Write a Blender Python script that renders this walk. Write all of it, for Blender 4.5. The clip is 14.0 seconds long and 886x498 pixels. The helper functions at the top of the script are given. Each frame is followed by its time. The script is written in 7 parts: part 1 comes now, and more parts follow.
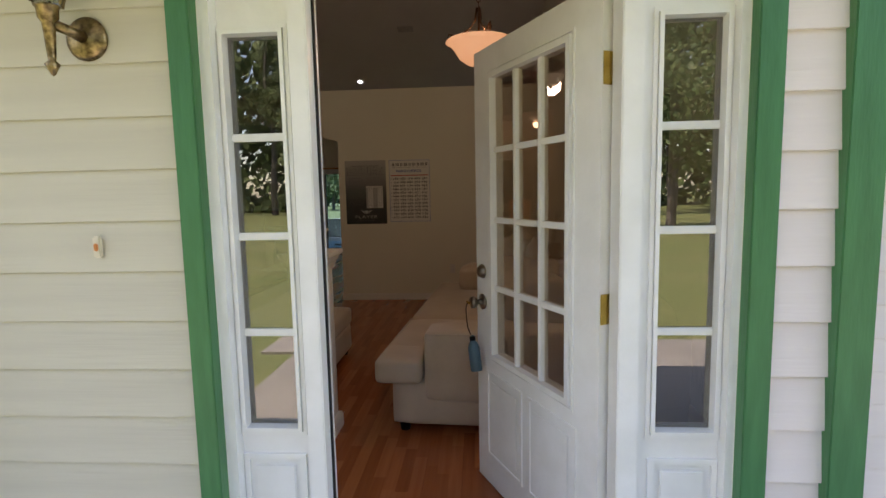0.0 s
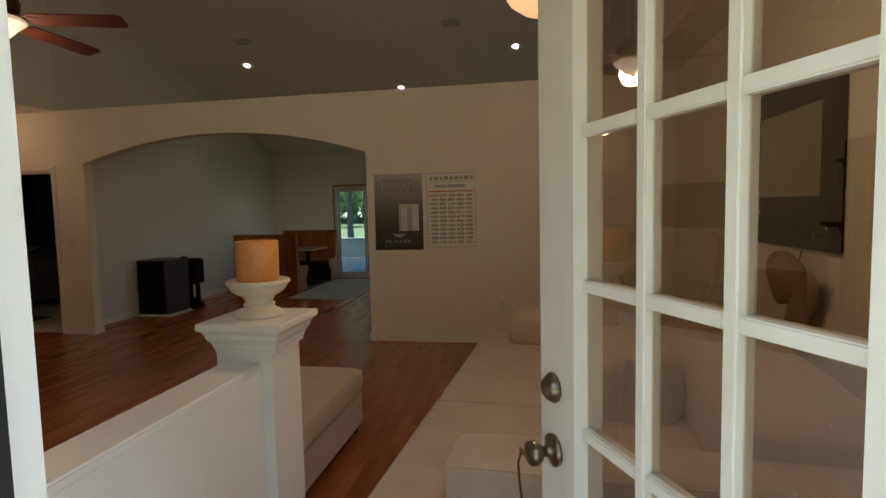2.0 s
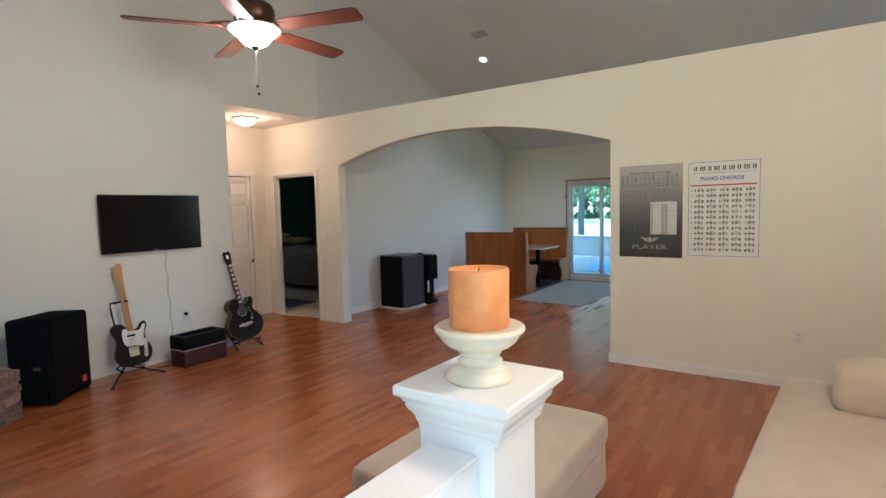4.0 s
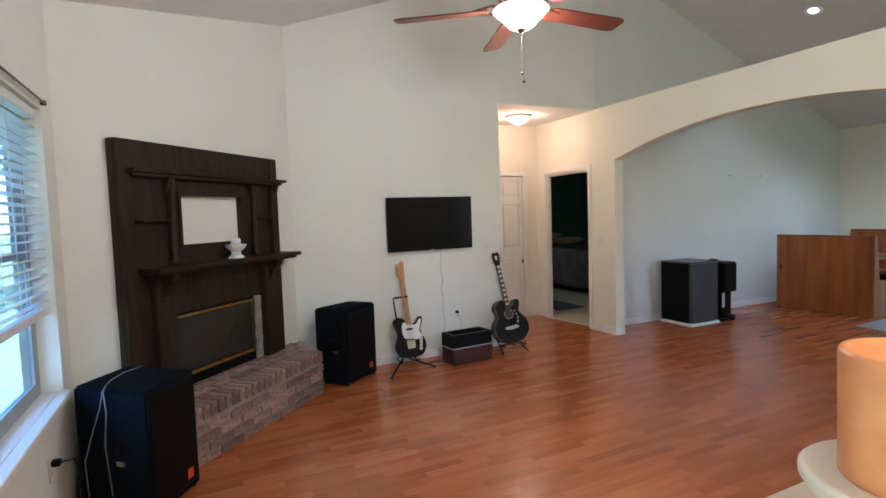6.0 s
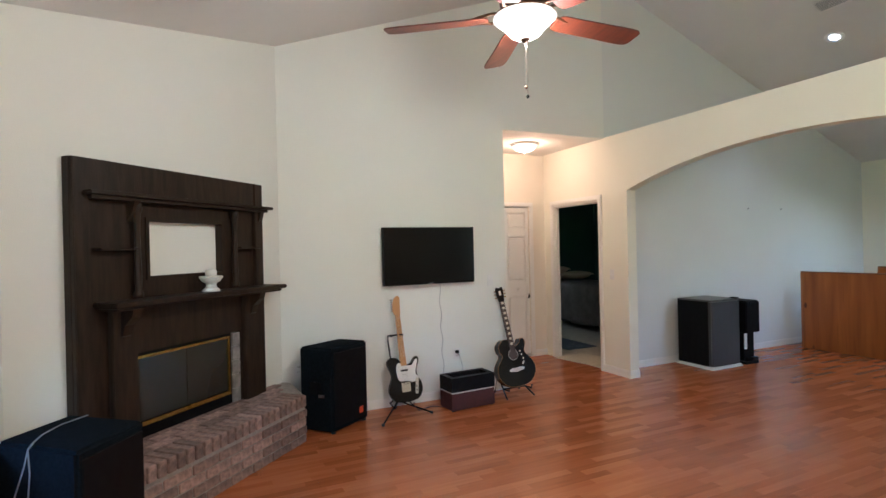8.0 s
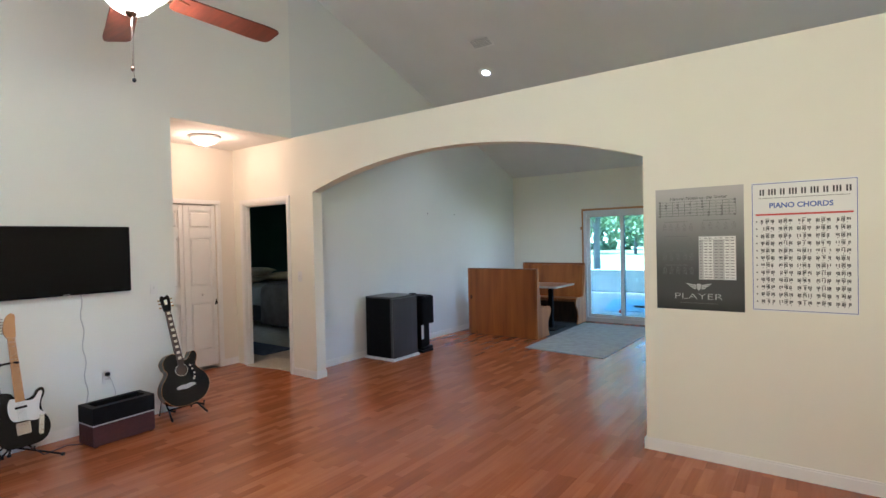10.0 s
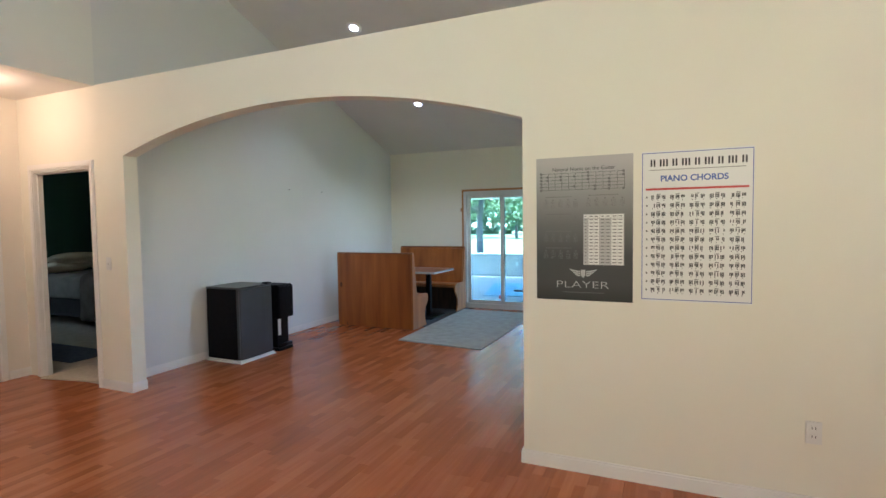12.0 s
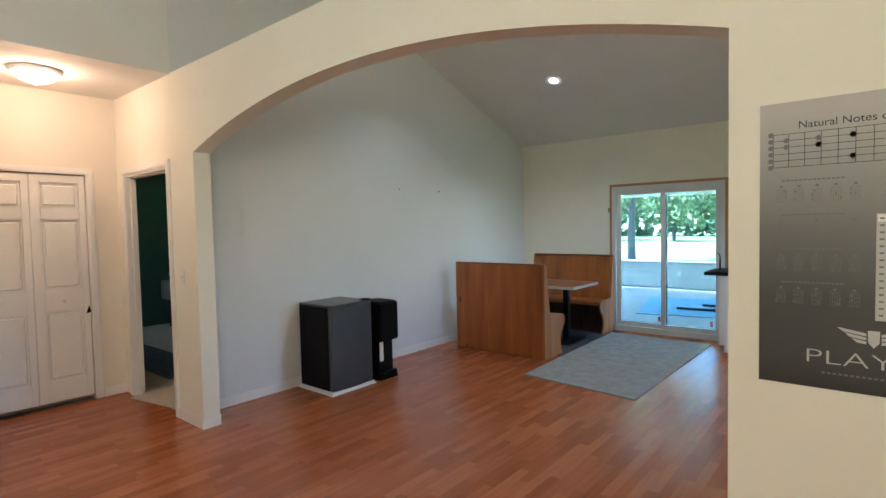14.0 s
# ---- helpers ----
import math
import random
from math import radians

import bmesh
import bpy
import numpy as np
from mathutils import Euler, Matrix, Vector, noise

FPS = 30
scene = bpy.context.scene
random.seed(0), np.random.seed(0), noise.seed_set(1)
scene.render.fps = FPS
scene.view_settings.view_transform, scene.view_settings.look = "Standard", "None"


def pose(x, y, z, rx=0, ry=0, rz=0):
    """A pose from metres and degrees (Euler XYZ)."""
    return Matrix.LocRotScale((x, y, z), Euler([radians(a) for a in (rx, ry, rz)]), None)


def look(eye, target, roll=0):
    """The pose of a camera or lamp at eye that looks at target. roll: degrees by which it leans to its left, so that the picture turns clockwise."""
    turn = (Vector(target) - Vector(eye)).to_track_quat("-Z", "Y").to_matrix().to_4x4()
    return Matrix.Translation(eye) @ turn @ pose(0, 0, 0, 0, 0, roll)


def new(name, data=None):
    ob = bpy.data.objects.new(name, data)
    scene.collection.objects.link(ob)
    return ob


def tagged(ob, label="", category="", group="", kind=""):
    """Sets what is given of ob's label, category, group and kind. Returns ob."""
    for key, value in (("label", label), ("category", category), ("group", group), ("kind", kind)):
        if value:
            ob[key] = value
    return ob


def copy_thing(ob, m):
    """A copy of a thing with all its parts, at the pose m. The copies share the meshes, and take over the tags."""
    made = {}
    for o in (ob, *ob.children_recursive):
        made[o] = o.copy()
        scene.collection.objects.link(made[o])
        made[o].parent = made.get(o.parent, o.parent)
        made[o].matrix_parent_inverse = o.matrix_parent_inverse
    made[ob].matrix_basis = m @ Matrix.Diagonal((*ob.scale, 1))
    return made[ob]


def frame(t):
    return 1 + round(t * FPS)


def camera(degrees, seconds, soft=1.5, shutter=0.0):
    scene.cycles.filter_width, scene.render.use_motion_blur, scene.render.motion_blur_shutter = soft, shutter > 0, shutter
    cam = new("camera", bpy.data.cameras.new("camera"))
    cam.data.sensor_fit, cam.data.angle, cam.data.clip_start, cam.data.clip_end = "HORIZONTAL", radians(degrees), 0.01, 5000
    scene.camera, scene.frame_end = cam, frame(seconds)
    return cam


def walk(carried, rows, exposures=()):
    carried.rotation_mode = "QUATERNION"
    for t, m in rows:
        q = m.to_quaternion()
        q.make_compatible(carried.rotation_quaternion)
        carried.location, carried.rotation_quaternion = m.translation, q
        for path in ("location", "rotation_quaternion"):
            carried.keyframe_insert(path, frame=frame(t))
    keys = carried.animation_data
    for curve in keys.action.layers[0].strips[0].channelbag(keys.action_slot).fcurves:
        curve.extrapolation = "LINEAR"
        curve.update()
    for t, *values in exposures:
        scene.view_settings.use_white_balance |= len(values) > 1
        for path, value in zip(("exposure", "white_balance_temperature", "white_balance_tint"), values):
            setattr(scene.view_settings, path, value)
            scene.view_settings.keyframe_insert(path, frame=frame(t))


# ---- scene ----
cam = camera(80.9, 14.0)
PATH = [
    (0, (0.037, 1.175, 1.414), (-0.101, 3.158, 1.197), -1.2),
    (0.4, (0.031, 1.498, 1.405), (-0.121, 3.483, 1.212), -1.1),
    (0.5, (0.017, 1.581, 1.409), (-0.138, 3.564, 1.197), -1.1),
    (1, (-0.015, 1.958, 1.429), (-0.263, 3.933, 1.238), -1.2),
    (1.5, (0.006, 2.244, 1.436), (-0.292, 4.215, 1.268), -1.1),
    (2, (0.010, 2.438, 1.445), (-0.332, 4.403, 1.295), -1.3),
    (2.5, (-0.064, 2.609, 1.427), (-0.486, 4.559, 1.285), -1.3),
    (3, (-0.167, 2.816, 1.445), (-0.797, 4.708, 1.292), -1.1),
    (3.5, (-0.241, 2.949, 1.479), (-1.139, 4.729, 1.322), -1.2),
    (6, (-0.672, 3.424, 1.511), (-2.470, 4.290, 1.382), -1.9),
    (6.5, (-0.785, 3.523, 1.523), (-2.684, 4.139, 1.405), -1.8),
    (7, (-0.839, 3.569, 1.493), (-2.768, 4.092, 1.42), -1.5),
    (7.5, (-0.908, 3.596, 1.493), (-2.806, 4.226, 1.451), -1.4),
    (8, (-0.981, 3.661, 1.499), (-2.794, 4.505, 1.496), -1.3),
    (8.5, (-1.039, 3.728, 1.515), (-2.704, 4.836, 1.529), -1.3),
    (9, (-1.052, 3.823, 1.542), (-2.513, 5.189, 1.552), -1.5),
    (10.2, (-0.74, 4.17, 1.525), (-1.86, 5.83, 1.48), -1.2),
    (11.5, (-0.956, 4.583, 1.5), (-1.681, 6.444, 1.4), -0.8),
    (12, (-0.966, 4.91, 1.48), (-1.773, 6.737, 1.378), -0.8),
    (12.5, (-1.01, 5.195, 1.485), (-1.971, 6.946, 1.387), -0.9),
    (13, (-1.145, 5.512, 1.493), (-2.241, 7.182, 1.403), -0.9),
    (13.5, (-1.279, 5.869, 1.468), (-2.477, 7.468, 1.382), -1.0),
    (14, (-1.44, 6.142, 1.505), (-2.715, 7.681, 1.419), -1.2),
]
EXPOSURES = [(0.0, 2.1, 7600, 22), (1.0, 2.2, 7450, 18), (1.5, 2.45, 7200, 16), (2.0, 2.85, 7500, 14), (2.5, 3.65, 6800, 12), (3.0, 4.05, 6250, 11), (3.5, 4.65, 5550, 7), (6.0, 5.0, 5350, 7), (7.0, 5.05, 5550, 7), (8.0, 5.1, 5400, 7), (9.0, 5.12, 5200, 7), (11.5, 5.1, 5350, 7), (14.0, 5.05, 5650, 6)]
walk(cam, [(t, look(eye, target, roll)) for t, eye, target, roll in PATH], EXPOSURES)
# ---------------------------------------------------------------- light of day
world = bpy.data.worlds.new("world")
scene.world = world
world.use_nodes = True
_wn = world.node_tree.nodes
_sky = _wn.new("ShaderNodeTexSky")
_sky.sky_type = "NISHITA"
_sky.sun_disc = False
SUN_EL, SUN_AZ = radians(58), radians(300)
_sky.sun_elevation, _sky.sun_rotation = SUN_EL, SUN_AZ
world.node_tree.links.new(_sky.outputs[0], _wn["Background"].inputs[0])
_wn["Background"].inputs[1].default_value = 0.15
sun = new("sun", bpy.data.lights.new("sun", "SUN"))
sun.data.energy, sun.data.angle, sun.data.color = 4.0, radians(0.5), (1.0, 0.95, 0.88)
_sd = Vector((math.sin(SUN_AZ) * math.cos(SUN_EL), math.cos(SUN_AZ) * math.cos(SUN_EL), math.sin(SUN_EL)))
sun.matrix_world = look(_sd * 40, (0, 0, 0))


def point_lamp(name, at, watts, colour, radius=0.05):
    lamp = new(name, bpy.data.lights.new(name, "POINT"))
    lamp.location, lamp.data.energy, lamp.data.color, lamp.data.shadow_soft_size = at, watts, colour, radius
    return lamp


WARM = (1.0, 0.62, 0.34)
point_lamp("fan_bulb", (-3.18, 5.17, 2.56), 4.3, (1.0, 0.88, 0.73), 0.11)
point_lamp("hall_bulb", (-6.27, 7.25, 2.60), 0.55, (1.0, 0.60, 0.38), 0.07)
point_lamp("pendant_bulb", (0.055, 4.60, 2.28), 2.7, (1.0, 0.78, 0.56), 0.05)



def fill_lamp(name, m, w, h, watts):
    """Added daylight: an area lamp that fills an unseen opening and looks along -z of m."""
    lamp = new(name, bpy.data.lights.new(name, "AREA"))
    lamp.data.shape, lamp.data.size, lamp.data.size_y = "RECTANGLE", w, h
    lamp.data.energy, lamp.data.color = watts, (0.82, 0.92, 1.0)
    lamp.matrix_basis = m
    return lamp


YB_ = 8.10
# fill for the dining side and the bedroom, from invented openings out of view
fill_lamp("kitchen_daylight", pose(1.04, 10.9, 1.60, 90, 0, 90), 1.0, 1.1, 0.12)
fill_lamp("bedroom_daylight", pose(-9.5, YB_ + 0.02, 1.65, 90, 0, 0), 0.6, 0.6, 0.05)

# ---------------------------------------------------------------- materials


def mat(name, c1, c2=None, rough=0.5, metal=0.0, scale=4.0, bump=0.0, bscale=60.0, stretch=(1, 1, 1), rand=0.0, sheen=0.0, coat=0.0, spec=0.5):
    m = bpy.data.materials.new(name)
    m.use_nodes = True
    nt = m.node_tree
    b = nt.nodes["Principled BSDF"]
    b.inputs["Roughness"].default_value = rough
    b.inputs["Metallic"].default_value = metal
    b.inputs["Specular IOR Level"].default_value = spec
    b.inputs["Sheen Weight"].default_value = sheen
    b.inputs["Coat Weight"].default_value = coat
    tc = nt.nodes.new("ShaderNodeTexCoord")
    mp = nt.nodes.new("ShaderNodeMapping")
    mp.inputs["Scale"].default_value = stretch
    nt.links.new(tc.outputs["Object"], mp.inputs[0])
    n1 = nt.nodes.new("ShaderNodeTexNoise")
    n1.inputs["Scale"].default_value, n1.inputs["Detail"].default_value = scale, 5
    nt.links.new(mp.outputs[0], n1.inputs["Vector"])
    mix = nt.nodes.new("ShaderNodeMix")
    mix.data_type = "RGBA"
    ramp = nt.nodes.new("ShaderNodeMapRange")
    ramp.inputs[1].default_value, ramp.inputs[2].default_value = 0.35, 0.65
    nt.links.new(n1.outputs["Fac"], ramp.inputs[0])
    nt.links.new(ramp.outputs[0], mix.inputs["Factor"])
    c2 = c2 or tuple(v * 0.93 for v in c1)
    mix.inputs[6].default_value, mix.inputs[7].default_value = (*c1, 1), (*c2, 1)
    out = mix.outputs[2]
    if rand:
        oi = nt.nodes.new("ShaderNodeObjectInfo")
        hs = nt.nodes.new("ShaderNodeHueSaturation")
        mr = nt.nodes.new("ShaderNodeMapRange")
        mr.inputs[3].default_value, mr.inputs[4].default_value = 1 - rand, 1 + rand
        nt.links.new(oi.outputs["Random"], mr.inputs[0])
        nt.links.new(mr.outputs[0], hs.inputs["Value"])
        nt.links.new(out, hs.inputs["Color"])
        out = hs.outputs[0]
    nt.links.new(out, b.inputs["Base Color"])
    if bump:
        n2 = nt.nodes.new("ShaderNodeTexNoise")
        n2.inputs["Scale"].default_value, n2.inputs["Detail"].default_value = bscale, 3
        nt.links.new(mp.outputs[0], n2.inputs["Vector"])
        bp = nt.nodes.new("ShaderNodeBump")
        bp.inputs["Strength"].default_value, bp.inputs["Distance"].default_value = bump, 0.004
        nt.links.new(n2.outputs["Fac"], bp.inputs["Height"])
        nt.links.new(bp.outputs[0], b.inputs["Normal"])
    return m


def glow(name, colour, strength):
    m = mat(name, (0.9, 0.85, 0.78), rough=0.3)
    b = m.node_tree.nodes["Principled BSDF"]
    b.inputs["Emission Color"].default_value, b.inputs["Emission Strength"].default_value = (*colour, 1), strength
    return m


def glass(name, tint=(1, 1, 1), gloss=0.05):
    """Thin clear pane: lets light through straight, mirrors by Fresnel."""
    m = bpy.data.materials.new(name)
    m.use_nodes = True
    nt = m.node_tree
    nt.nodes.remove(nt.nodes["Principled BSDF"])
    tr, gl, fr, mx = (nt.nodes.new(k) for k in ("ShaderNodeBsdfTransparent", "ShaderNodeBsdfGlossy", "ShaderNodeLayerWeight", "ShaderNodeMixShader"))
    tr.inputs[0].default_value = (*tint, 1)
    gl.inputs[0].default_value = (1, 1, 1, 1)
    gl.inputs["Roughness"].default_value = 0.0
    fr.inputs["Blend"].default_value = 0.5
    pw, sc = nt.nodes.new("ShaderNodeMath"), nt.nodes.new("ShaderNodeMath")
    pw.operation, sc.operation = "POWER", "MULTIPLY_ADD"
    pw.inputs[1].default_value, sc.inputs[1].default_value, sc.inputs[2].default_value = 5.0, 1.0 - gloss, gloss
    nt.links.new(fr.outputs["Facing"], pw.inputs[0])
    nt.links.new(pw.outputs[0], sc.inputs[0])
    nt.links.new(sc.outputs[0], mx.inputs[0])
    nt.links.new(tr.outputs[0], mx.inputs[1])
    nt.links.new(gl.outputs[0], mx.inputs[2])
    nt.links.new(mx.outputs[0], nt.nodes["Material Output"].inputs[0])
    return m


def laminate():
    """Three-strip cherry laminate: strips 63 mm wide that run along y."""
    m = mat("cherry_laminate", (0.36, 0.115, 0.045), rough=0.3)
    nt = m.node_tree
    b = nt.nodes["Principled BSDF"]
    tc = nt.nodes.new("ShaderNodeNewGeometry")
    sep = nt.nodes.new("ShaderNodeSeparateXYZ")
    def calc(op, a, b_=0.0, c=0.0):
        n = nt.nodes.new("ShaderNodeMath")
        n.operation = op
        for k, v in enumerate((a, b_, c)):
            if isinstance(v, float):
                n.inputs[k].default_value = v
            else:
                nt.links.new(v, n.inputs[k])
        return n.outputs[0]

    nt.links.new(tc.outputs["Position"], sep.inputs[0])
    strip = calc("FLOOR", calc("DIVIDE", sep.outputs[0], 0.0633))
    w1 = nt.nodes.new("ShaderNodeTexWhiteNoise")
    w1.noise_dimensions = "1D"
    nt.links.new(strip, w1.inputs["W"])
    piece = calc("FLOOR", calc("MULTIPLY_ADD", sep.outputs[1], 2.4, calc("MULTIPLY", w1.outputs["Value"], 7.0)))
    w2 = nt.nodes.new("ShaderNodeTexWhiteNoise")
    w2.noise_dimensions = "1D"
    nt.links.new(calc("MULTIPLY_ADD", strip, 17.3, piece), w2.inputs["W"])
    mp = nt.nodes.new("ShaderNodeMapping")
    mp.inputs["Scale"].default_value = (38, 2.2, 1)
    nt.links.new(tc.outputs["Position"], mp.inputs[0])
    no = nt.nodes.new("ShaderNodeTexNoise")
    no.inputs["Scale"].default_value, no.inputs["Detail"].default_value = 1.0, 6
    nt.links.new(mp.outputs[0], no.inputs["Vector"])
    add = nt.nodes.new("ShaderNodeMath")
    add.operation = "MULTIPLY_ADD"
    nt.links.new(no.outputs["Fac"], add.inputs[0])
    add.inputs[1].default_value = 0.42
    sc = nt.nodes.new("ShaderNodeMath")
    sc.operation = "MULTIPLY_ADD"
    nt.links.new(w2.outputs["Value"], sc.inputs[0])
    sc.inputs[1].default_value, sc.inputs[2].default_value = 0.36, 0.075
    nt.links.new(sc.outputs[0], add.inputs[2])
    ra = nt.nodes.new("ShaderNodeValToRGB")
    e = ra.color_ramp.elements
    e[0].position, e[0].color = 0.08, (0.21, 0.055, 0.020, 1)
    e[1].position, e[1].color = 0.85, (0.52, 0.185, 0.070, 1)
    mid = e.new(0.45)
    mid.color = (0.36, 0.105, 0.035, 1)
    nt.links.new(add.outputs[0], ra.inputs[0])
    nt.links.new(ra.outputs[0], b.inputs["Base Color"])
    rr = nt.nodes.new("ShaderNodeMapRange")
    rr.inputs[3].default_value, rr.inputs[4].default_value = 0.21, 0.26
    nt.links.new(w2.outputs["Value"], rr.inputs[0])
    nt.links.new(rr.outputs[0], b.inputs["Roughness"])
    return m


def plywood(name, pale, dark):
    """Rotary-cut pine ply: broad upright figure, fine grain, a few long stains and knots."""
    m = mat(name, pale, dark, 0.42, scale=1.6, bump=0.12, bscale=30, stretch=(4, 4, 0.35))
    nt = m.node_tree
    b = nt.nodes["Principled BSDF"]
    base = b.inputs["Base Color"].links[0].from_socket
    tc = nt.nodes.new("ShaderNodeTexCoord")

    def layer(kind, scale, size, lo, hi, colour, out):
        nonlocal base
        mp, tx = nt.nodes.new("ShaderNodeMapping"), nt.nodes.new(kind)
        mp.inputs["Scale"].default_value = scale
        tx.inputs["Scale"].default_value = size
        nt.links.new(tc.outputs["Object"], mp.inputs[0])
        nt.links.new(mp.outputs[0], tx.inputs["Vector"])
        mr, mx = nt.nodes.new("ShaderNodeMapRange"), nt.nodes.new("ShaderNodeMix")
        mr.inputs[1].default_value, mr.inputs[2].default_value = lo, hi
        nt.links.new(tx.outputs[out], mr.inputs[0])
        mx.data_type = "RGBA"
        nt.links.new(mr.outputs[0], mx.inputs[0])
        nt.links.new(base, mx.inputs[6])
        mx.inputs[7].default_value = (*colour, 1)
        base = mx.outputs[2]

    mid = tuple(0.5 * (p + d) for p, d in zip(pale, dark))
    low = tuple(0.45 * d for d in dark)
    layer("ShaderNodeTexNoise", (11, 11, 0.9), 1.0, 0.50, 0.80, mid, "Fac")
    layer("ShaderNodeTexNoise", (60, 60, 2.0), 1.0, 0.60, 0.95, dark, "Fac")
    layer("ShaderNodeTexNoise", (7, 7, 0.8), 1.0, 0.62, 0.74, dark, "Fac")
    layer("ShaderNodeTexVoronoi", (3.2, 3.2, 1.7), 1.0, 0.085, 0.05, low, "Distance")
    nt.links.new(base, b.inputs["Base Color"])
    return m


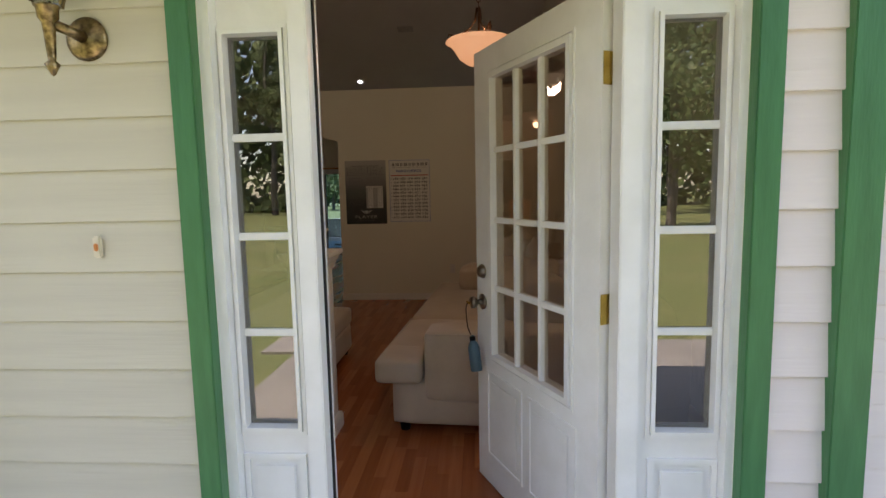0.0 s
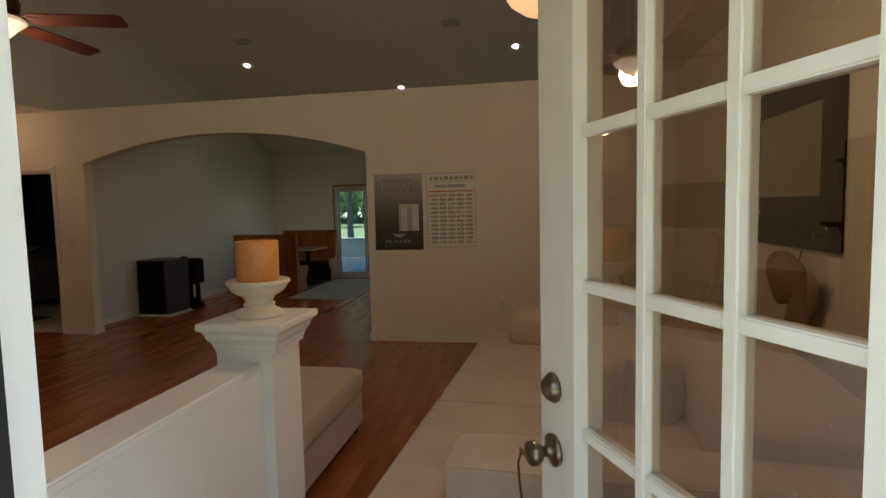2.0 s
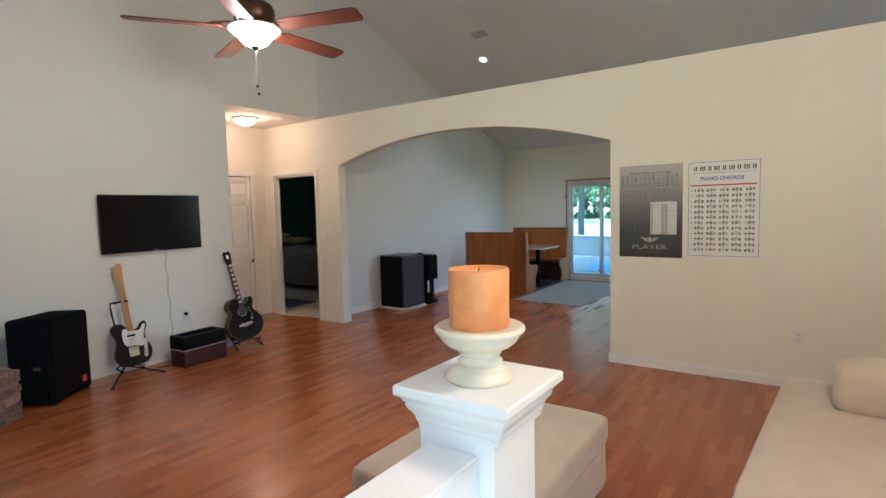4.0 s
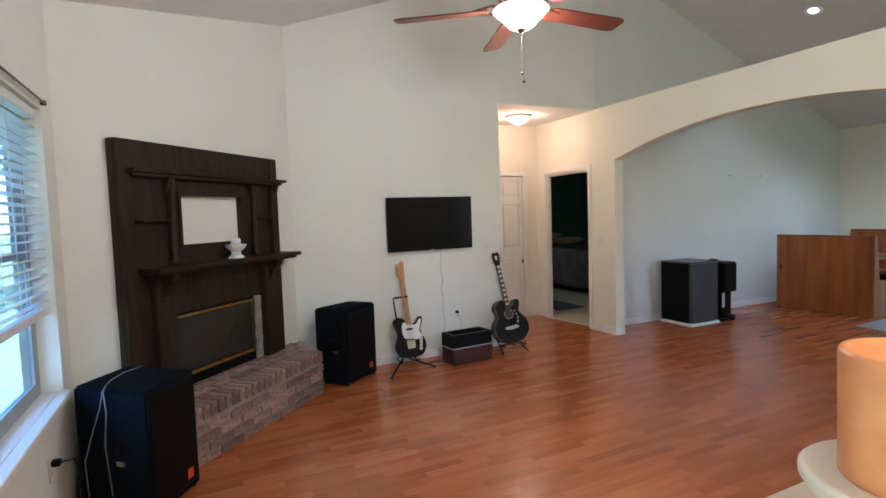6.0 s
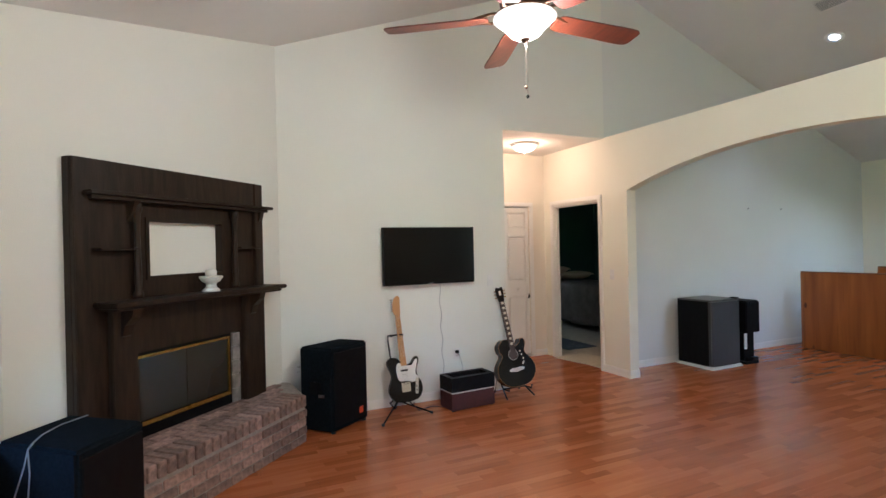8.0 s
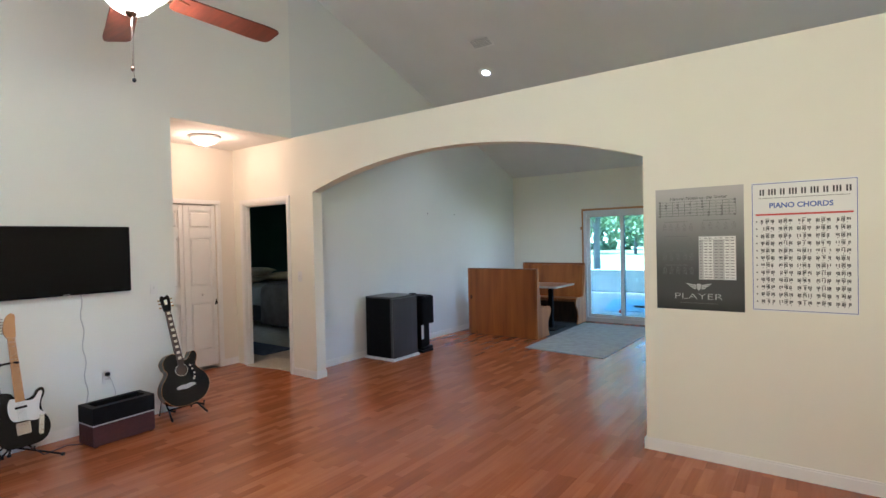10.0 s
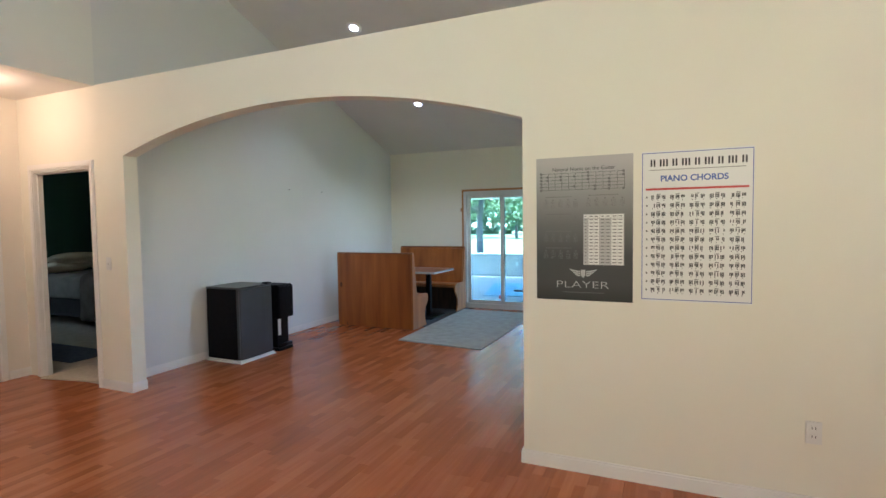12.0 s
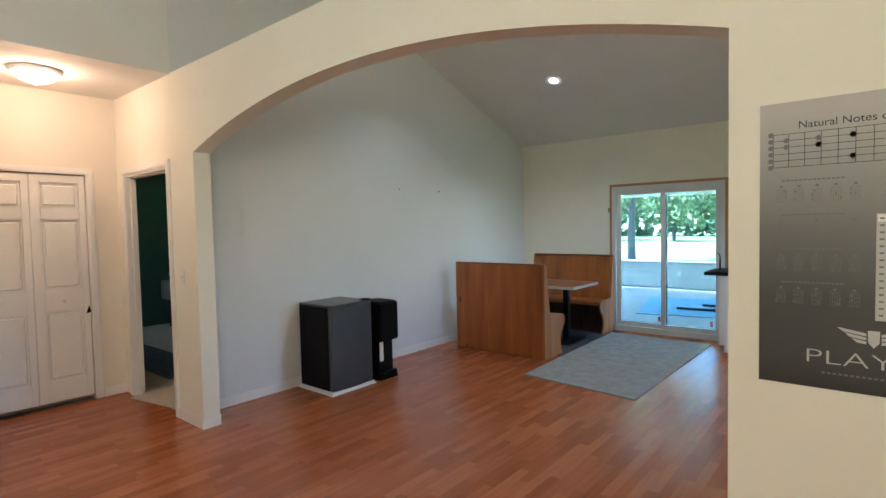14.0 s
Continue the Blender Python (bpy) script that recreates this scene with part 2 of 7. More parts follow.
M = dict(
    wall=mat("cream_wall_paint", (0.80, 0.78, 0.68), (0.775, 0.755, 0.655), 0.75, scale=1.2, bump=0.25, bscale=170),
    offwall=mat("off_white_wall_paint", (0.75, 0.755, 0.705), (0.73, 0.735, 0.685), 0.75, scale=1.2, bump=0.25, bscale=170),
    hallwall=mat("warm_white_wall_paint", (0.76, 0.71, 0.62), (0.73, 0.68, 0.59), 0.75, scale=1.2, bump=0.25, bscale=170),
    greywall=mat("pale_grey_wall_paint", (0.69, 0.70, 0.68), (0.67, 0.68, 0.66), 0.75, scale=1.2, bump=0.25, bscale=170),
    ceil=mat("textured_ceiling_paint", (0.73, 0.72, 0.69), (0.70, 0.69, 0.66), 0.9, scale=2, bump=0.5, bscale=90),
    trim=mat("white_trim_paint", (0.80, 0.79, 0.76), (0.77, 0.76, 0.73), 0.4, scale=3, bump=0.06, bscale=30),
    extwhite=mat("weathered_white_door_paint", (0.86, 0.86, 0.84), (0.80, 0.80, 0.77), 0.45, scale=7, bump=0.2, bscale=45),
    siding=mat("cream_fibre_siding", (0.61, 0.575, 0.46), (0.565, 0.53, 0.425), 0.7, scale=3, bump=0.35, bscale=14, stretch=(0.25, 1, 6), rand=0.02),
    pinksiding=mat("pale_pink_siding", (0.82, 0.74, 0.70), (0.78, 0.70, 0.66), 0.7, scale=3, bump=0.3, bscale=14, stretch=(0.25, 1, 6), rand=0.02),
    green=mat("green_trim_paint", (0.045, 0.20, 0.075), (0.035, 0.165, 0.06), 0.45, scale=8, bump=0.3, bscale=30, stretch=(4, 4, 0.6)),
    darkwood=mat("dark_stained_oak", (0.032, 0.018, 0.010), (0.014, 0.008, 0.005), 0.45, spec=0.22, scale=5, bump=0.25, bscale=30, stretch=(6, 6, 0.8)),
    boothwood=plywood("honey_pine_plywood", (0.41, 0.132, 0.024), (0.20, 0.054, 0.010)),
    boothend=plywood("pale_pine_plywood", (0.42, 0.165, 0.045), (0.27, 0.095, 0.022)),
    boothedge=mat("worn_pine_edge", (0.16, 0.060, 0.020), (0.24, 0.095, 0.030), 0.4, scale=9, stretch=(0.6, 5, 5)),
    fridgetop=mat("grey_fridge_top", (0.10, 0.10, 0.10), (0.075, 0.075, 0.075), 0.35, scale=6),
    smoked=mat("smoked_firebox_glass", (0.026, 0.028, 0.023), (0.022, 0.024, 0.020), 0.20, spec=0.6, scale=1.5, bump=0.05, bscale=7),
    tanfelt=mat("tan_felt", (0.34, 0.24, 0.15), (0.26, 0.18, 0.11), 0.9, scale=8, bump=0.4, bscale=120),
    porchmat=mat("bright_blue_woven_mat", (0.10, 0.24, 0.33), (0.08, 0.20, 0.28), 0.85, scale=6, bump=0.4, bscale=80),
    fanwood=mat("cherry_fan_blade", (0.12, 0.026, 0.012), (0.07, 0.016, 0.008), 0.45, scale=6, stretch=(1, 8, 1)),
    sofa=mat("beige_microfibre", (0.52, 0.42, 0.32), (0.47, 0.375, 0.285), 0.9, scale=7, bump=0.3, bscale=420, sheen=0.3),
    pillow=mat("beige_pillow_cloth", (0.50, 0.41, 0.32), (0.45, 0.37, 0.29), 0.92, scale=12, bump=0.3, bscale=300, sheen=0.3),
    candle=mat("orange_wax", (0.78, 0.34, 0.13), (0.66, 0.24, 0.08), 0.38, scale=14, bump=0.15, bscale=9),
    ivory=mat("ivory_glazed_ceramic", (0.74, 0.68, 0.55), (0.68, 0.61, 0.47), 0.35, scale=14, bump=0.05),
    black=mat("black_plastic", (0.004, 0.004, 0.005), (0.006, 0.006, 0.007), 0.5, spec=0.10, scale=20, bump=0.05, bscale=300),
    carpetblack=mat("black_speaker_carpet", (0.006, 0.009, 0.012), (0.010, 0.014, 0.018), 0.95, scale=60, bump=0.8, bscale=500, spec=0.04),
    screen=mat("dark_screen", (0.003, 0.003, 0.0035), (0.003, 0.003, 0.0035), 0.16, spec=0.2),
    steel=mat("brushed_steel", (0.075, 0.077, 0.080), (0.065, 0.067, 0.070), 0.42, metal=0.4, spec=0.3, scale=2),
    mirror=mat("silvered_mirror", (0.55, 0.56, 0.50), rough=0.02, metal=1.0),
    chrome=mat("chrome", (0.7, 0.7, 0.7), rough=0.15, metal=1.0),
    brass=mat("polished_brass", (0.62, 0.44, 0.12), (0.5, 0.34, 0.09), 0.25, metal=1.0, scale=25),
    agedbrass=mat("tarnished_brass", (0.40, 0.29, 0.15), (0.13, 0.09, 0.05), 0.35, metal=1.0, scale=55),
    nickel=mat("aged_nickel", (0.30, 0.26, 0.21), (0.2, 0.17, 0.14), 0.3, metal=1.0, scale=30),
    bronze=mat("brushed_bronze", (0.16, 0.085, 0.05), (0.1, 0.055, 0.035), 0.35, metal=0.9, scale=30),
    brick=mat("worn_pink_brick", (0.33, 0.215, 0.185), (0.17, 0.118, 0.105), 0.9, scale=26, bump=0.9, bscale=90, rand=0.42),
    mortar=mat("grey_mortar", (0.32, 0.29, 0.265), (0.25, 0.23, 0.21), 0.95, scale=30, bump=0.7, bscale=120),
    tile=mat("grey_marble_tile", (0.34, 0.32, 0.30), (0.18, 0.17, 0.165), 0.3, scale=14),
    carpet=mat("light_grey_carpet", (0.36, 0.355, 0.32), (0.29, 0.285, 0.26), 0.97, scale=9, bump=0.9, bscale=400),
    paleshag=mat("pale_bedroom_carpet", (0.58, 0.53, 0.45), (0.49, 0.45, 0.38), 0.97, scale=9, bump=0.9, bscale=400),
    palecloth=mat("pale_beige_pillowcase", (0.62, 0.54, 0.38), (0.56, 0.48, 0.33), 0.9, scale=6, bump=0.3, bscale=60),
    darkcloth=mat("dark_bed_base_cloth", (0.03, 0.03, 0.032), (0.022, 0.022, 0.024), 0.95, scale=9),
    throwcloth=mat("brown_grey_throw", (0.13, 0.105, 0.085), (0.085, 0.07, 0.058), 0.95, scale=6, bump=0.5, bscale=60),
    darkrug=mat("dark_grey_runner", (0.05, 0.055, 0.06), (0.07, 0.075, 0.08), 0.97, scale=30, bump=0.8, bscale=300),
    beigemat=mat("beige_bath_mat", (0.66, 0.60, 0.49), (0.58, 0.52, 0.42), 0.95, scale=40, bump=0.8, bscale=300),
    bluerug=mat("slate_blue_rug", (0.06, 0.09, 0.16), (0.10, 0.13, 0.20), 0.95, scale=14, bump=0.5, bscale=200),
    greenwall=mat("dark_green_wall_paint", (0.020, 0.065, 0.045), (0.024, 0.072, 0.05), 0.7, scale=2),
    bedding=mat("grey_bedding", (0.22, 0.20, 0.175), (0.17, 0.155, 0.135), 0.95, scale=5, bump=0.5, bscale=30),
    pane=glass("tinted_window_pane", (0.40, 0.50, 0.57), 0.04),
    sliderpane=glass("patio_door_pane", (0.48, 0.60, 0.68), 0.03),
    doorpane=glass("door_window_pane", (0.82, 0.77, 0.70), 0.11),
    sidepane=glass("sidelight_pane", (0.45, 0.45, 0.42), 0.17),
    slat=mat("white_blind_slat", (0.72, 0.74, 0.74), (0.69, 0.71, 0.71), 0.5, scale=3),
    sash=mat("white_vinyl_sash", (0.62, 0.64, 0.64), (0.58, 0.60, 0.60), 0.45, scale=4),
    concrete=mat("pale_concrete", (0.28, 0.265, 0.24), (0.22, 0.21, 0.19), 0.9, scale=1.4, bump=0.4, bscale=60),
    lawn=mat("mown_lawn", (0.105, 0.135, 0.038), (0.15, 0.165, 0.06), 0.95, scale=0.5, bump=0.8, bscale=25),
    cablegrey=mat("grey_cable_jacket", (0.22, 0.24, 0.26), (0.18, 0.20, 0.22), 0.5, scale=30),
    porchwall=mat("grey_white_porch_siding", (0.46, 0.46, 0.45), (0.41, 0.41, 0.40), 0.6, scale=4, bump=0.1, bscale=30),
    # the white sash again, its colour darkened to stand for the backlight
    backlitsash=mat("white_sash_in_backlight", (0.30, 0.32, 0.32), (0.26, 0.28, 0.28), 0.4, scale=6),
    # added filter that warms the light from the bedroom's unseen opening
    warmfilter=glass("beige_light_filter", (0.86, 0.78, 0.64), 0.02),
    leaf=mat("tree_leaves", (0.085, 0.145, 0.045), (0.12, 0.18, 0.07), 0.6, scale=0.7),
    bark=mat("grey_bark", (0.13, 0.11, 0.09), (0.08, 0.07, 0.06), 0.95, scale=5, bump=1.0, bscale=12, stretch=(1, 1, 0.25)),
    paper=mat("white_poster_paper", (0.78, 0.78, 0.76), (0.77, 0.77, 0.75), 0.4, scale=3),
    ink=mat("black_print", (0.03, 0.03, 0.035), rough=0.4),
    greyink=mat("grey_print", (0.16, 0.16, 0.16), rough=0.4),
    palegrey=mat("pale_grey_print", (0.50, 0.50, 0.50), rough=0.4),
    blueink=mat("blue_print", (0.06, 0.12, 0.42), rough=0.4),
    redink=mat("red_print", (0.55, 0.06, 0.05), rough=0.4),
    maple=mat("maple_neck", (0.55, 0.28, 0.10), (0.48, 0.23, 0.08), 0.35, scale=8, stretch=(3, 3, 0.5)),
    rosewood=mat("dark_fretboard", (0.05, 0.025, 0.015), rough=0.4),
    gloss_black=mat("gloss_black_lacquer", (0.006, 0.006, 0.007), rough=0.14, spec=0.3),
    white_plastic=mat("white_plastic", (0.75, 0.75, 0.73), rough=0.35),
    maroon=mat("maroon_tolex", (0.06, 0.013, 0.014), (0.045, 0.010, 0.011), 0.7, scale=40, bump=0.5, bscale=250),
    orange=mat("orange_badge", (0.7, 0.07, 0.02), rough=0.4),
    styro=mat("white_foam_board", (0.75, 0.75, 0.72), rough=0.8),
    rubber=mat("dark_rubber", (0.015, 0.015, 0.015), rough=0.8),
    teal=mat("blue_grey_bottle_plastic", (0.05, 0.11, 0.15), (0.04, 0.09, 0.12), 0.4, scale=12),
    rawwood=mat("raw_pine_trim", (0.44, 0.22, 0.085), (0.36, 0.17, 0.065), 0.6, scale=6, stretch=(4, 4, 1)),
    shopglow=glow("frosted_glass_lit", (1.0, 0.80, 0.58), 0.06),
    hallglow=glow("frosted_dome_lit", (1.0, 0.68, 0.48), 0.05),
    pendglow=glow("alabaster_bowl_lit", (1.0, 0.50, 0.26), 0.14),
    canglow=glow("lit_downlight_lens", (0.75, 0.83, 1.0), 1.0),
    red_led=glow("red_indicator", (1.0, 0.05, 0.03), 0.02),
    floor=laminate(),
)

_lt = M["leaf"].node_tree
_tl, _mx = _lt.nodes.new("ShaderNodeBsdfTranslucent"), _lt.nodes.new("ShaderNodeMixShader")
_tl.inputs[0].default_value = (0.19, 0.24, 0.12, 1)
_mx.inputs[0].default_value = 0.5
_lt.links.new(_lt.nodes["Principled BSDF"].outputs[0], _mx.inputs[1])
_lt.links.new(_tl.outputs[0], _mx.inputs[2])
_lt.links.new(_mx.outputs[0], _lt.nodes["Material Output"].inputs[0])

# ---------------------------------------------------------------- mesh helpers


def part(name, bm, material, parent=None, label="", smooth=False, kind="", category="", group=""):
    """Links a bmesh as one mesh object."""
    me = bpy.data.meshes.new(name)
    bmesh.ops.recalc_face_normals(bm, faces=bm.faces)
    bm.to_mesh(me)
    bm.free()
    me.materials.append(M[material] if isinstance(material, str) else material)
    if smooth:
        me.shade_smooth()
    ob = new(name, me)
    if parent:
        ob.parent = parent
    return tagged(ob, label, category, group, kind)


def thing(name, m, label, category, group=""):
    """An Empty at a thing's base that carries its parts."""
    ob = new(name)
    ob.empty_display_size = 0.1
    ob.matrix_basis = m
    return tagged(ob, label, category, group)


def box(bm, x0, x1, y0, y1, z0, z1, bevel=0.0, seg=2):
    vs = [bm.verts.new((x, y, z)) for x in (x0, x1) for y in (y0, y1) for z in (z0, z1)]
    fs = [bm.faces.new([vs[i] for i in q]) for q in ((0, 1, 3, 2), (4, 6, 7, 5), (0, 4, 5, 1), (2, 3, 7, 6), (0, 2, 6, 4), (1, 5, 7, 3))]
    if bevel:
        es = list({e for f in fs for e in f.edges})
        bmesh.ops.bevel(bm, geom=es, offset=bevel, segments=seg, affect="EDGES")
    return bm


def bx(*a, **k):
    return box(bmesh.new(), *a, **k)


def extrude(bm, pts, axis, a0, a1):
    """A flat outline, extruded along an axis. pts are the two other coordinates, in the order of x, y, z."""
    def place(p, a):
        q = list(p)
        q.insert("xyz".index(axis), a)
        return bm.verts.new(q)
    lo, hi = [place(p, a0) for p in pts], [place(p, a1) for p in pts]
    n = len(pts)
    bm.faces.new(lo)
    bm.faces.new(hi[::-1])
    for i in range(n):
        bm.faces.new((lo[i], lo[(i + 1) % n], hi[(i + 1) % n], hi[i]))
    return bm


def lathe(bm, profile, at=(0, 0, 0), seg=28, m=None):
    """A turned shape from (radius, height) pairs about the z axis."""
    m = m or Matrix.Identity(4)
    rings = []
    for r, z in profile:
        rings.append([bm.verts.new(m @ Vector((at[0] + max(r, 1e-4) * math.cos(2 * math.pi * i / seg), at[1] + max(r, 1e-4) * math.sin(2 * math.pi * i / seg), at[2] + z))) for i in range(seg)])
    for a, b in zip(rings, rings[1:]):
        for i in range(seg):
            bm.faces.new((a[i], a[(i + 1) % seg], b[(i + 1) % seg], b[i]))
    bm.faces.new(rings[0][::-1])
    bm.faces.new(rings[-1])
    return bm


def tube(bm, pts, r, seg=8):
    """A round tube through points."""
    pts = [Vector(p) for p in pts]
    rings = []
    for i, p in enumerate(pts):
        d = (pts[min(i + 1, len(pts) - 1)] - pts[max(i - 1, 0)]).normalized()
        s = d.cross(Vector((0, 0, 1)) if abs(d.z) < 0.9 else Vector((1, 0, 0))).normalized()
        u = s.cross(d)
        rr = r[i] if isinstance(r, (list, tuple)) else r
        rings.append([bm.verts.new(p + rr * (math.cos(2 * math.pi * k / seg) * s + math.sin(2 * math.pi * k / seg) * u)) for k in range(seg)])
    for a, b in zip(rings, rings[1:]):
        for k in range(seg):
            bm.faces.new((a[k], a[(k + 1) % seg], b[(k + 1) % seg], b[k]))
    bm.faces.new(rings[0][::-1])
    bm.faces.new(rings[-1])
    return bm


def cushion(x0, x1, y0, y1, z0, z1, r=0.05, puff=0.02, wrinkle=0.006, n=9):
    """A soft block with round edges and a slightly domed top."""
    bm = bmesh.new()
    bmesh.ops.create_cube(bm, size=2)
    bmesh.ops.subdivide_edges(bm, edges=bm.edges[:], cuts=n, use_grid_fill=True)
    h = Vector(((x1 - x0) / 2, (y1 - y0) / 2, (z1 - z0) / 2))
    c = Vector(((x1 + x0) / 2, (y1 + y0) / 2, (z1 + z0) / 2))
    for v in bm.verts:
        u = v.co.copy()
        p = Vector(tuple(math.copysign(abs(k) ** 0.75, k) * s for k, s in zip(u, h)))
        q = Vector(tuple(max(-(s - r), min(s - r, k)) for k, s in zip(p, h)))
        d = p - q
        p = q + (d.normalized() * r if d.length > 1e-6 else d)
        w = noise.noise((p + c) * 5) * wrinkle
        p.z += puff * (1 - u.x**2) * (1 - u.y**2) * (1 if u.z > 0 else 0) + w
        p.x += puff * 0.5 * (1 - u.z**2) * u.x * abs(u.x) + w
        v.co = p + c
    return bm


def pillow_shape(w, h, t, wrinkle=0.012, n=11, seed=0):
    """A stuffed pillow, standing in the xz plane, with pinched corners."""
    bm = bmesh.new()
    bmesh.ops.create_cube(bm, size=2)
    bmesh.ops.subdivide_edges(bm, edges=bm.edges[:], cuts=n, use_grid_fill=True)
    for v in bm.verts:
        u = v.co
        fat = max(0.0, (1 - abs(u.x) ** 3)) ** 0.5 * max(0.0, (1 - abs(u.z) ** 3)) ** 0.5
        k = 1 - 0.10 * (1 - u.x**2) * abs(u.z) - 0.0
        kz = 1 - 0.10 * (1 - u.z**2) * abs(u.x)
        p = Vector((u.x * w / 2 * kz, u.y * t / 2 * (0.08 + 0.92 * fat), u.z * h / 2 * k))
        s = noise.noise(p * 7 + Vector((seed * 3, 0, 0))) * wrinkle + noise.noise(p * 18 + Vector((seed, 5, 0))) * wrinkle * 0.4
        p.y += s * fat * (1 if u.y > 0 else -1)
        v.co = p
    return bm


def moved(bm, m):
    bmesh.ops.transform(bm, matrix=m, verts=bm.verts)
    return bm


def words(text, size, m, material, parent, name="lettering", bold=0.0):
    """Flat lettering in the built-in font, in the xz plane of its parent, centred."""
    cu = bpy.data.curves.new(name, "FONT")
    cu.body, cu.size, cu.align_x, cu.align_y, cu.offset, cu.extrude = text, size, "CENTER", "CENTER", bold, 0.0002
    tmp = new(name, cu)
    bpy.context.view_layer.update()
    me = bpy.data.meshes.new_from_object(tmp.evaluated_get(bpy.context.evaluated_depsgraph_get()))
    bpy.data.objects.remove(tmp)
    me.materials.clear()
    me.materials.append(M[material])
    ob = new(name, me)
    ob.parent = parent
    ob.matrix_basis = m
    return ob

# ---------------------------------------------------------------- the shell
XL, XR, YF, YA, YB, YR = -5.70, 1.42, 2.77, 7.97, 8.10, 13.30   # left, right, front, ledge wall, rear
ZF, RIDGE_Y, SLOPE = 2.75, 8.0, 0.36
ZRIDGE = ZF + SLOPE * (RIDGE_Y - YF)
ZR = ZRIDGE - SLOPE * (YR - RIDGE_Y)


def roof_z(y):
    return ZRIDGE - SLOPE * abs(y - RIDGE_Y)


def structure(name, bm, material, label="", parent=None):
    return part(name, bm, material, parent, label, kind="structure")


floor = structure("floor", bx(-7.05, 1.6, 2.72, 13.45, -0.16, -0.012), "mortar", "subfloor under the cherry laminate boards")

# left wall: television wall, hall opening, dining side
bm = bmesh.new()
extrude(bm, [(4.10, 0), (6.585, 0), (6.585, 2.743), (YA, 2.743), (YA, roof_z(YA)), (4.10, roof_z(4.10))], "x", XL - 0.12, XL)
structure("wall_west", bm, "offwall", "cream painted gable wall with the television")
bm = bmesh.new()
extrude(bm, [(YA, 2.743), (YB, 2.743), (YB, 0), (YR, 0), (YR, ZR), (RIDGE_Y, ZRIDGE), (YA, roof_z(YA))], "x", XL - 0.17, XL - 0.001)
structure("wall_dining", bm, "greywall", "pale grey dining room gable wall")
# hall box
structure("wall_hall_south", bx(-6.9, XL - 0.12, 6.46, 6.585, 0, 2.743), "hallwall", "hall side wall")
bm = bx(-7.02, -6.9, 6.46, 6.773, 0, 2.743)
box(bm, -7.02, -6.9, 7.713, YA, 0, 2.743)
box(bm, -7.02, -6.9, 6.773, 7.713, 2.035, 2.743)
structure("wall_hall_west", bm, "hallwall", "hall end wall around a closet door")
structure("ceiling_hall", bx(-7.02, XL - 0.12, 6.46, YA, 2.743, 2.83), "ceil", "flat hall ceiling")
bm = bx(-7.75, -7.70, 6.5, 7.9, -0.1, 2.75)
box(bm, -7.70, -7.021, 6.5, 6.55, -0.1, 2.75)
box(bm, -7.70, -7.021, 7.85, 7.9, -0.1, 2.75)
box(bm, -7.70, -7.021, 6.55, 7.85, 2.65, 2.75)
box(bm, -7.70, -7.051, 6.55, 7.85, -0.1, -0.001)
structure("wall_closet", bm, "hallwall", "closet walls behind the bifold door")

# ledge wall with the arch
X0, X1, ZS, ZP, XC = -5.36, -1.79, 2.10, 2.385, -3.575
half = (X1 - X0) / 2
R = (half**2 + (ZP - ZS) ** 2) / (2 * (ZP - ZS))
arc = []
for i in range(33):
    x = X0 + (X1 - X0) * i / 32
    arc.append((x, ZP - R + math.sqrt(R * R - (x - XC) ** 2)))
bm = bmesh.new()
for a, b in zip(arc, arc[1:]):
    for (xa, za), (xb, zb), y, fl in ((a, b, YA, 0), (a, b, YB, 1)):
        f = [bm.verts.new(p) for p in ((xa, y, za), (xb, y, zb), (xb, y, 2.75), (xa, y, 2.75))]
        bm.faces.new(f)
    bm.faces.new([bm.verts.new(p) for p in ((a[0], YA, a[1]), (a[0], YB, a[1]), (b[0], YB, b[1]), (b[0], YA, b[1]))])
    bm.faces.new([bm.verts.new(p) for p in ((a[0], YA, 2.75), (b[0], YA, 2.75), (b[0], YB, 2.75), (a[0], YB, 2.75))])
bmesh.ops.remove_doubles(bm, verts=bm.verts, dist=0.0005)
box(bm, X1, 1.55, YA, YB, 0, 2.75)
box(bm, -5.80, X0, YA, YB, 0, 2.75)
box(bm, -6.87, -5.80, YA, YB, 2.04, 2.75)
box(bm, -7.02, -6.87, YA, YB, 0, 2.75)
box(bm, -6.87, -6.71, YA, 8.05, 0, 2.04)
structure("wall_arch", bm, "wall", "cream partition wall with a wide arched opening and an open ledge above")

# rear wall with the sliding door opening
SX0, SX1, SZ = -4.265, -2.845, 2.005
bm = bx(XL - 0.17, SX0, YR, YR + 0.14, 0, ZR + 0.05)
box(bm, SX1, 1.55, YR, YR + 0.14, 0, ZR + 0.05)
box(bm, SX0, SX1, YR, YR + 0.14, SZ, ZR + 0.05)
structure("wall_rear", bm, "wall", "cream rear wall with a sliding glass door")

# right side: room wall, soffit, upper face
structure("wall_east", bx(XR, 1.55, YF, YA, 0, 2.75), "wall", "cream side wall behind the sofa")
structure("soffit", bx(1.06, 1.55, YF, YA, 2.75, 2.83), "wall", "flat soffit along the side wall")
bm = bmesh.new()
extrude(bm, [(2.8, 2.831), (YR, 2.831), (YR, ZR + 0.12), (RIDGE_Y, ZRIDGE + 0.02), (2.8, ZF + 0.16)], "x", 1.055, 1.15)
structure("wall_upper_east", bm, "wall", "painted wall face above the soffit")
# unseen wall; its opening is invented, to let light into the dining side
bm = bx(1.06, 1.2, YB, 10.4, 0, 2.83)
box(bm, 1.06, 1.2, 11.4, YR, 0, 2.83)
box(bm, 1.06, 1.2, 10.4, 11.4, 0, 1.05)
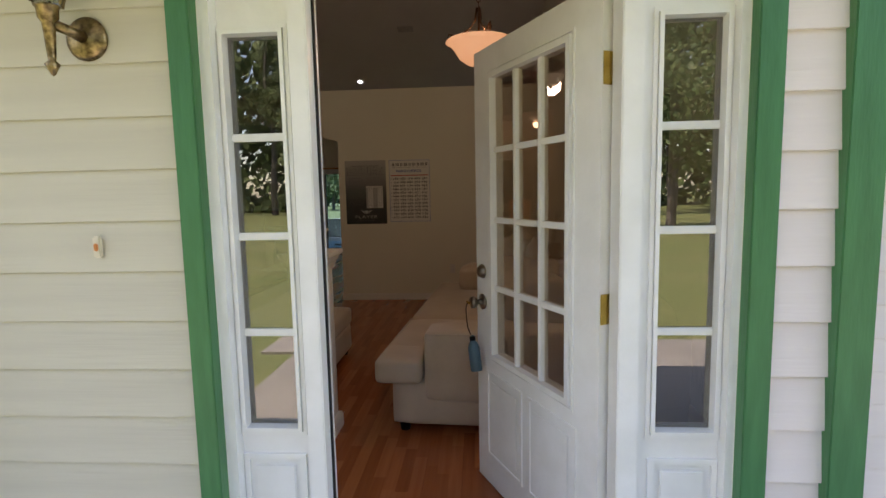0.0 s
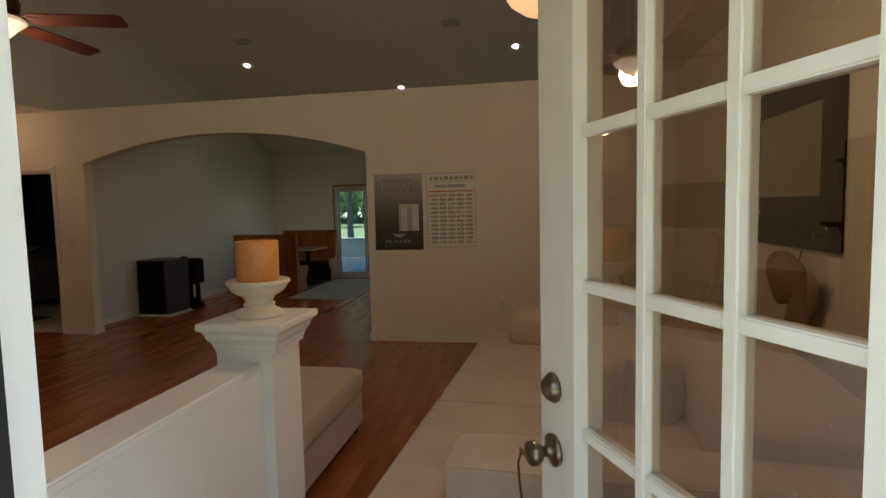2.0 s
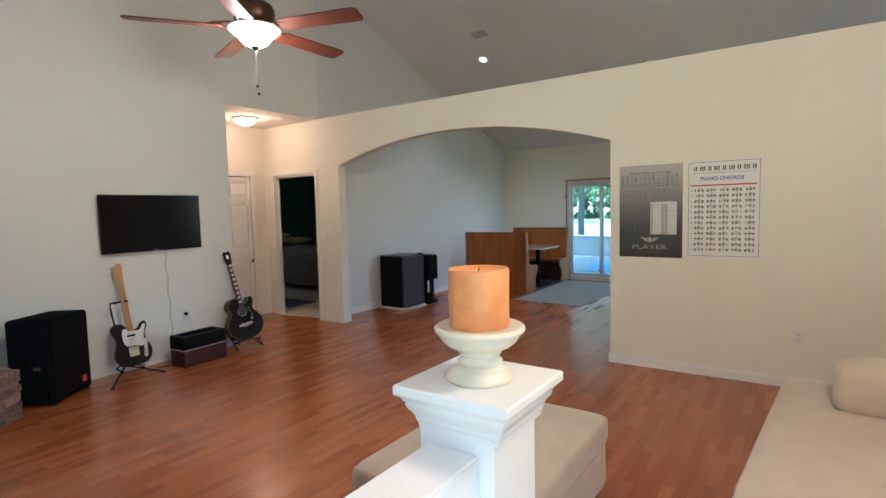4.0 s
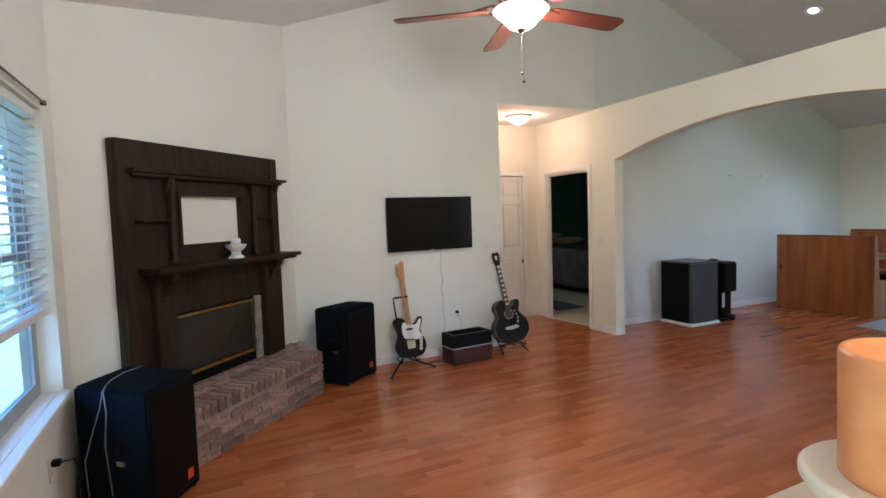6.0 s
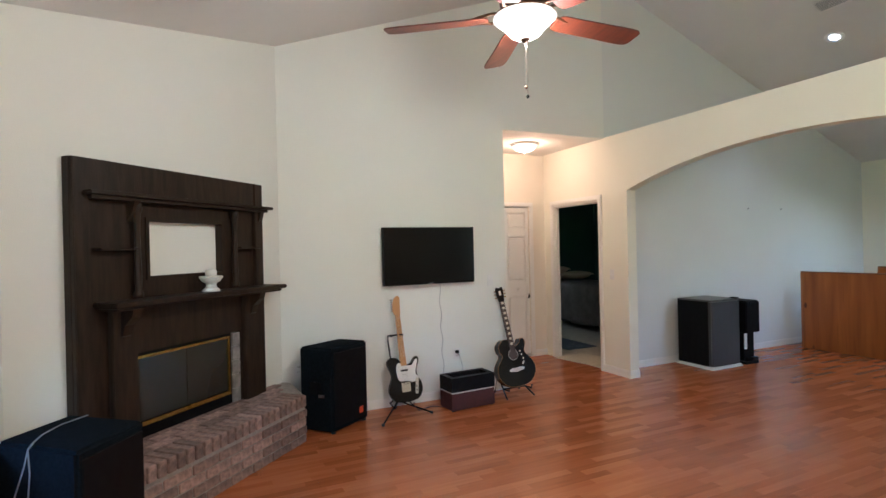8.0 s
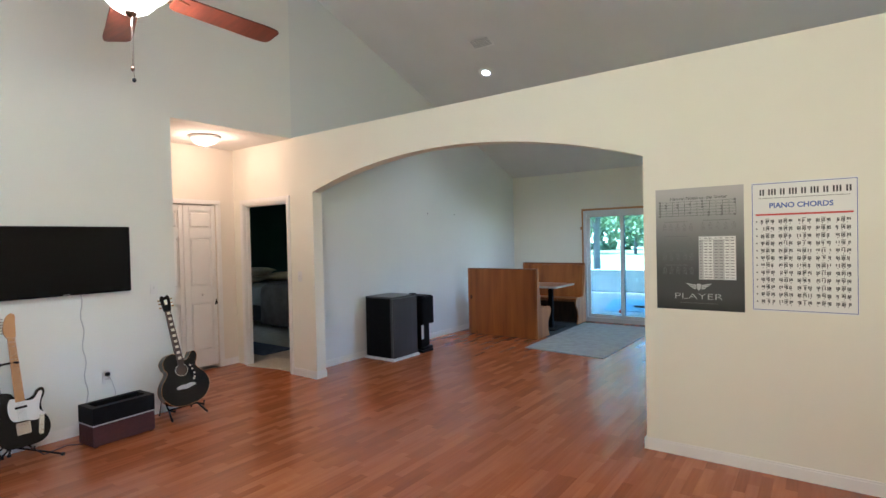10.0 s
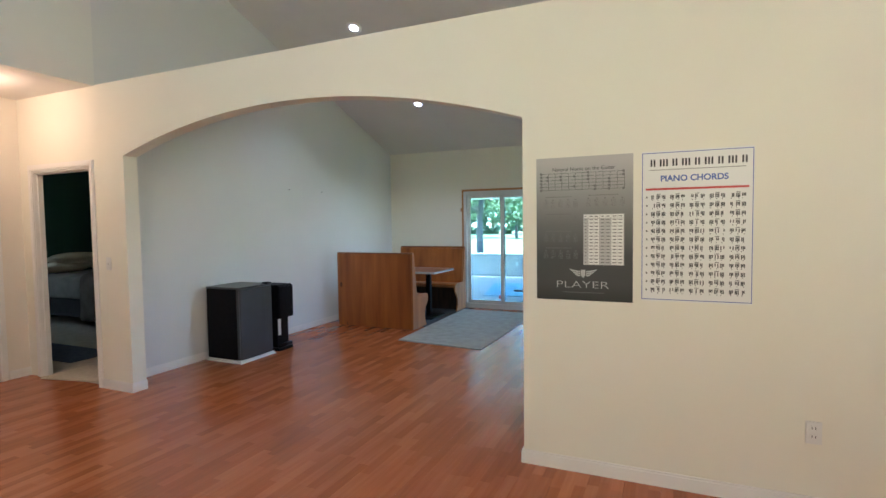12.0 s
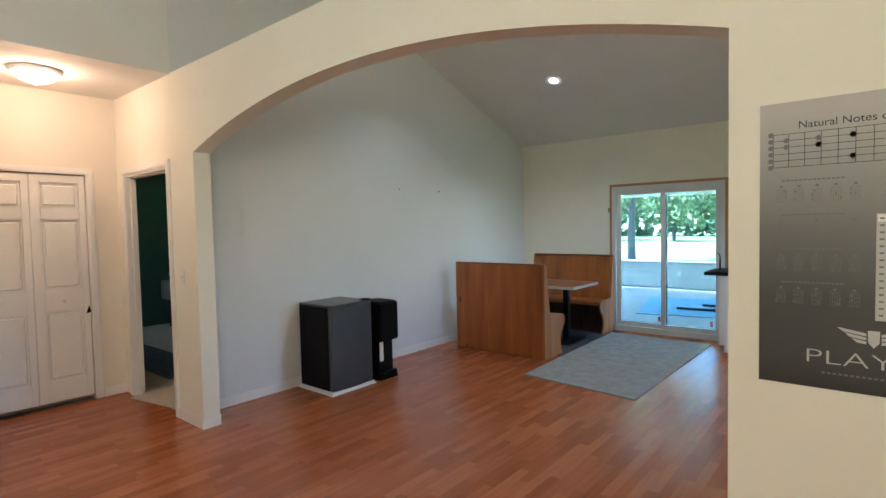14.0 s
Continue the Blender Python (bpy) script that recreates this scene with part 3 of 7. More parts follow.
box(bm, 1.06, 1.2, 10.4, 11.4, 2.15, 2.83)
structure("wall_kitchen_east", bm, "wall", "kitchen side wall with an unseen opening added for light")

# diagonal fireplace wall: through x + y = -1.42
bm = bmesh.new()
a, b, t = (-4.19, 2.77), (-5.68, 4.26), 0.085
vs = [(a[0] + 0.03, a[1] - 0.03), (b[0] - 0.03, b[1] + 0.03), (b[0] - 0.03 - t, b[1] + 0.03 - t), (a[0] + 0.03 - t, a[1] - 0.03 - t)]
extrude(bm, vs, "z", 0.0, 3.45)
structure("wall_diagonal", bm, "offwall", "cream diagonal wall behind the fireplace")

# front walls
WX0, WX1, WZ0, WZ1 = -3.96, -2.20, 0.65, 2.115
bm = bx(-5.9, WX0, YF - 0.16, YF, -0.15, 2.95)
box(bm, WX1, -1.62, YF - 0.16, YF, -0.15, 2.95)
box(bm, WX0, WX1, YF - 0.16, YF, -0.15, WZ0)
box(bm, WX0, WX1, YF - 0.16, YF, WZ1, 2.95)
structure("wall_front", bm, "offwall", "cream front wall with a wide window")
structure("wall_step", bx(-1.75, -1.62, YF, 2.86, -0.15, 2.95), "wall", "short return beside the entry")
DX0, DX1, DZ = -0.79, 0.80, 2.105
bm = bx(-1.62, DX0, 2.73, 2.86, -0.15, 3.1)
box(bm, DX1, 1.55, 2.73, 2.86, -0.15, 3.1)
box(bm, DX0, DX1, 2.73, 2.86, DZ, 3.1)
structure("wall_entry", bm, "wall", "entry wall around the front door and its sidelights")

# vaulted ceiling, two slopes in one mesh
bm = bmesh.new()
extrude(bm, [(YF - 0.6, roof_z(YF - 0.6)), (RIDGE_Y, ZRIDGE), (YR + 0.14, roof_z(YR + 0.14)), (YR + 0.14, ZR + 0.2), (RIDGE_Y, ZRIDGE + 0.2), (YF - 0.6, ZF + 0.05)], "x", XL - 0.17, 1.6)
structure("ceiling", bm, "ceil", "vaulted ceiling with textured paint")

# baseboards
def baseboard(x0, x1, y0, y1, name="baseboard"):
    bm = bx(min(x0, x1), max(x0, x1), min(y0, y1), max(y0, y1), 0, 0.072)
    dx, dy = abs(x1 - x0), abs(y1 - y0)
    if dx > dy:
        inner = 0.004
        box(bm, min(x0, x1), max(x0, x1), min(y0, y1) + inner, max(y0, y1) - inner, 0.072, 0.085)
    else:
        box(bm, min(x0, x1) + 0.004, max(x0, x1) - 0.004, min(y0, y1), max(y0, y1), 0.072, 0.085)
    return structure(name, bm, "trim", "white painted baseboard")


baseboard(XL, XL + 0.014, 4.27, 6.585)
baseboard(X1, XR, YA - 0.014, YA)
baseboard(-5.758, X0 + 0.014, YA - 0.014, YA)
baseboard(X0, X0 + 0.014, YA, YB)
baseboard(X1 - 0.014, X1, YA - 0.014, YB)
baseboard(XL, XL + 0.014, YB + 0.0, YR)
baseboard(XL + 0.014, SX0 - 0.06, YR - 0.014, YR)
baseboard(XL - 0.12, -6.9, 6.585, 6.599)
baseboard(-6.9, -6.886, 7.778, YA)
baseboard(-6.9, -6.886, 6.6, 6.708)
baseboard(XR - 0.014, XR, 2.86, YA - 0.014)

# ---------------------------------------------------------------- bedroom beyond the hall
structure("wall_bedroom_far", bx(-10.4, XL - 0.17, 11.9, 12.0, 0, 2.5), "greenwall", "dark green bedroom wall")
structure("wall_bedroom_west", bx(-10.5, -10.4, YB, 12.0, 0, 2.5), "greenwall", "dark green bedroom wall")
# the opening in this wall is invented, out of view, to light the bedroom
bm = bx(-10.5, -9.8, YB - 0.1, YB, 0, 2.5)
box(bm, -9.2, -7.02, YB - 0.1, YB, 0, 2.5)
box(bm, -9.8, -9.2, YB - 0.1, YB, 0, 1.3)
box(bm, -9.8, -9.2, YB - 0.1, YB, 2.0, 2.5)
structure("wall_bedroom_south", bm, "greenwall", "dark green bedroom wall")
# pane added in that opening only to turn the sky light warmer
structure("window_shade", bx(-9.8, -9.2, YB - 0.06, YB - 0.05, 1.3, 2.0), "warmfilter", "beige pane added out of view to warm the bedroom light")
structure("wall_bedroom_east", bx(XL - 0.20, XL - 0.171, YB + 0.001, 11.9, 0, 2.5), "greenwall", "dark green bedroom wall")
structure("ceiling_bedroom", bx(-10.5, XL - 0.171, YB, 12.0, 2.5, 2.6), "ceil", "bedroom ceiling")
structure("carpet_bedroom", bx(-10.5, XL - 0.171, YA + 0.05, 12.0, -0.1, 0.004), "paleshag", "pale bedroom carpet")

# ---------------------------------------------------------------- outside ground and sky-line
structure("ground", bx(-160, 160, -160, 160, -0.34, -0.20), "lawn", "sunlit mown lawn")
structure("porch_slab", bx(-1.75, 6, -0.8, 2.73, -0.20, -0.10), "concrete", "pale concrete porch slab")
structure("patio", bx(-6.5, -1.75, 0.7, 2.61, -0.20, -0.145), "concrete", "pale concrete patio outside the window")
structure("walkway", bx(-2.2, -0.6, -14, -0.6, -0.20, -0.17), "concrete", "pale concrete front walk across the lawn")
structure("porch_rear_slab", bx(-8.5, 2.5, YR + 0.14, 19.0, -0.20, -0.05), "concrete", "pale rear porch floor")
bm = bx(-8.5, 2.5, 18.9, 19.0, -0.05, 0.54)
for k in range(4):
    box(bm, -8.5, 2.5, 18.885, 18.9, -0.04 + k * 0.145, 0.085 + k * 0.145)
box(bm, -8.5, 2.5, 18.86, 19.04, 0.54, 0.58)
structure("porch_half_wall", bm, "porchwall", "white lap-sided half wall of the rear porch")
structure("porch_rear_roof", bx(-8.5, 2.5, YR + 0.14, 19.3, 2.30, 2.42), "trim", "rear porch ceiling")
structure("porch_rear_beam", bx(-8.5, 2.5, 18.86, 19.04, 2.12, 2.30), "trim", "white porch beam")
structure("porch_front_roof", bx(-1.75, 0.70, 0.9, 2.73, 2.62, 2.75), "trim", "white front porch ceiling")
structure("roof_eave", bx(-6.5, -1.75, 2.1, 2.61, 2.40, 2.52), "trim", "white eave over the window")

# ---------------------------------------------------------------- front door unit
def frame_rect(bm, x0, x1, z0, z1, w, y0, y1):
    """Four bars that frame x0..x1, z0..z1 on the outside of it, w wide."""
    box(bm, x0 - w, x0, y0, y1, z0 - w, z1 + w)
    box(bm, x1, x1 + w, y0, y1, z0 - w, z1 + w)
    box(bm, x0, x1, y0, y1, z0 - w, z0)
    box(bm, x0, x1, y0, y1, z1, z1 + w)
    return bm


unit = tagged(part("door_frame", bmesh.new(), "extwhite"), "weathered white frame of the front entry with two glazed sidelights", "door frame", kind="structure")
bm = bx(-0.79, -0.755, 2.865, 2.995, -0.13, 2.06)
box(bm, 0.775, 0.80, 2.865, 2.995, -0.13, 2.06)
box(bm, -0.755, 0.775, 2.865, 2.995, 2.012, 2.06)
box(bm, -0.525, -0.467, 2.88, 2.995, -0.10, 2.012, 0.004)
box(bm, 0.455, 0.520, 2.88, 2.995, -0.10, 2.012, 0.004)
part("jamb", bm, "extwhite", unit, "scuffed white door posts")
part("threshold", bx(-0.79, 0.80, 2.84, 3.00, -0.185, -0.044, 0.004), "steel", unit, "metal sill under the door")
part("weatherstrip", bx(-0.470, -0.461, 2.94, 2.955, 0, 2.01), "rubber", unit, "dark rubber door seal")
for k, (xa, xb, ga, gb) in enumerate(((-0.755, -0.525, -0.735, -0.560), (0.52, 0.775, 0.577, 0.755))):
    sl = bmesh.new()
    box(sl, xa, ga, 2.915, 2.96, -0.10, 2.012)
    box(sl, gb, xb, 2.915, 2.96, -0.10, 2.012)
    box(sl, ga, gb, 2.915, 2.96, 1.86, 2.012)
    box(sl, ga, gb, 2.915, 2.96, -0.10, 0.61)
    s = part("sidelight", sl, "extwhite", unit, "narrow white sidelight with four panes")
    bm = bmesh.new()
    frame_rect(bm, ga, gb, 0.61, 1.86, 0.012, 2.897, 2.915)
    frame_rect(bm, ga - 0.014, gb + 0.014, 0.596, 1.874, 0.012, 2.905, 2.915)
    part("glazing_bead", bm, "extwhite", s)
    for zc in (0.924, 1.240, 1.552):
        part("muntin", bx(ga, gb, 2.925, 2.95, zc - 0.012, zc + 0.012, 0.003), "extwhite", s)
    for z0, z1 in ((0.61, 0.912), (0.936, 1.228), (1.252, 1.54), (1.564, 1.86)):
        part("pane", bx(ga, gb, 2.936, 2.940, z0, z1), "sidepane", s, "reflective glass pane")
    bm = frame_rect(bmesh.new(), ga - 0.0, gb + 0.0, 0.10, 0.50, 0.018, 2.905, 2.915)
    box(bm, ga + 0.02, gb - 0.02, 2.905, 2.915, 0.12, 0.48, 0.004)
    part("raised_panel", bm, "extwhite", s)

unit.matrix_basis = Matrix.Translation((0, -0.133, 0.045))

# green trim boards, lap siding later with the small pieces
for nm, x0, x1 in (("trim_green_west", -0.86, -0.79), ("trim_green_east", 0.80, 0.872)):
    structure(nm, bx(x0, x1, 2.682, 2.732, -0.14, 2.19, 0.003), "green", "green painted trim board beside the entry")
structure("trim_green_top", bx(-0.79, 0.80, 2.682, 2.732, 2.11, 2.19), "green", "green painted trim board over the entry")
structure("trim_green_corner", bx(1.036, 1.137, 2.667, 2.732, -0.14, 2.60, 0.003), "green", "wide green painted corner board")

# the open door, built shut along +x, then swung on its hinge
DW, DT = 0.905, 0.044
front_door = thing("door_front", pose(0.462, 2.873, 0.010, 0, 0, 180 - 64), "white front door standing open, with twelve glass panes and brass hinges", "door")
front_door["kind"] = "structure"
bm = bmesh.new()
GU0, GU1, GZ0, GZ1 = 0.175, 0.735, 0.655, 1.895
box(bm, 0, GU0, 0, DT, 0, 2.035)
box(bm, GU1, DW, 0, DT, 0, 2.035)
box(bm, GU0, GU1, 0, DT, GZ1, 2.035)
box(bm, GU0, GU1, 0, DT, 0, GZ0)
part("slab", bm, "extwhite", front_door, "white painted door slab")
for side, (y0, y1) in enumerate(((DT, DT + 0.012), (-0.012, 0))):
    bm = frame_rect(bmesh.new(), GU0, GU1, GZ0, GZ1, 0.022, y0, y1)
    part("glass_frame", bm, "extwhite", front_door, "moulded white frame round the glass")
    bm = frame_rect(bmesh.new(), GU0 - 0.03, GU1 + 0.03, GZ0 - 0.03, GZ1 + 0.03, 0.010, y0 - 0.006 if side == 0 else y0 + 0.006, y1 - 0.006 if side == 0 else y1 + 0.006)
    part("glass_frame_bead", bm, "extwhite", front_door)
    for u0, u1 in ((0.13, 0.42), (0.50, 0.79)):
        yy = (DT, DT + 0.006) if side == 0 else (-0.006, 0)
        bm = frame_rect(bmesh.new(), u0, u1, 0.16, 0.55, 0.014, *yy)
        box(bm, u0 + 0.03, u1 - 0.03, *yy, 0.19, 0.52, 0.003)
        part("raised_panel", bm, "extwhite", front_door)
cols = [GU0 + (GU1 - GU0) * k / 3 for k in range(4)]
rows = [GZ0 + (GZ1 - GZ0) * k / 4 for k in range(5)]
for c in cols[1:-1]:
    part("muntin", bx(c - 0.012, c + 0.012, 0.004, DT - 0.004, GZ0, GZ1, 0.003), "extwhite", front_door)
for i in range(3):
    for r in rows[1:-1]:
        part("muntin", bx(cols[i] + (0.012 if i else 0), cols[i + 1] - (0.012 if i < 2 else 0), 0.005, DT - 0.005, r - 0.012, r + 0.012, 0.003), "extwhite", front_door)
    for j in range(4):
        part("pane", bx(cols[i], cols[i + 1], 0.021, 0.024, rows[j], rows[j + 1]), "doorpane", front_door, "clear pane with small paint specks")
for z in (0.26, 1.015, 1.775):
    bm = bx(-0.006, 0.034, -0.003, 0.0, z - 0.05, z + 0.05)
    box(bm, -0.004, -0.001, 0, 0.040, z - 0.05, z + 0.05)
    hinge = part("hinge", bm, "brass", front_door, "polished brass hinge")
    part("knuckle", lathe(bmesh.new(), [(0.007, -0.052), (0.007, 0.052)], (-0.006, -0.006, z), 12), "brass", hinge)
random.seed(21)
bm = bmesh.new()
for k in range(230):
    c_ = random.random() ** 0.7 * (GU1 - GU0 - 0.03) + GU0 + 0.015
    z = random.uniform(GZ0 + 0.02, GZ1 - 0.02)
    r_ = random.uniform(0.0006, 0.0019)
    bm.faces.new([bm.verts.new((c_ + r_ * math.cos(a_) * 0.8, 0.0246, z + r_ * math.sin(a_))) for a_ in (0, 1.05, 2.1, 3.14, 4.19, 5.24)])
part("paint_specks", bm, "palegrey", front_door, "tiny white paint specks spattered on the panes", kind="stuff")
rot = pose(0, 0, 0, -90, 0, 0)


def door_turned(profile, u, z, out=1):
    return lathe(bmesh.new(), [(r, h) for r, h in profile], seg=24, m=Matrix.Translation((u, DT if out > 0 else 0, z)) @ pose(0, 0, 0, -90 if out > 0 else 90, 0, 0))


for o in (1, -1):
    part("deadbolt", door_turned([(0.033, 0), (0.034, 0.006), (0.026, 0.018), (0.020, 0.024), (0.0, 0.025)], DW - 0.065, 1.03, o), "nickel", front_door, "aged nickel deadbolt", smooth=True)
    kb = part("knob", door_turned([(0.036, 0), (0.037, 0.007), (0.022, 0.012), (0.013, 0.018), (0.012, 0.032), (0.024, 0.040), (0.029, 0.052), (0.026, 0.064), (0.0, 0.068)], DW - 0.065, 0.885, o), "nickel", front_door, "aged nickel door knob", smooth=True)
part("strike", bx(DW, DW + 0.002, 0.012, 0.034, 0.86, 0.91), "nickel", front_door)
part("latch", bx(DW, DW + 0.010, 0.015, 0.028, 0.875, 0.895, 0.002), "nickel", front_door)
ku = DW - 0.065
keys = thing("key_lanyard", Matrix.Translation((0, 0, 0)), "keys and small blue-grey bottle hanging from the front door lock", "keys")
keys.matrix_basis = front_door.matrix_basis.copy()
part("key", bx(ku - 0.004, ku + 0.03, DT + 0.072, DT + 0.075, 0.878, 0.89, 0.001), "brass", keys, "brass key in the lock")
part("strap", tube(bmesh.new(), [(ku + 0.02, DT + 0.075, 0.88), (ku + 0.035, DT + 0.075, 0.85), (ku + 0.038, DT + 0.072, 0.81), (ku + 0.028, DT + 0.07, 0.76), (ku + 0.018, DT + 0.06, 0.725)], 0.003, 6), "rosewood", keys, "brown leather loop", smooth=True)
tilt = Matrix.Translation((ku + 0.012, DT + 0.055, 0.72)) @ pose(0, 0, 0, 0, 16, 0)
part("bottle", lathe(bmesh.new(), [(0.0, -0.165), (0.025, -0.165), (0.028, -0.158), (0.028, -0.055), (0.022, -0.035), (0.012, -0.022), (0.012, 0.0), (0.009, 0.004), (0, 0.005)], seg=20, m=tilt), "teal", keys, "small blue-grey plastic bottle", smooth=True)
part("bottle_cap", lathe(bmesh.new(), [(0.014, -0.022), (0.014, -0.002), (0, 0.0)], seg=16, m=tilt), "black", keys, smooth=True)

# wall lantern and doorbell
lan = thing("wall_lantern", pose(-1.145, 2.70, 1.885), "tarnished brass lantern with glass sides on the cream siding", "lamp")
part("back_plate", lathe(bmesh.new(), [(0.062, 0), (0.064, 0.006), (0.052, 0.014), (0.020, 0.022), (0.0, 0.024)], (0, 0, 0), 28, Matrix.Translation((0.035, 0, 0.0)) @ pose(0, 0, 0, 90, 0, 0)), "agedbrass", lan, smooth=True)
part("arm", tube(bmesh.new(), [(0.035, -0.01, 0.0), (0.025, -0.05, 0.008), (0.0, -0.085, 0.02)], [0.02, 0.015, 0.016]), "agedbrass", lan, smooth=True)
part("stem", lathe(bmesh.new(), [(0.0, -0.155), (0.007, -0.148), (0.010, -0.14), (0.020, -0.122), (0.010, -0.112), (0.011, -0.10), (0.017, -0.01), (0.026, 0.004), (0.028, 0.03), (0.034, 0.036), (0.0, 0.04)], (-0.005, -0.095, 0.03), 12), "agedbrass", lan, smooth=True)
bm = bmesh.new()
for i in range(6):
    a0 = math.pi / 3 * i
    tube(bm, [(-0.005 + 0.038 * math.cos(a0), -0.095 + 0.038 * math.sin(a0), 0.068), (-0.005 + 0.085 * math.cos(a0), -0.095 + 0.085 * math.sin(a0), 0.26)], 0.0035, 6)
lathe(bm, [(0.087, 0), (0.09, 0.01), (0.05, 0.06), (0.012, 0.085), (0, 0.10)], (-0.005, -0.095, 0.255), 6)
part("cage", bm, "agedbrass", lan)
for i in range(6):
    a0, a1 = math.pi / 3 * i, math.pi / 3 * (i + 1)
    bm = bmesh.new()
    q = [(-0.005 + r * math.cos(a), -0.095 + r * math.sin(a), z) for r, a, z in ((0.036, a0, 0.07), (0.036, a1, 0.07), (0.082, a1, 0.255), (0.082, a0, 0.255))]
    bm.faces.new([bm.verts.new(p) for p in q])
    bmesh.ops.solidify(bm, geom=bm.faces[:], thickness=0.002)
    part("lantern_pane", bm, "sidepane", lan)
bell = thing("doorbell", pose(-1.135, 2.70, 1.268), "yellowed ivory doorbell push button on the siding", "doorbell")
part("housing", bx(-0.014, 0.014, -0.014, 0, -0.034, 0.034, 0.005), "ivory", bell)
part("button", bx(-0.007, 0.007, -0.019, -0.012, -0.012, 0.012, 0.003), "candle", bell, "amber push button")

# ---------------------------------------------------------------- window with its blind
win = tagged(part("window_1", bmesh.new(), "sash"), "wide white twin window with a half-lowered slatted blind", "window", kind="structure")
bm = bx(WX0, WX1, YF - 0.15, YF - 0.02, WZ0 - 0.0, WZ0 + 0.012)
box(bm, WX0 - 0.01, WX1 + 0.01, YF - 0.02, YF + 0.035, WZ0 - 0.022, WZ0 + 0.012, 0.004)
part("window_sill", bm, "trim", win, "white painted window sill")
bm = bmesh.new()
YW0, YW1 = YF - 0.155, YF - 0.095
for x0, x1 in ((WX0, WX0 + 0.045), (-3.13, -3.03), (WX1 - 0.045, WX1)):
    box(bm, x0, x1, YW0, YW1, WZ0 + 0.012, WZ1)
for x0, x1 in ((WX0 + 0.045, -3.13), (-3.03, WX1 - 0.045)):
    box(bm, x0, x1, YW0, YW1, WZ1 - 0.045, WZ1)
    box(bm, x0, x1, YW0, YW1, WZ0 + 0.012, WZ0 + 0.05)
part("window_frame", bm, "backlitsash", win, "white window frame, coloured grey for its backlight")
for x0, x1 in ((WX0 + 0.045, -3.13), (-3.03, WX1 - 0.045)):
    for z0, z1, y in ((WZ0 + 0.05, 1.40, YW0 + 0.035), (1.37, WZ1 - 0.045, YW0 + 0.01)):
        bm = frame_rect(bmesh.new(), x0 + 0.032, x1 - 0.032, z0 + 0.032, z1 - 0.032, 0.032, y, y + 0.024)
        s = part("sash", bm, "backlitsash", win)
        ob = part("pane", bx(x0 + 0.032, x1 - 0.032, y + 0.010, y + 0.014, z0 + 0.032, z1 - 0.032), "pane", s)
        ob.visible_shadow = False
blind = thing("window_blind", pose(0, 0, 0), "white two-inch slatted blind, lowered half way over the window", "blind")
part("headrail", bx(WX0 + 0.01, WX1 - 0.01, YF - 0.075, YF - 0.02, WZ1 - 0.05, WZ1 - 0.004, 0.003), "slat", blind)
part("bottom_rail", bx(WX0 + 0.015, WX1 - 0.015, YF - 0.075, YF - 0.022, 1.078, 1.113, 0.004), "slat", blind)
slat_mesh = None
for k in range(21):
    z = 1.145 + k * 0.0435
    if slat_mesh is None:
        bm = bmesh.new()
        pts = [(-0.025, -0.004), (-0.012, 0.000), (0, 0.0015), (0.012, 0.000), (0.025, -0.004)]
        extrude(bm, pts + [(y, zz + 0.0025) for y, zz in pts[::-1]], "x", WX0 + 0.015, WX1 - 0.015)
        s = part("slat", bm, "slat", blind)
        slat_mesh = s.data
    else:
        s = new("slat", slat_mesh)
        s.parent = blind
    s.matrix_basis = pose(0, YF - 0.048, z, 9, 0, 0)
for x in (-3.82, -3.45, -3.08, -2.70, -2.32):
    for dy in (-0.074, -0.022):
        part("ladder_cord", tube(bmesh.new(), [(x, YF + dy, 1.12), (x, YF + dy, WZ1 - 0.03)], 0.0012, 5), "slat", blind)
rod = thing("curtain_rod", pose(0, 0, 0), "thin bronze curtain rod over the window", "curtain rod")
part("rod", tube(bmesh.new(), [(WX0 - 0.02, YF + 0.02, WZ1 + 0.03), (WX1 + 0.02, YF + 0.02, WZ1 + 0.03)], 0.006, 8), "bronze", rod)
for x in (WX0, WX1):
    part("bracket", bx(x - 0.006, x + 0.006, YF, YF + 0.026, WZ1 + 0.02, WZ1 + 0.045, 0.002), "bronze", rod)

# ---------------------------------------------------------------- sliding door at the rear
sd = tagged(part("door_slider", bmesh.new(), "sash"), "white sliding glass door to the rear porch", "door", kind="structure")
structure("trim_slider", frame_rect(bmesh.new(), SX0, SX1, -0.04, SZ, 0.035, YR - 0.012, YR + 0.0), "rawwood", "raw pine strip round the sliding door")
bm = bx(SX0, SX0 + 0.05, YR - 0.02, YR + 0.10, 0, SZ)
box(bm, SX1 - 0.05, SX1, YR - 0.02, YR + 0.10, 0, SZ)
box(bm, SX0 + 0.05, SX1 - 0.05, YR - 0.02, YR + 0.10, SZ - 0.06, SZ)
box(bm, SX0 + 0.05, SX1 - 0.05, YR - 0.02, YR + 0.10, 0, 0.074)
part("frame", bm, "sash", sd)
for x0, x1, y in ((SX0 + 0.05, -3.54, YR + 0.03), (-3.61, SX1 - 0.05, YR + 0.0)):
    leaf = part("leaf", frame_rect(bmesh.new(), x0 + 0.055, x1 - 0.055, 0.13, SZ - 0.115, 0.055, y, y + 0.028), "sash", sd)
    ob = part("pane", bx(x0 + 0.055, x1 - 0.055, y + 0.012, y + 0.016, 0.13, SZ - 0.115), "sliderpane", leaf)
    ob.visible_shadow = False
    part("sticker", bx(x1 - 0.12, x1 - 0.09, y + 0.0105, y + 0.012, 0.17, 0.23), "redink", leaf, "small red safety sticker")

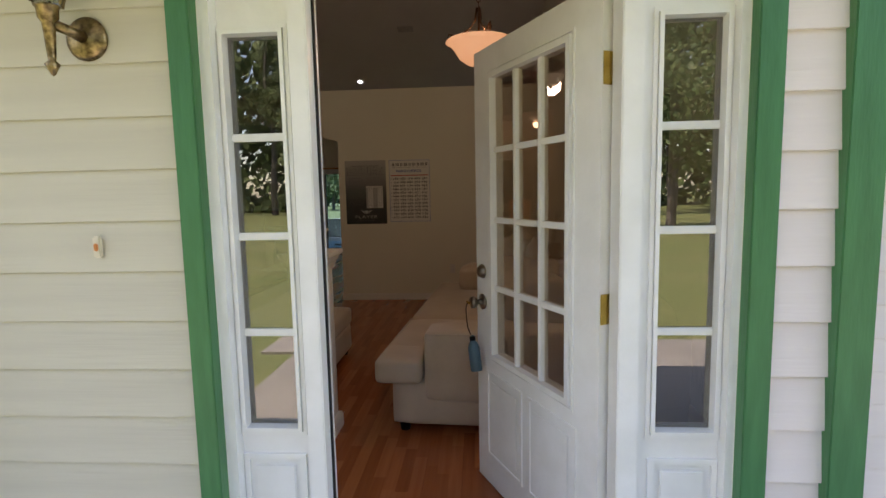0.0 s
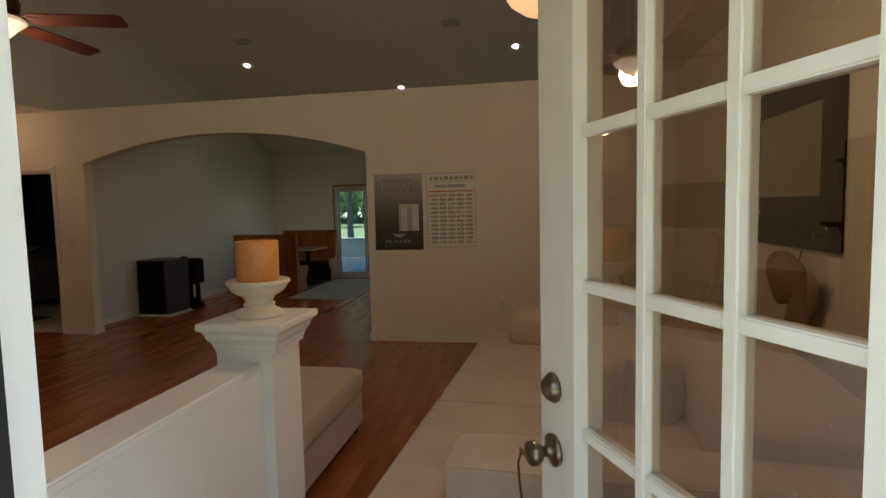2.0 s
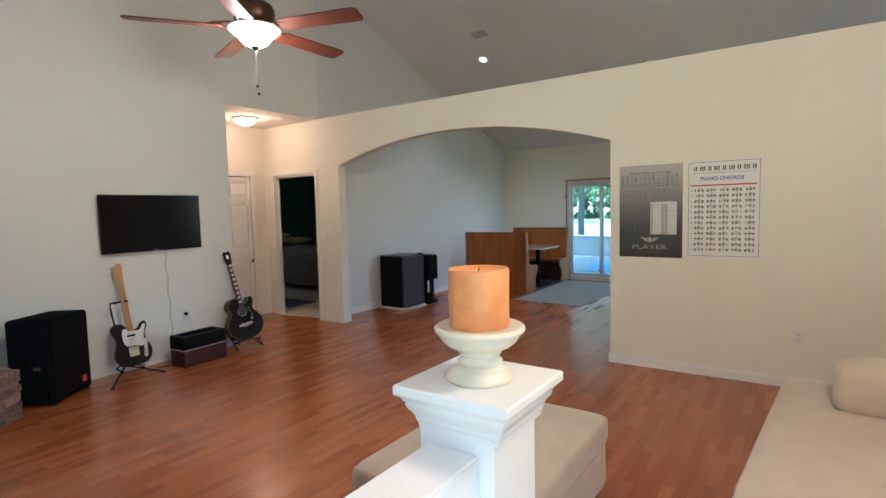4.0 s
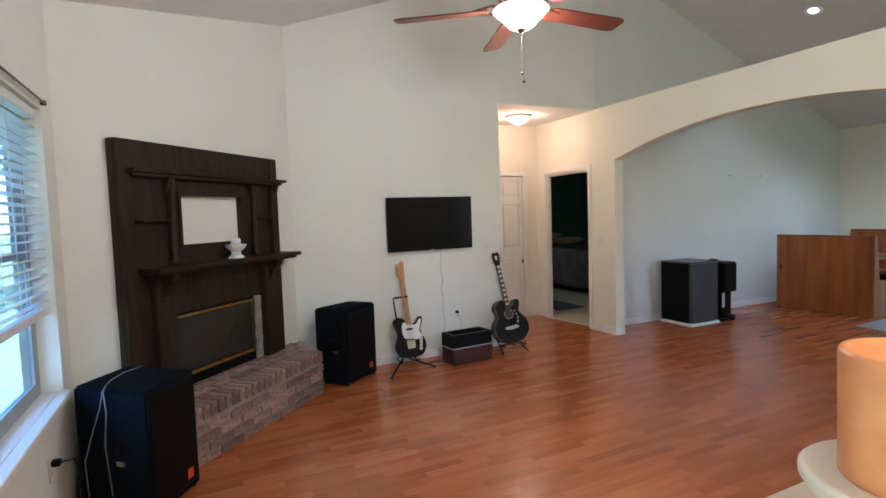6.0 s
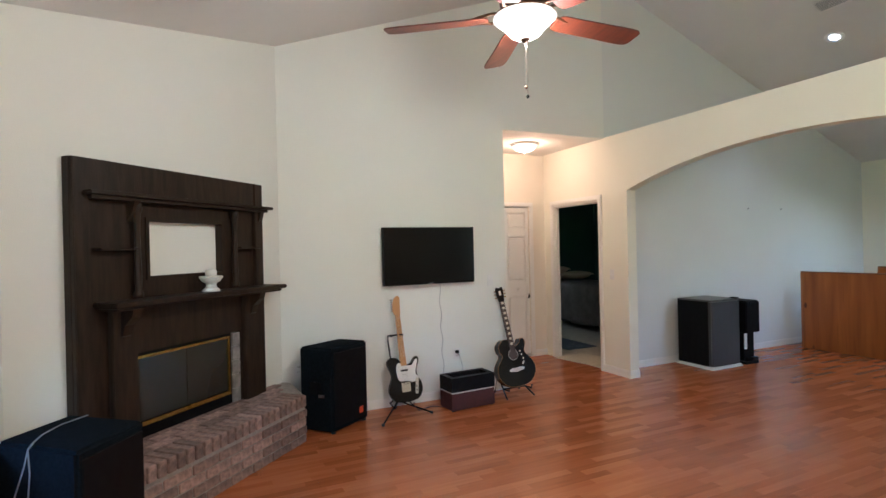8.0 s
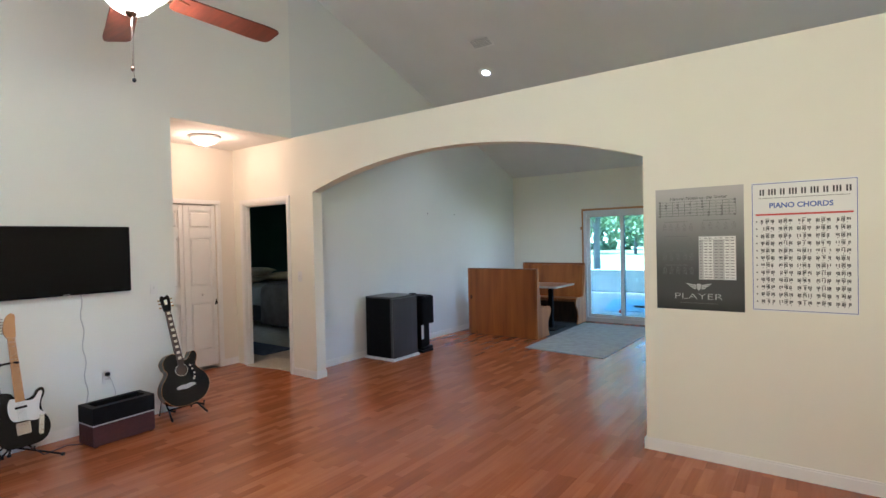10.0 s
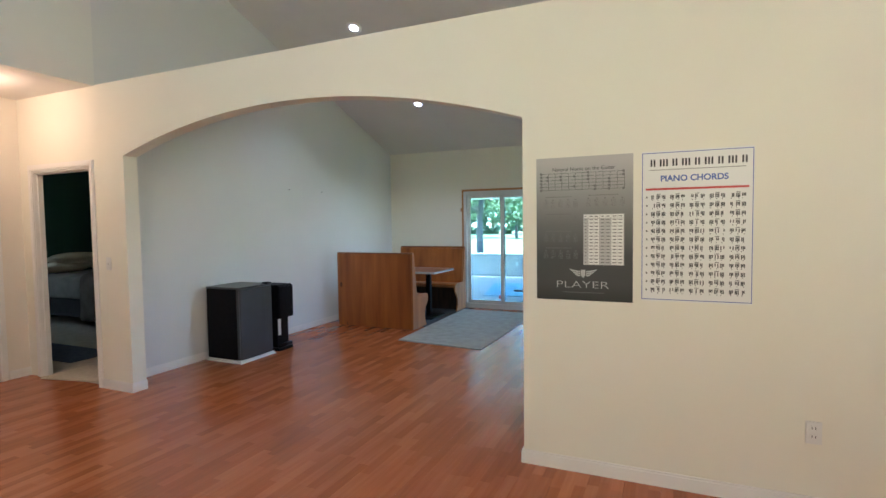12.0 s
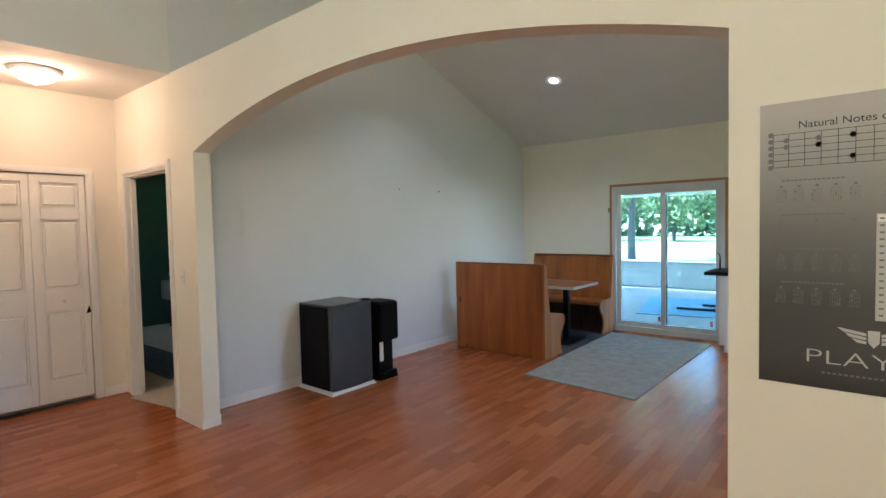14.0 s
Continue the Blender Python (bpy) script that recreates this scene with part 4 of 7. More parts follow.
# ---------------------------------------------------------------- hall doors
def casing(name, axis, a0, a1, ztop, at, face, w=0.062, mat_="trim"):
    """Door casing round an opening on a wall plane, with a stepped profile."""
    bm = bmesh.new()
    for w0, w1, d in ((0.004, w, 0.012), (0.016, w - 0.012, 0.018)):
        lo, hi = sorted((at, at + face * d))
        for p0, p1, z0, z1 in ((a0 - w1, a0 - w0, 0, ztop + w1), (a1 + w0, a1 + w1, 0, ztop + w1), (a0 - w0, a1 + w0, ztop + w0, ztop + w1)):
            if axis == "x":
                box(bm, p0, p1, lo, hi, z0, z1)
            else:
                box(bm, lo, hi, p0, p1, z0, z1)
    return structure(name, bm, mat_, "white moulded door casing")


casing("trim_bedroom_door", "x", -6.69, -5.822, 2.03, YA, -1)
bm = bx(-6.71, -6.69, YA, 8.05, 0, 2.03)
box(bm, -5.822, -5.80, YA, YB, 0, 2.03)
box(bm, -6.69, -5.822, YA, YB, 2.015, 2.04)
box(bm, -6.69, -6.678, 8.005, 8.05, 0, 2.015)
box(bm, -6.678, -5.822, 8.005, 8.05, 2.003, 2.015)
structure("jamb_bedroom", bm, "trim", "white door lining")
casing("trim_closet", "y", 6.773, 7.713, 2.03, -6.9, 1)
closet = thing("door_closet", pose(0, 0.033, 0), "white six-panel bifold closet door with a round knob", "door")
closet["kind"] = "structure"
for k, (y0, y1) in enumerate(((6.865, 7.268), (7.272, 7.675))):
    leaf = part("leaf", bx(-6.952, -6.930, y0, y1, 0.045, 2.025), "trim", closet)
    ya, yb = y0 + 0.068, y1 - 0.052
    for z0, z1 in ((0.045, 0.229), (0.842, 1.027), (1.636, 1.739), (1.954, 2.025)):
        part("rail", bx(-6.930, -6.909, ya, yb, z0, z1, 0.004), "trim", leaf)
    for p0, p1 in ((y0, ya), (yb, y1)):
        part("stile", bx(-6.930, -6.909, p0, p1, 0.045, 2.025, 0.004), "trim", leaf)
    for z0, z1 in ((1.739, 1.954), (1.027, 1.636), (0.229, 0.842)):
        part("raised_panel", bx(-6.932, -6.911, ya + 0.016, yb - 0.016, z0 + 0.016, z1 - 0.016, 0.016, 1), "trim", leaf)
part("leaf", bx(-6.945, -6.911, 6.745, 6.861, 0.045, 2.025, 0.003), "trim", closet)
part("knob", lathe(bmesh.new(), [(0.008, 0), (0.008, 0.012), (0.018, 0.02), (0.017, 0.03), (0, 0.034)], (0, 0, 0), 18, Matrix.Translation((-6.912, 7.486, 0.925)) @ pose(0, 0, 0, 0, 90, 0)), "trim", closet, "round white knob", smooth=True)
part("hanging_tab", extrude(bmesh.new(), [(7.665, 0.86), (7.68, 0.80), (7.64, 0.79)], "x", -6.91, -6.90), "black", closet, "small black tab at the door edge")

# ---------------------------------------------------------------- knee wall and post
kw = tagged(part("wall_knee", bx(-1.005, -0.875, 2.86, 3.985, 0, 0.932), "trim"), "white painted half-height wall beside the entry", kind="structure")
part("ledge", bx(-1.010, -0.870, 2.858, 3.985, 0.932, 0.958, 0.006), "trim", kw)
post = tagged(part("post", bx(-1.034, -0.838, 3.987, 4.190, 0, 1.05), "trim"), "white square newel post with a moulded cap at the end of the half wall", "post", kind="structure")
PC = (-0.930, 4.091)
bm = bmesh.new()
rings = []
for hw, z in ((0.100, 0.985), (0.106, 0.987), (0.107, 0.998), (0.110, 1.004), (0.112, 1.014), (0.117, 1.024), (0.125, 1.034), (0.128, 1.042), (0.128, 1.050), (0.132, 1.052), (0.134, 1.058), (0.140, 1.064), (0.146, 1.067), (0.148, 1.071), (0.148, 1.087), (0.145, 1.092)):
    rings.append([bm.verts.new((PC[0] + a_ * hw, PC[1] + b_ * hw, z)) for a_, b_ in ((-1, -1), (1, -1), (1, 1), (-1, 1))])
for lo, hi in zip(rings, rings[1:]):
    for k in range(4):
        bm.faces.new((lo[k], lo[(k + 1) % 4], hi[(k + 1) % 4], hi[k]))
bm.faces.new(rings[0][::-1])
bm.faces.new(rings[-1])
part("cap", bm, "trim", post, "moulded square cap")
bm = bmesh.new()
for hw, z0, z1 in ((0.118, 0, 0.075), (0.113, 0.075, 0.088)):
    box(bm, PC[0] - hw, PC[0] + hw, PC[1] - hw, PC[1] + hw, z0, z1)
part("base_mould", bm, "trim", post)


def candle_holder(name, at, material, label):
    t = thing(name, Matrix.Translation(at), label, "candle holder")
    prof = [(0.080, 0), (0.083, 0.004), (0.083, 0.009), (0.076, 0.014), (0.074, 0.019), (0.064, 0.025), (0.052, 0.031), (0.049, 0.036), (0.053, 0.040), (0.053, 0.045), (0.047, 0.048), (0.045, 0.056), (0.049, 0.060), (0.052, 0.064), (0.049, 0.068), (0.056, 0.072), (0.074, 0.080), (0.087, 0.090), (0.094, 0.101), (0.095, 0.107), (0.103, 0.111), (0.107, 0.117), (0.107, 0.124), (0.102, 0.128), (0.094, 0.126), (0.0, 0.123)]
    part("pedestal", lathe(bmesh.new(), prof, seg=40), material, t, smooth=True)
    return t


candle_holder("candle_holder", (PC[0], PC[1], 1.092), "ivory", "ivory glazed pedestal candle holder on the white post")
cd = thing("pillar_candle", Matrix.Translation((PC[0], PC[1], 1.215)), "wide orange pillar candle on the ivory holder", "candle")
part("wax", lathe(bmesh.new(), [(0.068, 0), (0.0705, 0.004), (0.071, 0.070), (0.072, 0.134), (0.070, 0.139), (0.064, 0.139), (0.060, 0.132), (0.0, 0.129)], seg=40), "candle", cd, smooth=True)
part("wick", tube(bmesh.new(), [(0, 0, 0.127), (0.001, 0, 0.137), (0.003, 0, 0.141)], 0.0014, 6), "black", cd)

# ---------------------------------------------------------------- sofa and ottoman
sofa = thing("sofa", pose(-0.575, 4.08, 0, 0, 0, -4.5), "beige microfibre sectional sofa with deep seats and low square arms", "sofa")
part("base", cushion(0.085, 1.75, 0.02, 2.72, 0.055, 0.325, 0.03, 0.0, 0.003), "sofa", sofa, smooth=True)
part("arm", cushion(0.285, 1.75, 0.0, 0.27, 0.20, 0.625, 0.045, 0.006, 0.004), "sofa", sofa, "low square arm with piped seams", smooth=True)
part("arm", cushion(0.25, 1.45, 2.08, 2.38, 0.44, 0.70, 0.08, 0.01, 0.006), "sofa", sofa, "low padded arm at the far end", smooth=True)
part("seat_cushion", cushion(0.0, 1.25, 0.27, 0.985, 0.315, 0.462, 0.035, 0.014, 0.006), "sofa", sofa, smooth=True)
part("seat_cushion_ear", cushion(0.0, 0.270, -0.03, 0.30, 0.315, 0.458, 0.03, 0.004, 0.004), "sofa", sofa, smooth=True)
part("seat_cushion", cushion(0.0, 1.25, 0.99, 2.62, 0.315, 0.462, 0.035, 0.012, 0.006), "sofa", sofa, smooth=True)
part("backrest", cushion(1.2, 1.75, 0.2, 2.68, 0.30, 0.74, 0.08, 0.01, 0.008), "sofa", sofa, smooth=True)
for x, y in ((0.15, 0.09), (0.15, 2.6), (1.65, 0.09), (1.65, 2.6)):
    part("foot", lathe(bmesh.new(), [(0.028, 0), (0.035, 0.058)], (x, y, 0), 14), "black", sofa, "short black foot")
for x0, x1, y, z in ((0.30, 1.7, 0.012, 0.605),):
    part("piping", tube(bmesh.new(), [(x0, y, z), ((x0 + x1) / 2, y - 0.003, z + 0.003), (x1, y, z)], 0.004, 6), "sofa", sofa, smooth=True)
part("piping", tube(bmesh.new(), [(0.012, 0.01, 0.452), (0.012, 0.99, 0.455)], 0.004, 6), "sofa", sofa, smooth=True)

for nm, m, w, h, t, sd_, lab in (
    ("back_pillow", pose(0.44, 5.12, 0.60, 12, 0, -80), 0.74, 0.40, 0.50, 1, "large round-edged beige back pillow on the sofa"),
    ("back_pillow", pose(0.45, 5.86, 0.585, 16, 8, -62), 0.62, 0.38, 0.50, 2, "slumped beige back pillow with a knotted tie on the sofa"),
    ("back_pillow", pose(0.60, 6.22, 0.66, 16, -38, -70), 0.48, 0.44, 0.26, 3, "tipped beige back pillow at the end of the sofa"),
):
    p = thing(nm, m, lab, "pillow", "sofa back pillows")
    part("cover", pillow_shape(w, h, t, 0.022 if sd_ == 1 else 0.045, 15, seed=sd_), "pillow", p, smooth=True)
    if sd_ == 2:
        part("tie", moved(tube(bmesh.new(), [(0.28, 5.66, 0.52), (0.23, 5.56, 0.478), (0.235, 5.47, 0.476), (0.29, 5.42, 0.476), (0.32, 5.47, 0.482), (0.27, 5.56, 0.49), (0.25, 5.50, 0.486), (0.33, 5.42, 0.478)], 0.013, 8), m.inverted()), "pillow", p, "knotted cloth tie", smooth=True)
        part("tassel", tube(bmesh.new(), [(0.05, -0.20, 0.11), (0.08, -0.225, 0.125), (0.11, -0.21, 0.10)], 0.008, 6), "pillow", p, "small cloth loop", smooth=True)

ott = thing("ottoman", pose(-1.485, 5.12, 0), "large square beige microfibre ottoman beside the post", "ottoman")
part("top_cushion", cushion(-0.385, 0.385, -0.555, 0.555, 0.265, 0.425, 0.04, 0.010, 0.004), "sofa", ott, smooth=True)
part("base", cushion(-0.375, 0.375, -0.545, 0.545, 0.05, 0.27, 0.025, 0.0, 0.003), "sofa", ott, smooth=True)
for x in (-0.32, 0.32):
    for y in (-0.48, 0.48):
        part("foot", lathe(bmesh.new(), [(0.025, 0), (0.03, 0.055)], (x, y, 0), 14), "black", ott, "short black foot")

# ---------------------------------------------------------------- mirror with a shelf, and the hat on its hook
wm = thing("wall_mirror", pose(XR, 5.62, 1.20, 0, 0, -90), "dark-framed mirror with a small shelf on the wall behind the sofa", "mirror")
HWm = 0.52
part("frame_top", bx(-HWm, HWm, -0.035, 0, 0.745, 0.865, 0.006), "darkwood", wm)
part("cornice", bx(-HWm - 0.02, HWm + 0.02, -0.055, 0, 0.850, 0.880, 0.008), "darkwood", wm)
part("frame_bottom", bx(-HWm, HWm, -0.030, 0, 0.0, 0.275, 0.005), "darkwood", wm)
for x0, x1 in ((-HWm, -HWm + 0.13), (HWm - 0.16, HWm)):
    part("frame_side", bx(x0, x1, -0.033, 0, 0.275, 0.745, 0.005), "darkwood", wm)
part("mirror_glass", bx(-HWm + 0.13, HWm - 0.16, -0.018, -0.004, 0.275, 0.745), "mirror", wm, "clear mirror glass")
part("shelf", bx(-HWm - 0.01, HWm + 0.01, -0.125, -0.030, 0.150, 0.166, 0.004), "darkwood", wm, "narrow dark shelf")
for x in (-0.34, -0.06, 0.20, 0.40):
    part("hook", tube(bmesh.new(), [(x, -0.028, 0.075), (x, -0.060, 0.060), (x, -0.075, 0.075), (x, -0.072, 0.095)], 0.005, 8), "bronze", wm, "small bronze hook", smooth=True)
hat = thing("hanging_hat", pose(XR - 0.085, 5.40, 0.99, 0, 0, -90), "soft tan hat hanging from a hook below the mirror", "hat")


def felt(m, wob, n=13):
    """A round felt shape, its outline and thickness uneven."""
    bm = bmesh.new()
    bmesh.ops.create_uvsphere(bm, u_segments=26, v_segments=n, radius=1.0)
    for v in bm.verts:
        v.co *= 1 + wob * noise.noise(v.co * 1.7) + 0.3 * wob * noise.noise(v.co * 5)
    return moved(bm, m)


part("crown", felt(pose(-0.04, -0.005, 0.06, 0, 20, 0) @ Matrix.Diagonal((0.165, 0.070, 0.135, 1)), 0.22), "tanfelt", hat, smooth=True)
part("brim", felt(pose(0.085, 0.015, -0.085, 0, 32, 0) @ Matrix.Diagonal((0.095, 0.045, 0.215, 1)), 0.30), "tanfelt", hat, "drooping brim", smooth=True)
part("hat_cord", tube(bmesh.new(), [(0.06, 0.0, 0.14), (0.075, 0.012, 0.20), (0.06, 0.012, 0.255)], 0.004, 6), "bronze", hat, "short dark loop", smooth=True)

# ---------------------------------------------------------------- fireplace, in its own frame: x along the wall, -y into the room
FM = pose(-1.42, 0, 0, 0, 0, 135)
HZ = 0.37
U0, U1 = 4.22, 5.74
mantel = thing("fireplace_mantel", FM @ pose(U0, 0, HZ), "tall dark-stained wooden mantelpiece with two shelves and an empty mirror opening", "fireplace")
W, T = U1 - U0, 2.045 - HZ
ZL = lambda z: z - HZ
MU0, MU1 = 0.485, 1.095
FU0, FU1, FZ = 0.375, 1.275, ZL(0.90)
part("top_panel", bx(0, W, -0.05, -0.0, ZL(1.71), T), "darkwood", mantel)
part("side_panel", bx(0, MU0, -0.05, 0, ZL(1.365), ZL(1.71)), "darkwood", mantel)
part("side_panel", bx(MU1, W, -0.05, 0, ZL(1.365), ZL(1.71)), "darkwood", mantel)
part("frieze", bx(0, W, -0.05, 0, FZ, ZL(1.365)), "darkwood", mantel)
part("leg_panel", bx(0, FU0, -0.05, 0, 0, FZ), "darkwood", mantel)
part("leg_panel", bx(FU1, W, -0.05, 0, 0, FZ), "darkwood", mantel)
part("top_board", bx(0.0, W, -0.075, -0.05, ZL(1.87), T, 0.004), "darkwood", mantel)
for u0, u1 in ((0.0, 0.09), (W - 0.09, W)):
    part("stile", bx(u0, u1, -0.085, -0.05, 0, T - 0.002, 0.004), "darkwood", mantel)
for u0, u1 in ((0.20, 0.36), (FU1 + 0.01, W - 0.09)):
    part("pilaster", bx(u0, u1, -0.10, -0.05, 0, ZL(1.19), 0.005), "darkwood", mantel)
for u in (0.38, 1.20):
    part("column", lathe(bmesh.new(), [(0.028, 0), (0.03, 0.02), (0.018, 0.04), (0.022, 0.12), (0.018, 0.26), (0.016, 0.40), (0.020, 0.50), (0.030, 0.53), (0.03, 0.57)], (u, -0.085, ZL(1.245)), 16), "darkwood", mantel, "turned dark wooden column", smooth=True)
for nm, u0, u1, z, d, t in (("upper_shelf", 0.05, W + 0.06, 1.842, 0.15, 0.022), ("mantel_shelf", 0.12, W + 0.10, 1.205, 0.235, 0.03)):
    s = part(nm, bx(u0, u1, -d, 0, ZL(z), ZL(z) + t, 0.006), "darkwood", mantel, "moulded dark shelf")
    part("shelf_mould", bx(u0 + 0.025, u1 - 0.03, -d + 0.03, -0.05, ZL(z) - 0.022, ZL(z), 0.006), "darkwood", s)
for u in (0.12, MU1 + 0.13):
    part("side_shelf", bx(u, u + 0.24, -0.125, -0.05, ZL(1.53), ZL(1.53) + 0.014, 0.003), "darkwood", mantel, "small side shelf")
for u in (0.28, FU1 + 0.09):
    bm = bmesh.new()
    extrude(bm, [(-0.05, ZL(1.205) - 0.02), (-0.20, ZL(1.205) - 0.02), (-0.185, ZL(1.14)), (-0.13, ZL(1.09)), (-0.11, ZL(1.03)), (-0.05, ZL(0.99))], "x", u - 0.03, u + 0.03)
    part("corbel", bm, "darkwood", mantel, "carved dark bracket")
for u in (0.36, W - 0.04):
    bm = bmesh.new()
    extrude(bm, [(-0.05, ZL(1.83)), (-0.12, ZL(1.83)), (-0.10, ZL(1.76)), (-0.05, ZL(1.70))], "x", u - 0.02, u + 0.02)
    part("small_corbel", bm, "darkwood", mantel, "small carved bracket")
bm = frame_rect(bmesh.new(), MU0, MU1, ZL(1.365), ZL(1.71), 0.022, -0.062, -0.05)
part("mirror_frame", bm, "darkwood", mantel)
fb = thing("fireplace_insert", FM @ pose(U0, 0, HZ), "black firebox with dark glass doors and a worn brass frame", "fireplace")
part("firebox", bx(FU0 + 0.001, FU1 - 0.085, -0.036, -0.0, 0.0, FZ - 0.002), "black", fb)
DM = (FU0 + FU1 - 0.12) / 2
for x0, x1 in ((FU0 + 0.02, DM - 0.0015), (DM + 0.0015, FU1 - 0.138)):
    part("glass_door", bx(x0, x1, -0.046, -0.040, 0.11, FZ - 0.036), "smoked", fb, "smoked glass door")
part("brass_rail", bx(FU0 + 0.005, FU1 - 0.12, -0.062, -0.036, FZ - 0.035, FZ - 0.018, 0.003), "brass", fb)
part("brass_rail", bx(FU0 + 0.005, FU1 - 0.12, -0.062, -0.036, 0.078, 0.104, 0.003), "brass", fb)
part("brass_stile", bx(FU1 - 0.137, FU1 - 0.120, -0.060, -0.036, 0.104, FZ - 0.035, 0.003), "brass", fb)
part("door_pull", bx(0.76, 0.80, -0.078, -0.06, 0.085, 0.112, 0.003), "brass", fb)
for k in range(5):
    part("tile", bx(FU1 - 0.082, FU1 - 0.003, -0.048, -0.02, 0.002 + k * 0.105, 0.102 + k * 0.105, 0.002), "tile", fb, "grey marble tile")
holder2 = candle_holder("candle_holder", FM @ Vector((5.10, -0.16, 1.238)), "white_plastic", "small white pedestal candle holder on the dark mantel shelf")
holder2.scale = (0.72, 0.72, 0.82)
tc = thing("votive_candle", Matrix.Translation(FM @ Vector((5.10, -0.16, 1.344))), "small white candle in the white holder", "candle")
part("wax", lathe(bmesh.new(), [(0.036, 0), (0.038, 0.035), (0.030, 0.045), (0, 0.043)], seg=20), "white_plastic", tc, smooth=True)

# ---------------------------------------------------------------- loudspeakers


def loudspeaker(name, corners, h, label, badge):
    """A carpet-covered stage speaker on a four-cornered foot print, its front edge tapering."""
    c = Vector((sum(p[0] for p in corners) / 4, sum(p[1] for p in corners) / 4, 0))
    t = thing(name, Matrix.Translation(c), label, "loudspeaker", "loudspeakers")
    bm = bmesh.new()
    lo = [bm.verts.new(Vector((*p, 0.015)) - c) for p in corners]
    hi = [bm.verts.new(Vector((*p, h)) - c) for p in corners]
    bm.faces.new(lo[::-1])
    bm.faces.new(hi)
    for i in range(4):
        bm.faces.new((lo[i], lo[(i + 1) % 4], hi[(i + 1) % 4], hi[i]))
    bmesh.ops.bevel(bm, geom=bm.edges[:], offset=0.015, segments=3, affect="EDGES")
    part("cabinet", bm, "carpetblack", t)
    a, b = (Vector((*corners[i], 0)) - c for i in badge)
    d = (b - a).normalized()
    n = Vector((d.y, -d.x, 0))
    fm = Matrix(((d.x, n.x, 0, a.x), (d.y, n.y, 0, a.y), (0, 0, 1, 0), (0, 0, 0, 1)))
    L = (b - a).length
    part("grille", moved(bx(0.025, L - 0.025, -0.002, 0.008, 0.05, h - 0.04, 0.004), fm), "black", t, "black cloth grille")
    part("badge", moved(bx(L - 0.13, L - 0.08, 0.008, 0.012, 0.09, 0.145, 0.003), fm), "orange", t, "small orange badge")
    a, b = (Vector((*corners[i], 0)) - c for i in (badge[0] - 1, badge[0]))
    d = (b - a).normalized()
    n = Vector((d.y, -d.x, 0))
    fm = Matrix(((d.x, n.x, 0, a.x), (d.y, n.y, 0, a.y), (0, 0, 1, 0), (0, 0, 0, 1)))
    L = (b - a).length
    part("handle_cup", moved(bx(L / 2 - 0.06, L / 2 + 0.06, -0.004, 0.003, h * 0.45, h * 0.60, 0.003), fm), "black", t, "recessed plastic handle")
    part("handle_bar", moved(bx(L / 2 - 0.02, L / 2 + 0.02, 0.003, 0.012, h * 0.45, h * 0.60, 0.003), fm), "black", t)
    part("side_socket", moved(bx(L / 2 + 0.03, L / 2 + 0.09, 0.003, 0.006, h * 0.42, h * 0.46, 0.001), fm), "chrome", t, "small metal socket plate")
    for p in corners:
        q = (Vector((*p, 0)) - c) * 0.85
        part("foot", bx(q.x - 0.015, q.x + 0.015, q.y - 0.015, q.y + 0.015, 0, 0.016), "rubber", t)
    return t


loudspeaker("loudspeaker", [(-3.93, 2.81), (-3.60, 3.17), (-3.95, 3.39), (-4.25, 3.03)], 0.68, "black carpet-covered stage speaker by the window under a grey cable", (1, 2))
loudspeaker("loudspeaker", [(-5.44, 4.385), (-5.195, 4.60), (-5.45, 4.975), (-5.67, 4.78)], 0.70, "black carpet-covered stage speaker between the hearth and the guitars", (1, 2))
cable = thing("cable", pose(0, 0, 0), "grey cable looped over the speaker", "cable")
part("lead", tube(bmesh.new(), [(-4.16, 3.12, 0.688), (-4.05, 3.03, 0.688), (-3.92, 2.985, 0.688), (-3.80, 2.975, 0.688), (-3.765, 2.968, 0.675), (-3.755, 2.955, 0.60), (-3.80, 2.905, 0.45), (-3.84, 2.86, 0.30), (-3.82, 2.87, 0.12)], 0.0032, 8), "cablegrey", cable, smooth=True)
part("lead", tube(bmesh.new(), [(-3.80, 2.979, 0.688), (-3.735, 2.975, 0.68), (-3.715, 2.985, 0.58), (-3.72, 2.97, 0.40), (-3.70, 2.99, 0.15)], 0.0032, 8), "cablegrey", cable, smooth=True)

# ---------------------------------------------------------------- television
tv = thing("television", pose(XL, 5.685, 1.43), "flat black television on the cream wall", "television")
part("bezel", bx(0.035, 0.078, -0.482, 0.482, -0.277, 0.277, 0.004), "black", tv)
part("screen", bx(0.0785, 0.080, -0.473, 0.473, -0.262, 0.268), "screen", tv, "dark glossy screen")
part("wall_bracket", bx(0.0, 0.04, -0.15, 0.15, -0.12, 0.12, 0.003), "black", tv)
part("logo_bar", bx(0.080, 0.0815, -0.025, 0.025, -0.272, -0.266), "palegrey", tv)
part("indicator", bx(0.07, 0.079, 0.02, 0.03, -0.280, -0.276), "red_led", tv, "tiny red light")
random.seed(3)
pts = [(XL + 0.02, 5.80 + 0.010 * math.sin(k * 1.3) + 0.0015 * k, 1.16 - k * 0.052) for k in range(20)]
part("power_cord", moved(tube(bmesh.new(), pts, 0.004, 6), Matrix.Translation((-XL, -5.685, -1.43))), "palegrey", tv, "grey cord hanging from the television", smooth=True)


